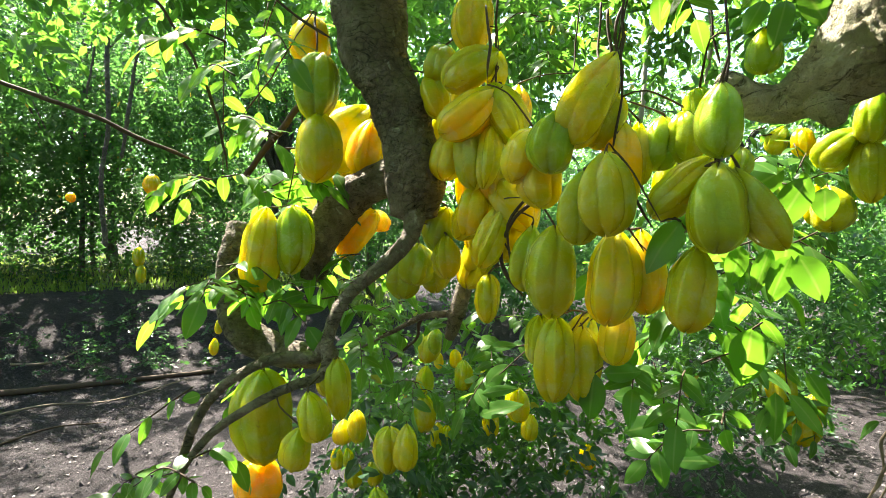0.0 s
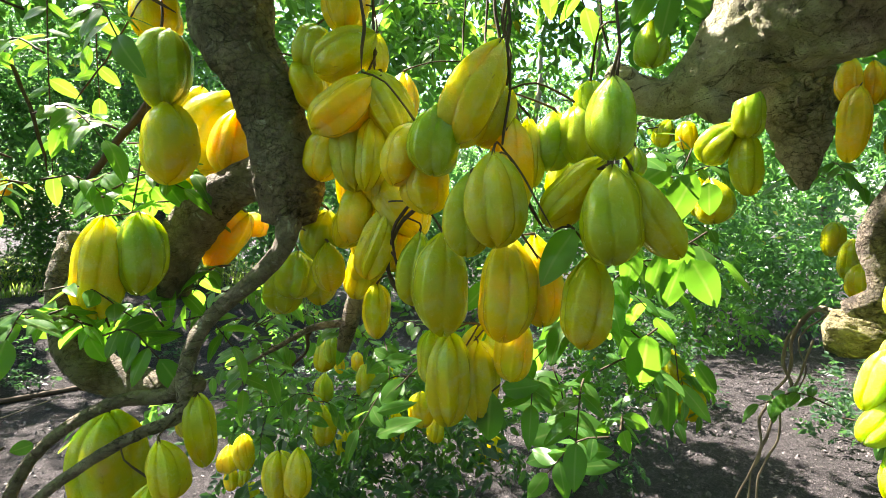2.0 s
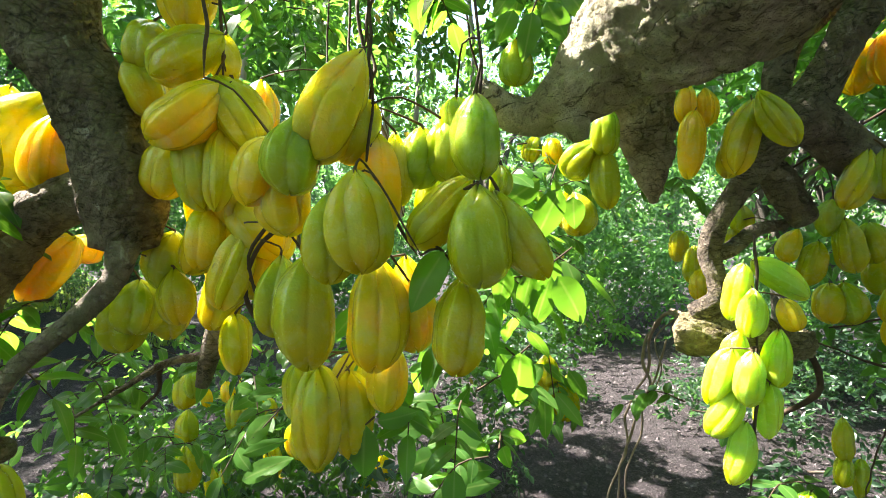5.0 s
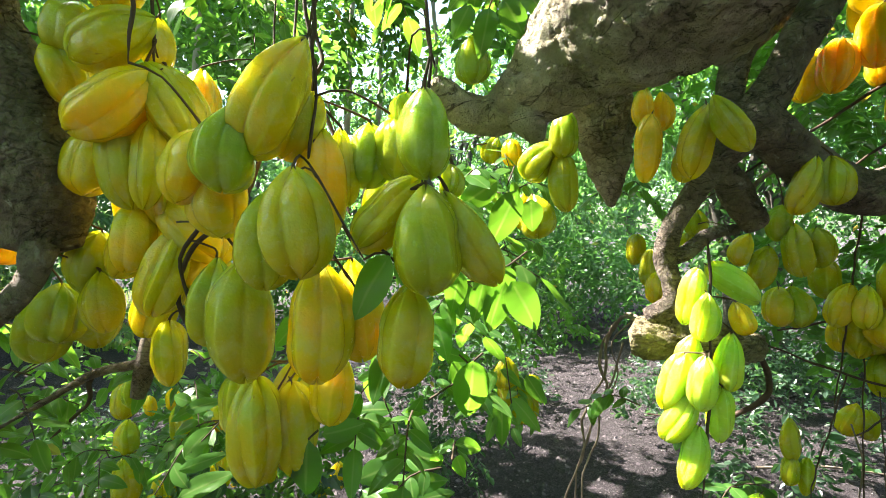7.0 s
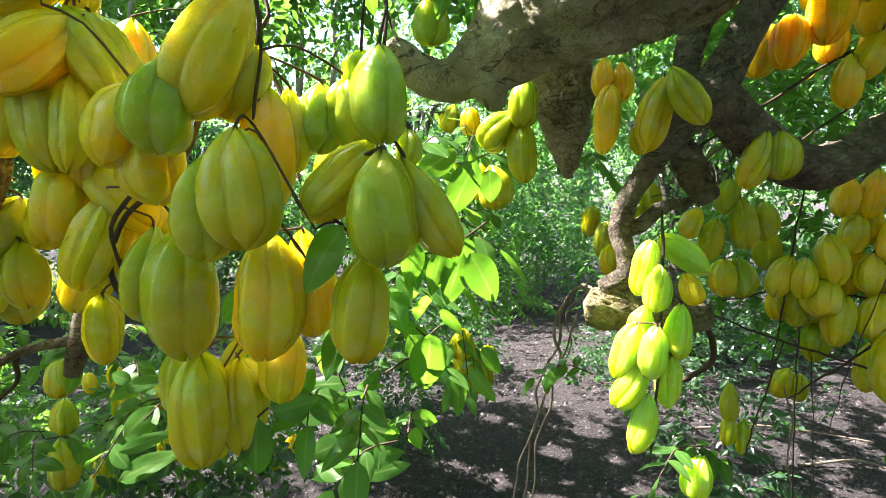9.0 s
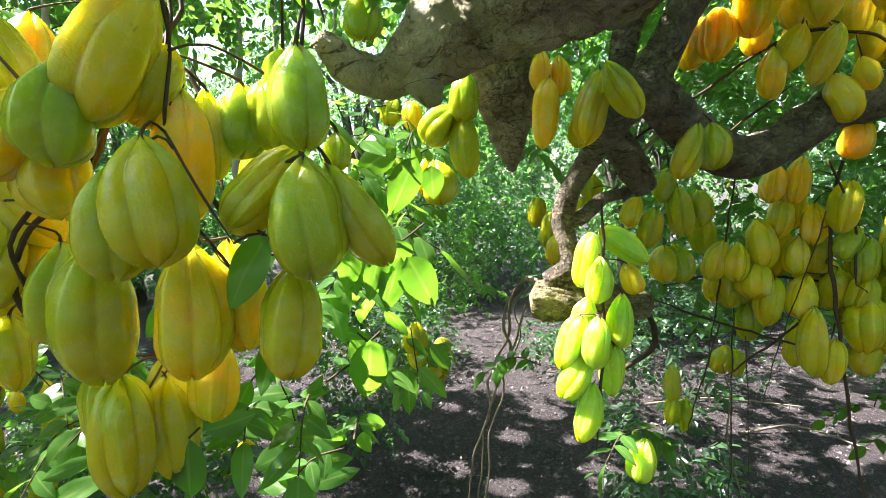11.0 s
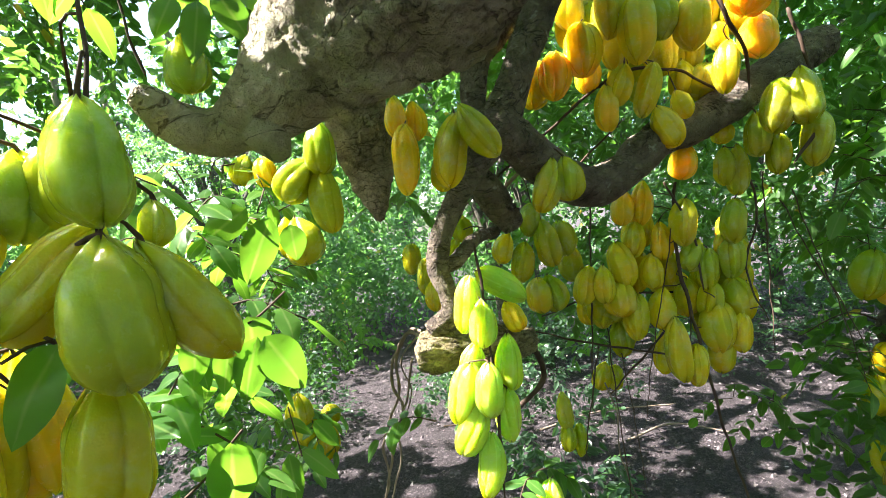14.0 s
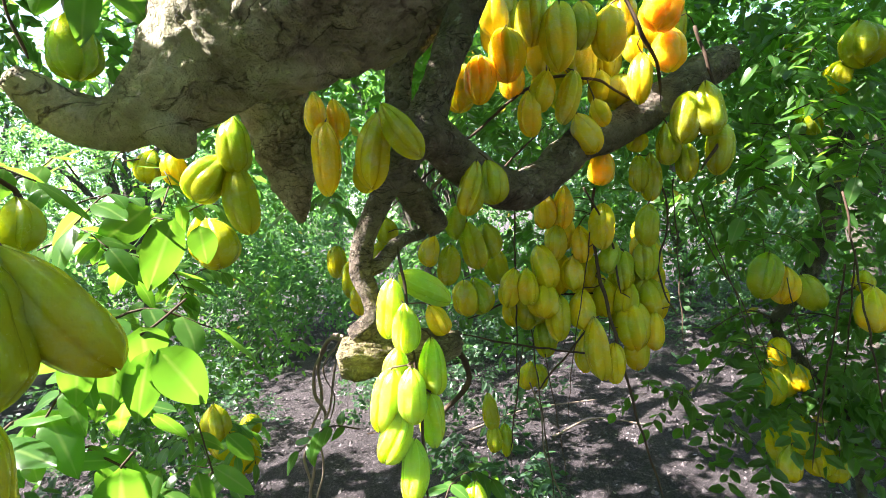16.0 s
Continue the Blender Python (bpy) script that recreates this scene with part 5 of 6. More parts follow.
# beyond the big limb
bunch([
    (0.730, 0.885, 1.760, 0.723, 0.887, 1.675, 0.056, 0.15),
    (0.711, 0.905, 1.699, 0.681, 0.939, 1.639, 0.065, 0.2),
    (0.730, 0.895, 1.680, 0.732, 0.885, 1.578, 0.057, 0.5),
    (0.712, 0.962, 1.604, 0.716, 0.952, 1.526, 0.075, 0.4),
    (0.718, 1.046, 1.729, 0.718, 1.042, 1.676, 0.045, 1),
    (0.737, 1.013, 1.613, 0.728, 1.019, 1.541, 0.050, 0.9),
    (0.449, 0.744, 1.802, 0.448, 0.741, 1.742, 0.051, 0.2),
    (0.727, 1.118, 1.748, 0.714, 1.131, 1.694, 0.047, 0.3),
], "hanging on a branch")
bunch([
    (0.752, 0.724, 1.764, 0.750, 0.722, 1.703, 0.038, 1.9),
    (0.783, 0.716, 1.757, 0.782, 0.713, 1.700, 0.039, 1.9),
    (0.742, 0.701, 1.712, 0.734, 0.704, 1.617, 0.045, 1.5),
    (0.789, 0.640, 1.719, 0.774, 0.652, 1.620, 0.053, 0.75),
    (0.771, 0.614, 1.725, 0.794, 0.579, 1.652, 0.047, 0.4),
    (0.788, 0.670, 1.667, 0.782, 0.674, 1.614, 0.038, 0.6),
    (0.958, 0.578, 1.646, 0.939, 0.597, 1.565, 0.050, 0.6),
    (0.979, 0.567, 1.646, 0.980, 0.561, 1.578, 0.057, 0.5),
], "hanging on a branch")
# upper bunches beside the far limb
bunch([
    (0.999, 0.696, 1.977, 0.988, 0.706, 1.904, 0.060, 1.3),
    (1.084, 0.657, 1.828, 1.077, 0.661, 1.764, 0.063, 1),
    (1.065, 0.601, 1.846, 1.056, 0.607, 1.766, 0.062, 1.7),
    (1.093, 0.646, 1.848, 1.078, 0.661, 1.775, 0.052, 1.2),
    (1.099, 0.560, 1.892, 1.092, 0.562, 1.801, 0.072, 1.15),
    (1.147, 0.576, 1.848, 1.142, 0.578, 1.780, 0.054, 1.2),
    (1.142, 0.592, 1.983, 1.137, 0.593, 1.906, 0.063, 0.7),
    (1.138, 0.513, 1.958, 1.128, 0.520, 1.864, 0.062, 0.6),
    (1.136, 0.464, 1.919, 1.123, 0.472, 1.805, 0.069, 1),
    (1.172, 0.434, 1.922, 1.163, 0.440, 1.843, 0.060, 0.35),
], "hanging on a branch")
bunch([
    (1.205, 0.390, 1.910, 1.193, 0.398, 1.817, 0.066, 1),
    (1.139, 0.501, 1.809, 1.122, 0.518, 1.741, 0.050, 1),
    (1.114, 0.531, 1.775, 1.109, 0.532, 1.696, 0.046, 1.4),
    (1.170, 0.460, 1.802, 1.148, 0.483, 1.714, 0.046, 0.7),
    (1.312, 0.360, 1.837, 1.297, 0.372, 1.746, 0.052, 0.7),
    (1.359, 0.384, 1.892, 1.357, 0.384, 1.840, 0.044, 0.6),
    (1.299, 0.300, 1.934, 1.278, 0.324, 1.872, 0.082, 1.7),
    (1.351, 0.312, 1.885, 1.343, 0.316, 1.804, 0.073, 1.25),
    (1.373, 0.411, 1.821, 1.354, 0.430, 1.753, 0.079, 0.5),
    (1.176, 0.464, 1.725, 1.189, 0.440, 1.654, 0.058, 1.3),
], "hanging on a branch")
bunch([
    (1.199, 0.435, 1.750, 1.208, 0.420, 1.702, 0.044, 1.2),
    (1.211, 0.583, 1.965, 1.204, 0.585, 1.872, 0.066, 0.6),
    (1.241, 0.541, 1.912, 1.231, 0.547, 1.831, 0.066, 0.8),
    (1.295, 0.468, 1.888, 1.286, 0.474, 1.808, 0.061, 0.7),
    (1.341, 0.453, 1.834, 1.333, 0.458, 1.763, 0.057, 0.8),
], "hanging on a branch")
bunch([
    (1.366, 0.283, 1.751, 1.344, 0.305, 1.658, 0.065, 0.3),
    (1.362, 0.256, 1.765, 1.360, 0.252, 1.666, 0.062, 0.2),
    (1.421, 0.239, 1.685, 1.405, 0.252, 1.588, 0.060, 0.4),
    (1.384, 0.338, 1.702, 1.378, 0.340, 1.621, 0.053, 0.4),
    (1.406, 0.305, 1.653, 1.398, 0.311, 1.580, 0.051, 0.35),
    (1.395, 0.402, 1.645, 1.389, 0.404, 1.572, 0.051, 0.4),
    (1.412, 0.380, 1.646, 1.402, 0.386, 1.550, 0.051, 0.45),
    (1.294, 0.453, 1.663, 1.284, 0.461, 1.594, 0.057, 1.6),
    (1.306, 0.522, 1.697, 1.302, 0.522, 1.630, 0.058, 1),
    (1.400, 0.400, 1.702, 1.393, 0.405, 1.658, 0.046, 0.8),
], "hanging on a branch")
# dense hanging bunch
bunch([
    (1.338, 0.556, 1.598, 1.324, 0.567, 1.509, 0.055, 1.3),
    (1.309, 0.592, 1.585, 1.301, 0.598, 1.514, 0.055, 1.4),
    (1.334, 0.475, 1.547, 1.324, 0.481, 1.457, 0.058, 0.85),
    (1.397, 0.391, 1.534, 1.386, 0.400, 1.449, 0.055, 0.3),
    (1.318, 0.575, 1.515, 1.307, 0.585, 1.440, 0.055, 0.65),
    (1.348, 0.535, 1.504, 1.344, 0.535, 1.427, 0.055, 1.25),
    (1.287, 0.613, 1.470, 1.290, 0.602, 1.374, 0.067, 0.95),
    (1.331, 0.552, 1.439, 1.327, 0.553, 1.366, 0.055, 0.8),
    (1.362, 0.464, 1.460, 1.345, 0.483, 1.399, 0.052, 0.3),
    (1.372, 0.449, 1.436, 1.364, 0.454, 1.357, 0.052, 0.3),
], "in a dense bunch")
bunch([
    (1.405, 0.407, 1.451, 1.396, 0.414, 1.374, 0.059, 0.3),
    (1.247, 0.662, 1.427, 1.230, 0.679, 1.349, 0.060, 0.95),
    (1.245, 0.632, 1.426, 1.242, 0.631, 1.351, 0.054, 0.9),
    (1.287, 0.607, 1.390, 1.277, 0.615, 1.313, 0.075, 0.85),
    (1.302, 0.585, 1.351, 1.292, 0.591, 1.258, 0.058, 0.75),
    (1.338, 0.538, 1.360, 1.329, 0.545, 1.276, 0.063, 0.95),
    (1.315, 0.514, 1.297, 1.314, 0.506, 1.167, 0.061, 0.75),
    (1.337, 0.481, 1.234, 1.329, 0.486, 1.152, 0.049, 0.95),
    (1.391, 0.454, 1.370, 1.381, 0.460, 1.291, 0.062, 0.45),
    (1.383, 0.444, 1.318, 1.376, 0.445, 1.216, 0.078, 0.75),
], "in a dense bunch")
bunch([
    (1.412, 0.403, 1.289, 1.404, 0.408, 1.210, 0.050, 0.95),
    (1.406, 0.441, 1.236, 1.394, 0.451, 1.164, 0.063, 0.7),
    (1.442, 0.418, 1.360, 1.441, 0.413, 1.265, 0.075, 0.5),
    (1.386, 0.531, 1.437, 1.377, 0.537, 1.360, 0.057, 0.7),
    (1.402, 0.505, 1.368, 1.393, 0.511, 1.290, 0.062, 0.8),
    (1.359, 0.600, 1.445, 1.352, 0.601, 1.353, 0.063, 0.9),
], "in a dense bunch")
bunch([
    (1.124, 0.746, 1.499, 1.111, 0.758, 1.423, 0.053, 0.5),
    (1.150, 0.715, 1.543, 1.157, 0.699, 1.450, 0.060, 0.4),
    (1.189, 0.696, 1.535, 1.192, 0.687, 1.465, 0.059, 0.3),
    (1.141, 0.730, 1.581, 1.132, 0.737, 1.517, 0.048, 0.3),
    (1.189, 0.737, 1.418, 1.195, 0.724, 1.343, 0.063, 0.4),
    (1.175, 0.755, 1.415, 1.174, 0.751, 1.342, 0.067, 0.85),
    (0.968, 0.791, 1.575, 0.966, 0.790, 1.526, 0.044, 0.3),
    (0.958, 0.800, 1.530, 0.943, 0.816, 1.475, 0.040, 0.35),
    (1.068, 0.983, 1.487, 1.060, 0.988, 1.409, 0.050, 0.5),
    (1.125, 1.076, 1.522, 1.117, 1.081, 1.451, 0.049, 0.5),
], "hanging on a branch")
bunch([
    (1.036, 0.939, 1.438, 1.030, 0.941, 1.375, 0.048, 0.9),
    (1.104, 0.773, 1.525, 1.090, 0.787, 1.467, 0.048, 1),
    (1.269, 0.719, 1.478, 1.268, 0.714, 1.398, 0.060, 0.4),
], "hanging on a branch")
# sunlit string of fruit; most take the pale hue with sunlight painted in
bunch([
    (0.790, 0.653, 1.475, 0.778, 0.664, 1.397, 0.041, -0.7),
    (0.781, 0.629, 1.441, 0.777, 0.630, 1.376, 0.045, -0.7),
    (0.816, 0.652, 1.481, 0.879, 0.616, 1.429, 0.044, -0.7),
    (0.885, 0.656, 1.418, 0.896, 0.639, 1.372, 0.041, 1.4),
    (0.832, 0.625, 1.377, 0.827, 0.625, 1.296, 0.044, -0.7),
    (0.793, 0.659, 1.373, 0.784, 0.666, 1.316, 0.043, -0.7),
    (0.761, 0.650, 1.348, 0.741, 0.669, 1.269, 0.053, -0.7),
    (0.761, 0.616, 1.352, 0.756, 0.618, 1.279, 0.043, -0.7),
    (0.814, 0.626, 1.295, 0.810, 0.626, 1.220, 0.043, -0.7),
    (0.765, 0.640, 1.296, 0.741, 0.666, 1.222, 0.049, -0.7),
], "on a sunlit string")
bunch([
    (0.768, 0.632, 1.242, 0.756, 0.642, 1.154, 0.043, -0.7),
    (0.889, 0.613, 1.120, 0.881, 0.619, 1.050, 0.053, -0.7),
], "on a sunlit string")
# low bunch
bunch([
    (-0.293, 0.842, 1.255, -0.286, 0.836, 1.113, 0.102, 0.55),
    (-0.310, 0.866, 1.097, -0.302, 0.864, 1.020, 0.085, 1.9),
    (-0.185, 0.712, 1.266, -0.169, 0.710, 1.203, 0.048, 0.6),
    (-0.153, 0.753, 1.304, -0.146, 0.751, 1.221, 0.040, 0.6),
    (-0.180, 0.793, 1.292, -0.166, 0.791, 1.239, 0.046, 0.5),
    (-0.201, 0.730, 1.208, -0.207, 0.728, 1.151, 0.048, 0.7),
], "hanging on a branch")
# small fruit lower down behind
bunch([
    (-0.071, 0.949, 1.451, -0.075, 0.946, 1.377, 0.068, 0.35),
    (-0.017, 0.949, 1.468, -0.014, 0.947, 1.390, 0.068, 0.45),
    (-0.241, 1.284, 1.012, -0.245, 1.282, 0.955, 0.054, 0.9),
    (-0.200, 1.235, 1.053, -0.195, 1.233, 0.981, 0.049, 0.5),
    (-0.109, 1.135, 1.053, -0.112, 1.132, 0.958, 0.069, 0.6),
    (-0.068, 1.086, 1.080, -0.071, 1.083, 0.989, 0.056, 0.7),
    (-0.374, 1.872, 0.682, -0.372, 1.870, 0.609, 0.048, 1),
    (-0.335, 1.873, 0.683, -0.331, 1.871, 0.620, 0.048, 0.6),
    (-0.292, 1.772, 0.673, -0.289, 1.770, 0.594, 0.066, 0.7),
    (-0.207, 1.675, 0.740, -0.208, 1.672, 0.654, 0.059, 0.6),
], "hanging on a branch")
bunch([
    (-0.178, 1.475, 0.742, -0.171, 1.472, 0.668, 0.072, 0.5),
    (-0.014, 1.392, 1.230, -0.016, 1.389, 1.168, 0.042, 0.3),
    (-0.027, 1.491, 1.202, -0.046, 1.488, 1.118, 0.069, 0.6),
    (-0.043, 1.586, 1.076, -0.046, 1.584, 0.996, 0.062, 0.6),
    (-0.010, 1.787, 1.073, -0.004, 1.785, 1.020, 0.037, 1.5),
    (0.049, 1.787, 1.085, 0.053, 1.785, 1.026, 0.045, 1.2),
    (-0.046, 1.484, 1.019, -0.043, 1.481, 0.917, 0.069, 0.55),
    (-0.002, 1.877, 0.788, -0.006, 1.874, 0.704, 0.057, 0.8),
    (0.033, 1.877, 0.779, 0.031, 1.874, 0.709, 0.048, 0.9),
    (0.071, 1.587, 1.097, 0.077, 1.584, 1.009, 0.066, 0.5),
], "hanging on a branch")
bunch([
    (0.164, 1.583, 0.955, 0.167, 1.580, 0.870, 0.055, 0.9),
    (0.204, 1.337, 1.090, 0.211, 1.335, 1.008, 0.068, 0.8),
    (0.270, 1.483, 0.971, 0.266, 1.481, 0.900, 0.052, 0.8),
    (0.151, 1.686, 1.055, 0.161, 1.684, 0.981, 0.062, 0.9),
    (0.515, 1.974, 0.656, 0.517, 1.971, 0.568, 0.060, 0.7),
    (0.555, 1.876, 0.722, 0.562, 1.873, 0.638, 0.065, 1.2),
], "hanging on a branch")
bunch([
    (1.002, 1.490, 1.127, 0.997, 1.487, 1.032, 0.086, 0.5),
    (1.015, 1.488, 1.069, 1.012, 1.485, 0.978, 0.083, 0.7),
    (1.050, 1.487, 1.029, 1.063, 1.483, 0.913, 0.103, 0.7),
    (1.168, 1.587, 1.025, 1.179, 1.585, 0.964, 0.073, 0.5),
    (-1.908, 3.192, 1.335, -1.902, 3.189, 1.229, 0.073, 0.5),
    (-1.887, 3.189, 1.230, -1.884, 3.185, 1.124, 0.066, 0.4),
    (-1.105, 2.480, 0.942, -1.108, 2.478, 0.865, 0.052, 0.8),
    (-1.086, 2.484, 1.039, -1.087, 2.481, 0.970, 0.040, 0.6),
    (-1.491, 2.607, 1.741, -1.482, 2.603, 1.641, 0.084, 1.3),
    (-2.562, 3.503, 1.683, -2.556, 3.501, 1.621, 0.064, 1.7),
], "hanging on a branch")
bunch([
    (-1.502, 2.705, 1.707, -1.497, 2.703, 1.632, 0.056, 1.5),
], "hanging on a branch")
bunch([
    (1.719, 0.174, 1.370, 1.696, 0.200, 1.269, 0.082, 0.3),
    (1.761, 0.140, 1.329, 1.748, 0.152, 1.243, 0.077, 1.3),
    (1.794, 0.104, 1.300, 1.808, 0.073, 1.215, 0.078, 0.4),
    (1.769, 0.165, 1.141, 1.758, 0.175, 1.075, 0.059, 0.9),
    (1.784, 0.132, 1.069, 1.783, 0.127, 1.001, 0.059, 1.1),
    (1.748, 0.190, 1.062, 1.738, 0.197, 0.974, 0.071, 0.6),
    (1.797, 0.150, 1.072, 1.785, 0.161, 0.983, 0.057, 0.5),
    (1.753, 0.131, 0.936, 1.736, 0.150, 0.851, 0.084, 0.6),
    (1.727, 0.189, 0.910, 1.725, 0.182, 0.828, 0.079, 0.7),
    (1.695, 0.161, 0.883, 1.685, 0.168, 0.798, 0.063, 0.7),
], "hanging on a branch")
bunch([
    (1.778, 0.103, 0.876, 1.775, 0.098, 0.779, 0.079, 0.6),
    (1.819, 0.072, 0.839, 1.817, 0.066, 0.748, 0.080, 0.4),
    (1.842, -0.028, 1.301, 1.832, -0.019, 1.252, 0.054, 0.4),
    (1.784, -0.035, 1.267, 1.773, -0.027, 1.165, 0.079, 1),
    (1.772, -0.044, 1.899, 1.768, -0.048, 1.800, 0.101, 0.3),
    (1.939, 0.072, 1.940, 1.947, 0.051, 1.867, 0.066, 0.15),
    (1.806, -0.011, 1.823, 1.790, 0.006, 1.750, 0.068, 0.5),
    (1.868, 0.070, 1.746, 1.879, 0.044, 1.668, 0.065, 0.3),
], "hanging on a branch")
bunch([
    (1.310, 0.803, 1.104, 1.309, 0.798, 1.016, 0.044, 0.5),
    (1.310, 0.798, 1.028, 1.305, 0.799, 0.959, 0.041, 0.4),
    (1.345, 0.784, 1.012, 1.340, 0.784, 0.934, 0.036, 0.3),
    (1.942, 0.958, 0.987, 1.921, 0.978, 0.896, 0.072, 0.7),
    (1.959, 0.934, 0.973, 1.956, 0.932, 0.888, 0.068, 0.5),
], "hanging on a branch")

# near leaves, one by one
leaf_group([(0.242, 0.570, 1.530), (0.254, 0.553, 1.519)], [
    (0.254, 0.553, 1.519, 0.218, 0.568, 1.464, 0.037),
])
leaf_group([(0.460, 0.634, 1.514), (0.415, 0.606, 1.501), (0.401, 0.605, 1.496)], [
    (0.374, 0.645, 1.494, 0.364, 0.649, 1.443, 0.028),
    (0.385, 0.606, 1.492, 0.372, 0.614, 1.435, 0.024),
    (0.400, 0.591, 1.485, 0.382, 0.603, 1.427, 0.028),
    (0.399, 0.578, 1.486, 0.419, 0.555, 1.438, 0.040),
    (0.402, 0.605, 1.502, 0.404, 0.600, 1.467, 0.038),
    (0.376, 0.671, 1.499, 0.358, 0.686, 1.467, 0.033),
])
leaf_group([(0.569, 0.818, 1.642), (0.542, 0.799, 1.608)], [
    (0.564, 0.862, 1.623, 0.514, 0.906, 1.575, 0.050),
    (0.542, 0.771, 1.599, 0.509, 0.795, 1.515, 0.049),
    (0.616, 0.838, 1.591, 0.615, 0.834, 1.537, 0.041),
])
leaf_group([(0.390, 0.621, 1.402), (0.382, 0.628, 1.392)], [
    (0.382, 0.628, 1.393, 0.374, 0.629, 1.322, 0.043),
    (0.411, 0.626, 1.376, 0.393, 0.641, 1.345, 0.021),
])
leaf_group([(0.216, 0.674, 1.327), (0.206, 0.677, 1.318)], [
    (0.206, 0.677, 1.318, 0.196, 0.677, 1.250, 0.044),
    (0.224, 0.692, 1.314, 0.270, 0.678, 1.319, 0.025),
])
leaf_group([(0.341, 0.815, 1.302), (0.355, 0.804, 1.247), (0.355, 0.797, 1.136)], [
    (0.354, 0.808, 1.285, 0.292, 0.841, 1.285, 0.027),
    (0.348, 0.807, 1.223, 0.414, 0.771, 1.217, 0.046),
    (0.355, 0.804, 1.240, 0.324, 0.823, 1.267, 0.048),
    (0.354, 0.801, 1.175, 0.418, 0.767, 1.188, 0.035),
    (0.354, 0.801, 1.175, 0.300, 0.828, 1.150, 0.035),
    (0.366, 0.793, 1.152, 0.426, 0.762, 1.169, 0.027),
    (0.363, 0.802, 1.280, 0.397, 0.785, 1.285, 0.019),
    (0.349, 0.805, 1.207, 0.299, 0.830, 1.178, 0.035),
    (0.358, 0.802, 1.231, 0.332, 0.815, 1.215, 0.029),
    (0.402, 0.778, 1.223, 0.410, 0.772, 1.203, 0.021),
    (0.368, 0.798, 1.263, 0.390, 0.789, 1.302, 0.021),
    (0.333, 0.816, 1.247, 0.284, 0.842, 1.235, 0.032),
])
leaf_group([(0.391, 0.704, 1.392), (0.409, 0.670, 1.369)], [
    (0.410, 0.670, 1.376, 0.401, 0.670, 1.305, 0.042),
    (0.400, 0.709, 1.372, 0.406, 0.704, 1.331, 0.019),
    (0.371, 0.703, 1.390, 0.411, 0.681, 1.379, 0.017),
    (0.419, 0.711, 1.380, 0.393, 0.723, 1.344, 0.017),
])
leaf_group([(0.623, 0.926, 1.300), (0.630, 0.917, 1.216)], [
    (0.612, 0.927, 1.226, 0.617, 0.919, 1.134, 0.038),
    (0.631, 0.917, 1.226, 0.680, 0.887, 1.164, 0.031),
    (0.602, 0.931, 1.195, 0.587, 0.935, 1.143, 0.025),
    (0.655, 0.907, 1.268, 0.686, 0.887, 1.216, 0.031),
    (0.624, 0.946, 1.273, 0.666, 0.922, 1.247, 0.026),
])
leaf_group([(0.161, 0.889, 1.309), (0.094, 0.920, 1.231)], [
    (0.085, 0.924, 1.224, 0.117, 0.910, 1.269, 0.034),
    (0.077, 0.928, 1.205, 0.132, 0.900, 1.230, 0.020),
    (0.076, 0.926, 1.166, 0.137, 0.896, 1.208, 0.034),
    (0.088, 0.927, 1.289, 0.129, 0.906, 1.307, 0.022),
    (0.096, 0.924, 1.301, 0.070, 0.938, 1.309, 0.020),
])
leaf_spray([(-0.362, 0.742, 1.261), (-0.419, 0.740, 1.218), (-0.488, 0.738, 1.162)], 0.042, 3)

leaf_group([(0.48, 0.72, 1.93), (0.47, 0.712, 1.87), (0.455, 0.71, 1.83)], [
    (0.455, 0.710, 1.830, 0.438, 0.700, 1.768, 0.036),
    (0.470, 0.700, 1.842, 0.486, 0.670, 1.782, 0.036),
    (0.488, 0.690, 1.862, 0.512, 0.652, 1.802, 0.031),
    (0.442, 0.738, 1.842, 0.414, 0.730, 1.800, 0.030),
    (0.500, 0.708, 1.872, 0.474, 0.690, 1.815, 0.036),
    (0.430, 0.720, 1.862, 0.405, 0.705, 1.820, 0.028),
])
leaf_group([(0.39, 0.98, 2.06), (0.389, 0.979, 1.958)], [
    (0.389, 0.979, 1.958, 0.392, 0.975, 1.893, 0.037),
], "single dark green oval leaf hanging on a long stalk")
# leaf sprays
sprays((-0.347, 0.796, 1.401), 0.07, 4, 0.05, 101)
sprays((-0.297, 0.845, 1.350), 0.07, 3, 0.05, 102)
sprays((-0.348, 0.708, 1.144), 0.07, 2, 0.05, 103)
sprays((-0.634, 1.080, 0.947), 0.07, 3, 0.045, 104)
sprays((-0.333, 0.790, 1.216), 0.07, 1, 0.05, 105)
sprays((-0.172, 1.191, 1.217), 0.07, 4, 0.045, 106)
sprays((-0.221, 0.895, 1.354), 0.07, 2, 0.05, 107)
sprays((-0.304, 0.759, 1.772), 0.1, 2, 0.05, 108)
sprays((-0.351, 0.806, 1.674), 0.12, 2, 0.05, 109)
sprays((-0.375, 0.853, 1.582), 0.07, 3, 0.045, 110)
sprays((-0.279, 0.904, 1.630), 0.07, 2, 0.045, 111)
sprays((-0.316, 0.902, 1.550), 0.07, 2, 0.045, 112)
sprays((-0.66, 0.75, 1.86), 0.08, 2, 0.05, 113)
leaf_spray([(-0.462, 1.07, 2.02), (-0.458, 1.05, 1.82), (-0.448, 1.03, 1.60)], 0.046, 7, label="long hanging spray of green oval leaflets", face=(0.3, -1, 0.5))
leaf_spray([(-0.395, 1.12, 1.98), (-0.405, 1.10, 1.86), (-0.40, 1.09, 1.74)], 0.042, 4, label="hanging spray of green oval leaflets", face=(0.2, -1, 0.6))
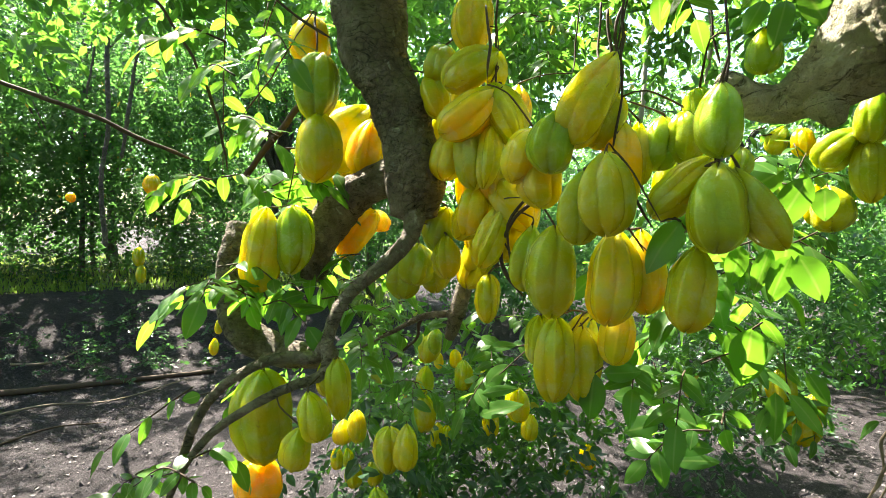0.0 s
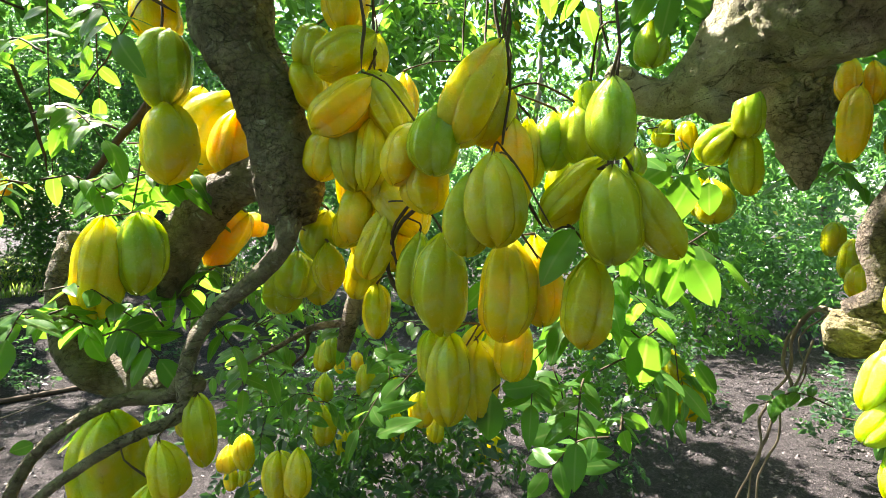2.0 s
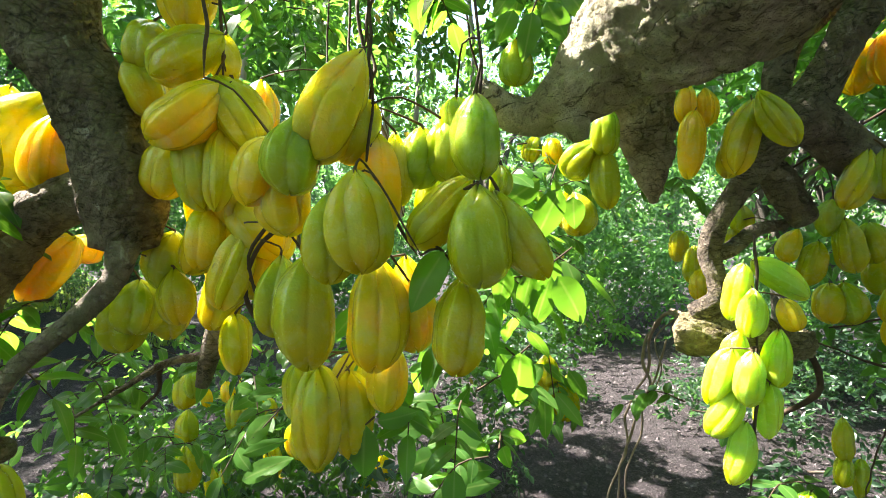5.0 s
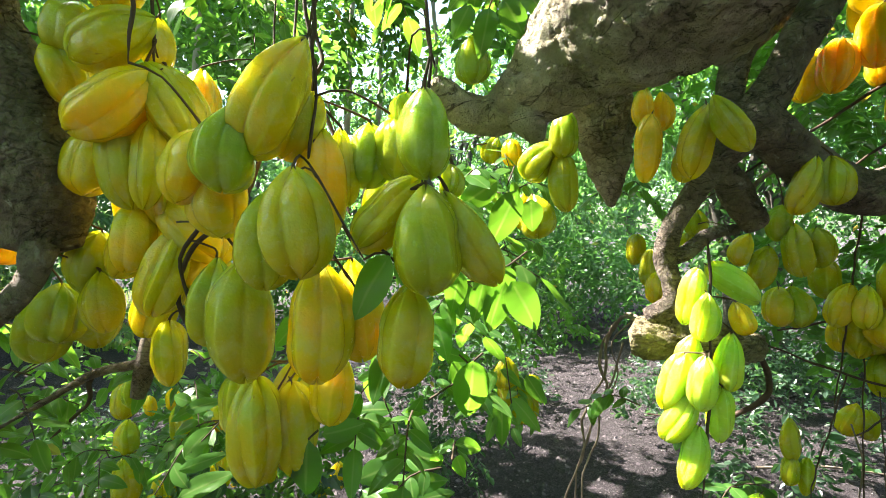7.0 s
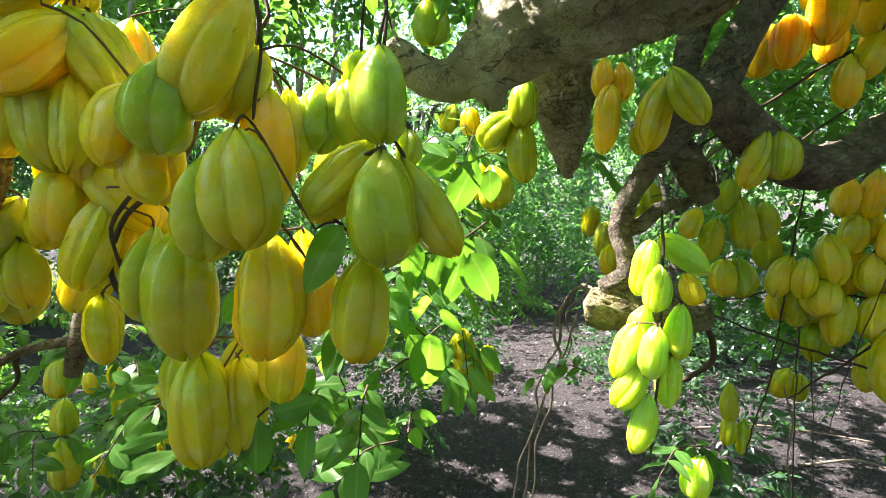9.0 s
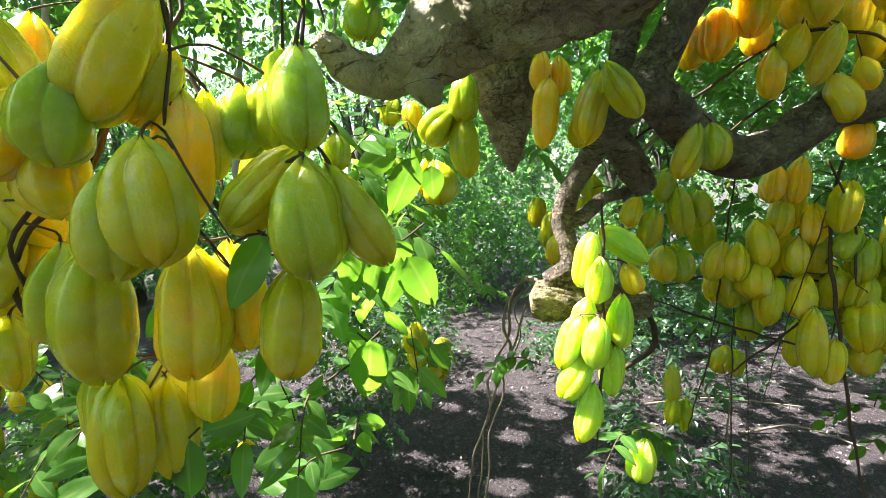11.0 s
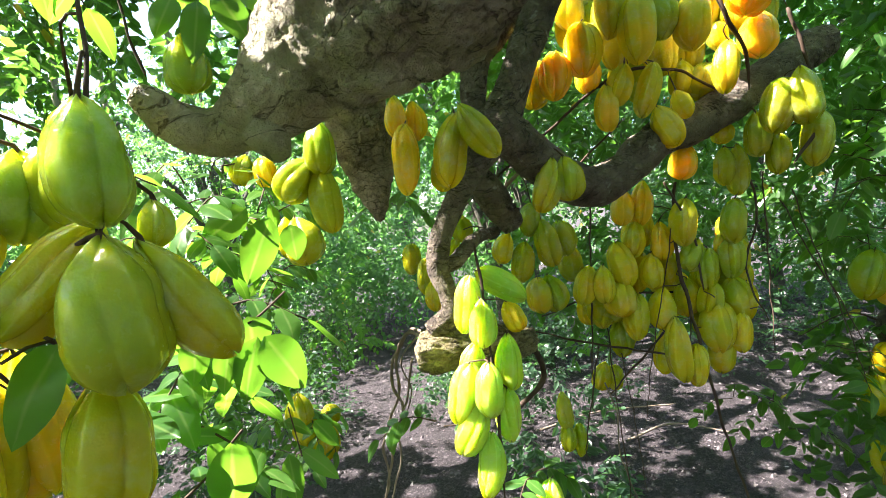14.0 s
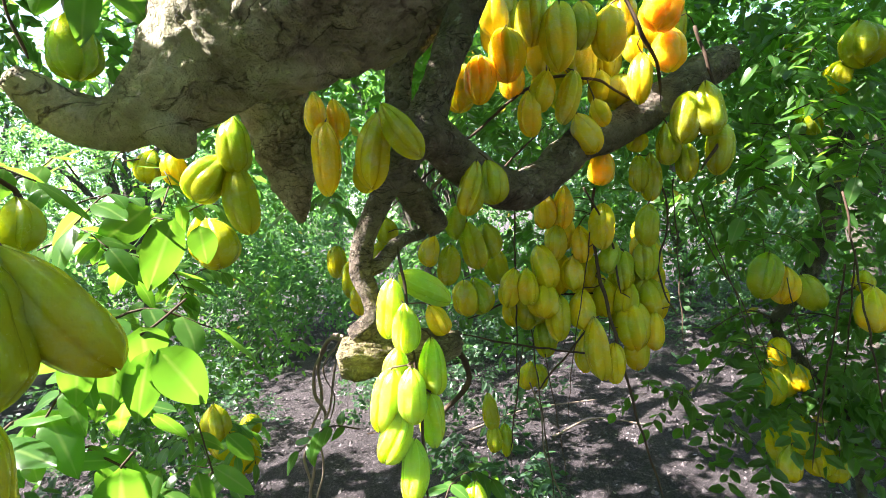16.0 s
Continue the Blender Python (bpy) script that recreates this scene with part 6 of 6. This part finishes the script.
leaf_spray([(-0.31, 1.0, 2.0), (-0.35, 1.0, 1.90), (-0.37, 0.99, 1.80)], 0.04, 4, label="hanging spray of green oval leaflets", face=(0.2, -1, 0.6))
sprays((-0.172, 0.948, 1.422), 0.07, 2, 0.05, 116)
sprays((1.012, 1.488, 1.069), 0.07, 4, 0.05, 117)
sprays((0.949, 1.484, 0.951), 0.07, 3, 0.05, 118)
sprays((1.097, 1.486, 0.989), 0.07, 3, 0.045, 119)
sprays((0.140, 1.009, 1.247), 0.07, 3, 0.05, 120)
sprays((0.110, 1.125, 1.282), 0.07, 3, 0.045, 121)
sprays((0.355, 0.713, 1.297), 0.07, 2, 0.045, 122)
sprays((0.306, 0.750, 1.307), 0.07, 1, 0.045, 123)
sprays((0.391, 0.720, 1.212), 0.07, 2, 0.045, 124)
sprays((0.334, 0.796, 1.373), 0.07, 2, 0.05, 125)
sprays((0.377, 0.753, 1.402), 0.07, 2, 0.05, 126)
sprays((0.012, 1.261, 1.296), 0.07, 3, 0.045, 127)
sprays((-0.049, 1.376, 1.077), 0.07, 4, 0.045, 128)
sprays((-0.164, 1.210, 1.278), 0.07, 4, 0.05, 129)
sprays((-0.197, 1.119, 1.354), 0.07, 2, 0.05, 130)
sprays((-0.196, 1.523, 0.985), 0.07, 4, 0.045, 131)
sprays((0.037, 1.555, 0.983), 0.07, 4, 0.045, 132)
sprays((0.433, 0.689, 1.822), 0.07, 2, 0.05, 133)
sprays((0.443, 0.771, 1.846), 0.07, 1, 0.05, 134)
sprays((0.319, 0.768, 1.847), 0.07, 1, 0.05, 135)
sprays((0.546, 0.792, 1.596), 0.07, 3, 0.05, 136)
sprays((0.570, 0.891, 1.644), 0.07, 3, 0.05, 137)
sprays((0.335, 0.807, 1.646), 0.07, 2, 0.05, 138)
sprays((-0.292, 0.999, 1.561), 0.07, 3, 0.05, 139)
sprays((-0.240, 0.952, 1.567), 0.07, 2, 0.05, 140)
sprays((-0.295, 0.942, 1.429), 0.07, 2, 0.05, 141)
sprays((0.174, 1.132, 1.954), 0.07, 3, 0.045, 142)
sprays((0.229, 1.218, 1.910), 0.07, 3, 0.045, 143)
sprays((0.140, 1.347, 1.840), 0.07, 3, 0.045, 144)
sprays((0.390, 0.782, 1.380), 0.07, 3, 0.055, 145)
sprays((0.548, 1.021, 1.564), 0.07, 3, 0.05, 146)
sprays((0.690, 1.094, 1.720), 0.07, 3, 0.05, 147)
sprays((0.568, 1.093, 1.663), 0.07, 3, 0.05, 148)
sprays((1.077, 1.718, 0.986), 0.07, 4, 0.05, 149)
sprays((1.151, 1.599, 0.969), 0.07, 3, 0.05, 150)
sprays((1.658, 0.111, 1.643), 0.14, 6, 0.06, 151)
sprays((1.852, 0.001, 1.736), 0.12, 5, 0.06, 152)
sprays((1.612, 0.174, 1.546), 0.12, 5, 0.055, 153)
sprays((1.845, 0.027, 1.883), 0.12, 6, 0.06, 154)
sprays((1.737, -0.021, 1.585), 0.07, 4, 0.06, 155)
sprays((1.707, 0.196, 1.405), 0.07, 3, 0.05, 156)
sprays((1.674, 0.218, 1.106), 0.07, 4, 0.05, 157)
sprays((1.799, 0.153, 0.947), 0.07, 4, 0.05, 158)
sprays((1.887, 0.048, 0.923), 0.07, 3, 0.05, 159)
sprays((1.792, 0.004, 0.860), 0.07, 4, 0.05, 160)
sprays((1.766, 0.429, 0.934), 0.07, 3, 0.045, 161)
sprays((1.811, 0.351, 0.856), 0.07, 3, 0.045, 162)
sprays((1.829, 0.518, 0.938), 0.07, 3, 0.045, 163)
sprays((0.923, 0.658, 1.091), 0.07, 2, 0.05, 164)
sprays((0.845, 0.794, 1.200), 0.07, 2, 0.045, 165)
sprays((1.061, 1.059, 1.633), 0.07, 3, 0.045, 166)
sprays((0.418, 0.711, 1.457), 0.07, 2, 0.05, 167)
sprays((0.506, 0.984, 1.592), 0.07, 3, 0.05, 168)
sprays((0.684, 1.000, 1.625), 0.07, 3, 0.05, 169)
sprays((0.591, 0.950, 1.536), 0.07, 2, 0.05, 170)
sprays((0.495, 0.908, 1.486), 0.07, 2, 0.05, 171)
sprays((0.744, 1.077, 1.475), 0.07, 3, 0.045, 172)
sprays((0.343, 0.692, 1.450), 0.07, 2, 0.05, 173)
# fruit deeper in the hanging bunches
bunch([
    (1.448, 0.565, 1.433, 1.432, 0.579, 1.336, 0.055, 1),
    (1.372, 0.693, 1.383, 1.365, 0.697, 1.301, 0.062, 0.9),
    (1.597, 0.427, 1.388, 1.583, 0.439, 1.306, 0.059, 1),
    (1.320, 0.679, 1.382, 1.313, 0.681, 1.284, 0.068, 0.6),
    (1.482, 0.482, 1.407, 1.467, 0.496, 1.324, 0.057, 0.4),
    (1.368, 0.657, 1.277, 1.364, 0.656, 1.196, 0.061, 0.4),
    (1.408, 0.652, 1.320, 1.401, 0.654, 1.216, 0.056, 0.6),
    (1.498, 0.422, 1.471, 1.483, 0.436, 1.395, 0.061, 0.4),
    (1.494, 0.544, 1.370, 1.480, 0.556, 1.288, 0.059, 1),
    (1.382, 0.675, 1.353, 1.376, 0.677, 1.271, 0.060, 0.6),
], "in a dense bunch")
bunch([
    (1.487, 0.487, 1.302, 1.479, 0.492, 1.222, 0.068, 0.6),
    (1.378, 0.663, 1.384, 1.370, 0.666, 1.285, 0.064, 0.4),
    (1.516, 0.431, 1.501, 1.511, 0.431, 1.415, 0.057, 1),
    (1.481, 0.474, 1.420, 1.474, 0.478, 1.343, 0.056, 0.8),
    (1.379, 0.584, 1.534, 1.372, 0.588, 1.455, 0.065, 1),
    (1.513, 0.463, 1.376, 1.506, 0.466, 1.292, 0.066, 0.6),
    (1.321, 0.667, 1.376, 1.310, 0.674, 1.279, 0.062, 0.8),
    (1.340, 0.647, 1.367, 1.328, 0.657, 1.289, 0.069, 0.6),
    (1.545, 0.412, 1.333, 1.530, 0.427, 1.254, 0.058, 1),
    (1.379, 0.725, 1.365, 1.366, 0.736, 1.273, 0.062, 1),
], "in a dense bunch")
bunch([
    (1.448, 0.619, 1.524, 1.438, 0.627, 1.440, 0.065, 1),
    (1.550, 0.433, 1.479, 1.542, 0.436, 1.382, 0.069, 0.4),
    (1.518, 0.418, 1.445, 1.502, 0.432, 1.352, 0.066, 0.6),
    (1.498, 0.433, 1.472, 1.487, 0.441, 1.383, 0.061, 1),
    (1.480, 0.589, 1.231, 1.469, 0.597, 1.128, 0.058, 0.9),
    (1.475, 0.549, 1.377, 1.464, 0.556, 1.277, 0.057, 1),
    (1.484, 0.308, 1.975, 1.470, 0.320, 1.888, 0.059, 0.4),
    (1.387, 0.495, 1.925, 1.368, 0.512, 1.825, 0.066, 0.6),
    (1.320, 0.536, 1.873, 1.310, 0.542, 1.775, 0.062, 0.4),
    (1.391, 0.443, 1.903, 1.380, 0.451, 1.816, 0.061, 0.6),
], "in a dense bunch")
bunch([
    (1.265, 0.634, 2.041, 1.256, 0.639, 1.941, 0.067, 0.4),
    (1.349, 0.559, 1.914, 1.329, 0.578, 1.804, 0.070, 1),
    (1.414, 0.349, 1.964, 1.402, 0.358, 1.877, 0.068, 0.6),
    (1.213, 0.601, 2.010, 1.196, 0.616, 1.915, 0.057, 0.4),
    (1.316, 0.485, 1.924, 1.303, 0.495, 1.827, 0.060, 1.3),
    (1.413, 0.407, 2.000, 1.398, 0.420, 1.901, 0.073, 1),
    (1.191, 0.619, 1.981, 1.186, 0.620, 1.886, 0.059, 0.8),
    (1.249, 0.604, 2.024, 1.234, 0.617, 1.933, 0.073, 0.4),
], "in a dense bunch")
bunch([
    (0.126, 0.856, 1.504, 0.138, 0.849, 1.433, 0.054, 1.1),
    (0.035, 0.875, 1.621, 0.044, 0.869, 1.538, 0.054, 0.9),
    (0.058, 0.894, 1.608, 0.058, 0.891, 1.530, 0.054, 0.9),
    (-0.006, 0.960, 1.715, -0.024, 0.963, 1.638, 0.058, 0.6),
    (0.038, 0.931, 1.667, 0.039, 0.927, 1.581, 0.063, 0.8),
    (0.097, 0.865, 1.553, 0.081, 0.867, 1.473, 0.055, 0.9),
    (0.112, 0.918, 1.544, 0.109, 0.916, 1.462, 0.055, 0.8),
    (-0.002, 0.901, 1.801, 0.009, 0.894, 1.731, 0.052, 0.6),
    (0.065, 0.905, 1.548, 0.059, 0.903, 1.462, 0.057, 0.8),
    (0.070, 0.908, 1.694, 0.082, 0.901, 1.619, 0.062, 1.1),
], "in a dense bunch")
bunch([
    (0.117, 0.871, 1.747, 0.105, 0.872, 1.673, 0.060, 1.1),
    (0.126, 0.850, 1.583, 0.136, 0.844, 1.502, 0.053, 1),
    (0.057, 0.918, 1.478, 0.044, 0.919, 1.403, 0.061, 0.6),
    (0.070, 0.909, 1.501, 0.052, 0.911, 1.426, 0.062, 0.6),
], "in a dense bunch")
twig([(0.2253, 0.7519, 1.827, 0.0025), (0.2274, 0.7359, 1.772, 0.0025), (0.2269, 0.7219, 1.725, 0.0024), (0.2173, 0.7016, 1.683, 0.0027), (0.2106, 0.6914, 1.645, 0.0023), (0.2109, 0.6768, 1.597, 0.0022)])
twig([(0.2423, 0.7429, 1.827, 0.0021), (0.2315, 0.7342, 1.779, 0.0025), (0.2352, 0.7178, 1.731, 0.0024), (0.2158, 0.7143, 1.691, 0.0024), (0.2173, 0.6878, 1.645, 0.0023), (0.2163, 0.6747, 1.609, 0.0026), (0.2338, 0.6389, 1.551, 0.0022), (0.2533, 0.6261, 1.513, 0.0018)])
twig([(0.166, 0.7023, 1.620, 0.0034), (0.1486, 0.7086, 1.574, 0.0034), (0.1355, 0.7145, 1.557, 0.003), (0.1018, 0.7418, 1.525, 0.003), (0.0851, 0.7596, 1.486, 0.0031), (0.0917, 0.7647, 1.443, 0.0032), (0.1206, 0.7583, 1.407, 0.0024)])
twig([(0.0852, 0.7599, 1.492, 0.0015), (0.1004, 0.7505, 1.472, 0.0015), (0.1187, 0.7509, 1.452, 0.0012)])
twig([(0.2365, 0.7136, 1.676, 0.0024), (0.2464, 0.6941, 1.631, 0.002), (0.2503, 0.6772, 1.576, 0.0023), (0.2521, 0.6635, 1.555, 0.0015)])
twig([(0.221, 0.6441, 1.524, 0.0014), (0.2326, 0.6365, 1.502, 0.0014), (0.2466, 0.6276, 1.480, 0.0011)])
twig([(0.8316, 0.789, 1.368, 0.0032), (0.8506, 0.8628, 1.365, 0.0034), (0.8895, 0.9395, 1.306, 0.0037), (0.8928, 0.9465, 1.234, 0.003), (0.8779, 0.9628, 1.190, 0.003), (0.8604, 0.9809, 1.123, 0.003), (0.8595, 0.977, 1.053, 0.0023), (0.8327, 1.004, 0.9411, 0.0023), (0.816, 1.013, 0.7566, 0.0015)], PALE_TWIG)
leaf_group([(-0.399, 0.965, 1.428), (-0.421, 0.966, 1.375), (-0.478, 0.976, 1.375)], [
    (-0.413, 0.966, 1.400, -0.453, 0.974, 1.406, 0.019),
    (-0.439, 0.970, 1.382, -0.488, 0.978, 1.373, 0.018),
    (-0.424, 0.967, 1.375, -0.454, 0.970, 1.339, 0.041),
    (-0.417, 0.966, 1.388, -0.398, 0.960, 1.347, 0.032),
    (-0.399, 0.964, 1.410, -0.374, 0.958, 1.375, 0.023),
])
leaf_group([(-0.313, 0.968, 1.390), (-0.330, 0.949, 1.362)], [
    (-0.328, 0.949, 1.368, -0.365, 0.954, 1.335, 0.023),
    (-0.317, 0.947, 1.366, -0.306, 0.943, 1.321, 0.039),
    (-0.295, 0.962, 1.344, -0.250, 0.956, 1.361, 0.024),
    (-0.304, 0.966, 1.372, -0.284, 0.959, 1.325, 0.027),
    (-0.312, 0.978, 1.383, -0.353, 0.985, 1.383, 0.024),
])
leaf_group([(-0.306, 1.011, 1.619), (-0.295, 1.007, 1.581)], [
    (-0.295, 1.007, 1.581, -0.345, 1.014, 1.560, 0.038),
    (-0.289, 1.006, 1.581, -0.249, 0.996, 1.539, 0.039),
    (-0.260, 1.001, 1.593, -0.218, 0.992, 1.565, 0.026),
    (-0.299, 1.017, 1.577, -0.282, 1.012, 1.535, 0.032),
])
leaf_group([(-0.409, 0.953, 1.190), (-0.453, 0.960, 1.176)], [
    (-0.453, 0.960, 1.176, -0.493, 0.966, 1.159, 0.025),
    (-0.423, 0.956, 1.190, -0.409, 0.954, 1.203, 0.012),
    (-0.401, 0.951, 1.172, -0.375, 0.947, 1.190, 0.021),
    (-0.384, 0.947, 1.164, -0.401, 0.948, 1.119, 0.026),
])
leaf_group([(-0.297, 0.950, 1.606), (-0.260, 0.938, 1.594), (-0.231, 0.929, 1.588)], [
    (-0.249, 0.935, 1.588, -0.214, 0.922, 1.549, 0.031),
    (-0.231, 0.929, 1.588, -0.194, 0.916, 1.556, 0.026),
    (-0.282, 0.945, 1.598, -0.256, 0.938, 1.615, 0.020),
    (-0.268, 0.941, 1.594, -0.298, 0.949, 1.556, 0.026),
])
twig([(1.281, 3.107, 3.079, 0.0141), (1.193, 3.151, 2.624, 0.0141), (1.174, 3.138, 2.283, 0.0161), (1.066, 3.181, 1.613, 0.0181)], PALE_STEM)
twig([(-2.740, 4.197, 3.410, 0.0143), (-2.763, 4.170, 2.880, 0.0172), (-2.726, 4.136, 2.264, 0.0172), (-2.765, 4.113, 1.822, 0.0172), (-2.704, 4.084, 1.295, 0.0201)], BARK_FAR)
twig([(-2.157, 3.769, 3.150, 0.0103), (-2.269, 3.746, 2.670, 0.0103), (-2.294, 3.736, 2.471, 0.0129), (-2.346, 3.710, 1.954, 0.0129)], BARK_FAR)
twig([(-2.276, 3.361, 2.956, 0.0069), (-2.300, 3.343, 2.602, 0.0069), (-2.334, 3.328, 2.319, 0.0069)], BARK_FAR)

# thin bare twigs that hang and cross below the dense bunches
wire_rng = random.Random(29)
for i in range(16):
    a = radians(-wire_rng.uniform(58, 92))
    d = wire_rng.uniform(1.25, 1.9)
    x, y, z = -math.sin(a) * d, math.cos(a) * d, wire_rng.uniform(1.25, 1.65)
    sx, sy, drop = wire_rng.uniform(-0.14, 0.14), wire_rng.uniform(-0.14, 0.14), wire_rng.uniform(0.25, 0.6)
    r = wire_rng.uniform(0.0011, 0.0022)
    twig([(x, y, z, r), (x + 0.3 * sx, y + 0.3 * sy, z - 0.3 * drop, r), (x + 0.75 * sx, y + 0.75 * sy, z - 0.7 * drop, 0.9 * r), (x + sx, y + sy, z - drop, 0.6 * r)])
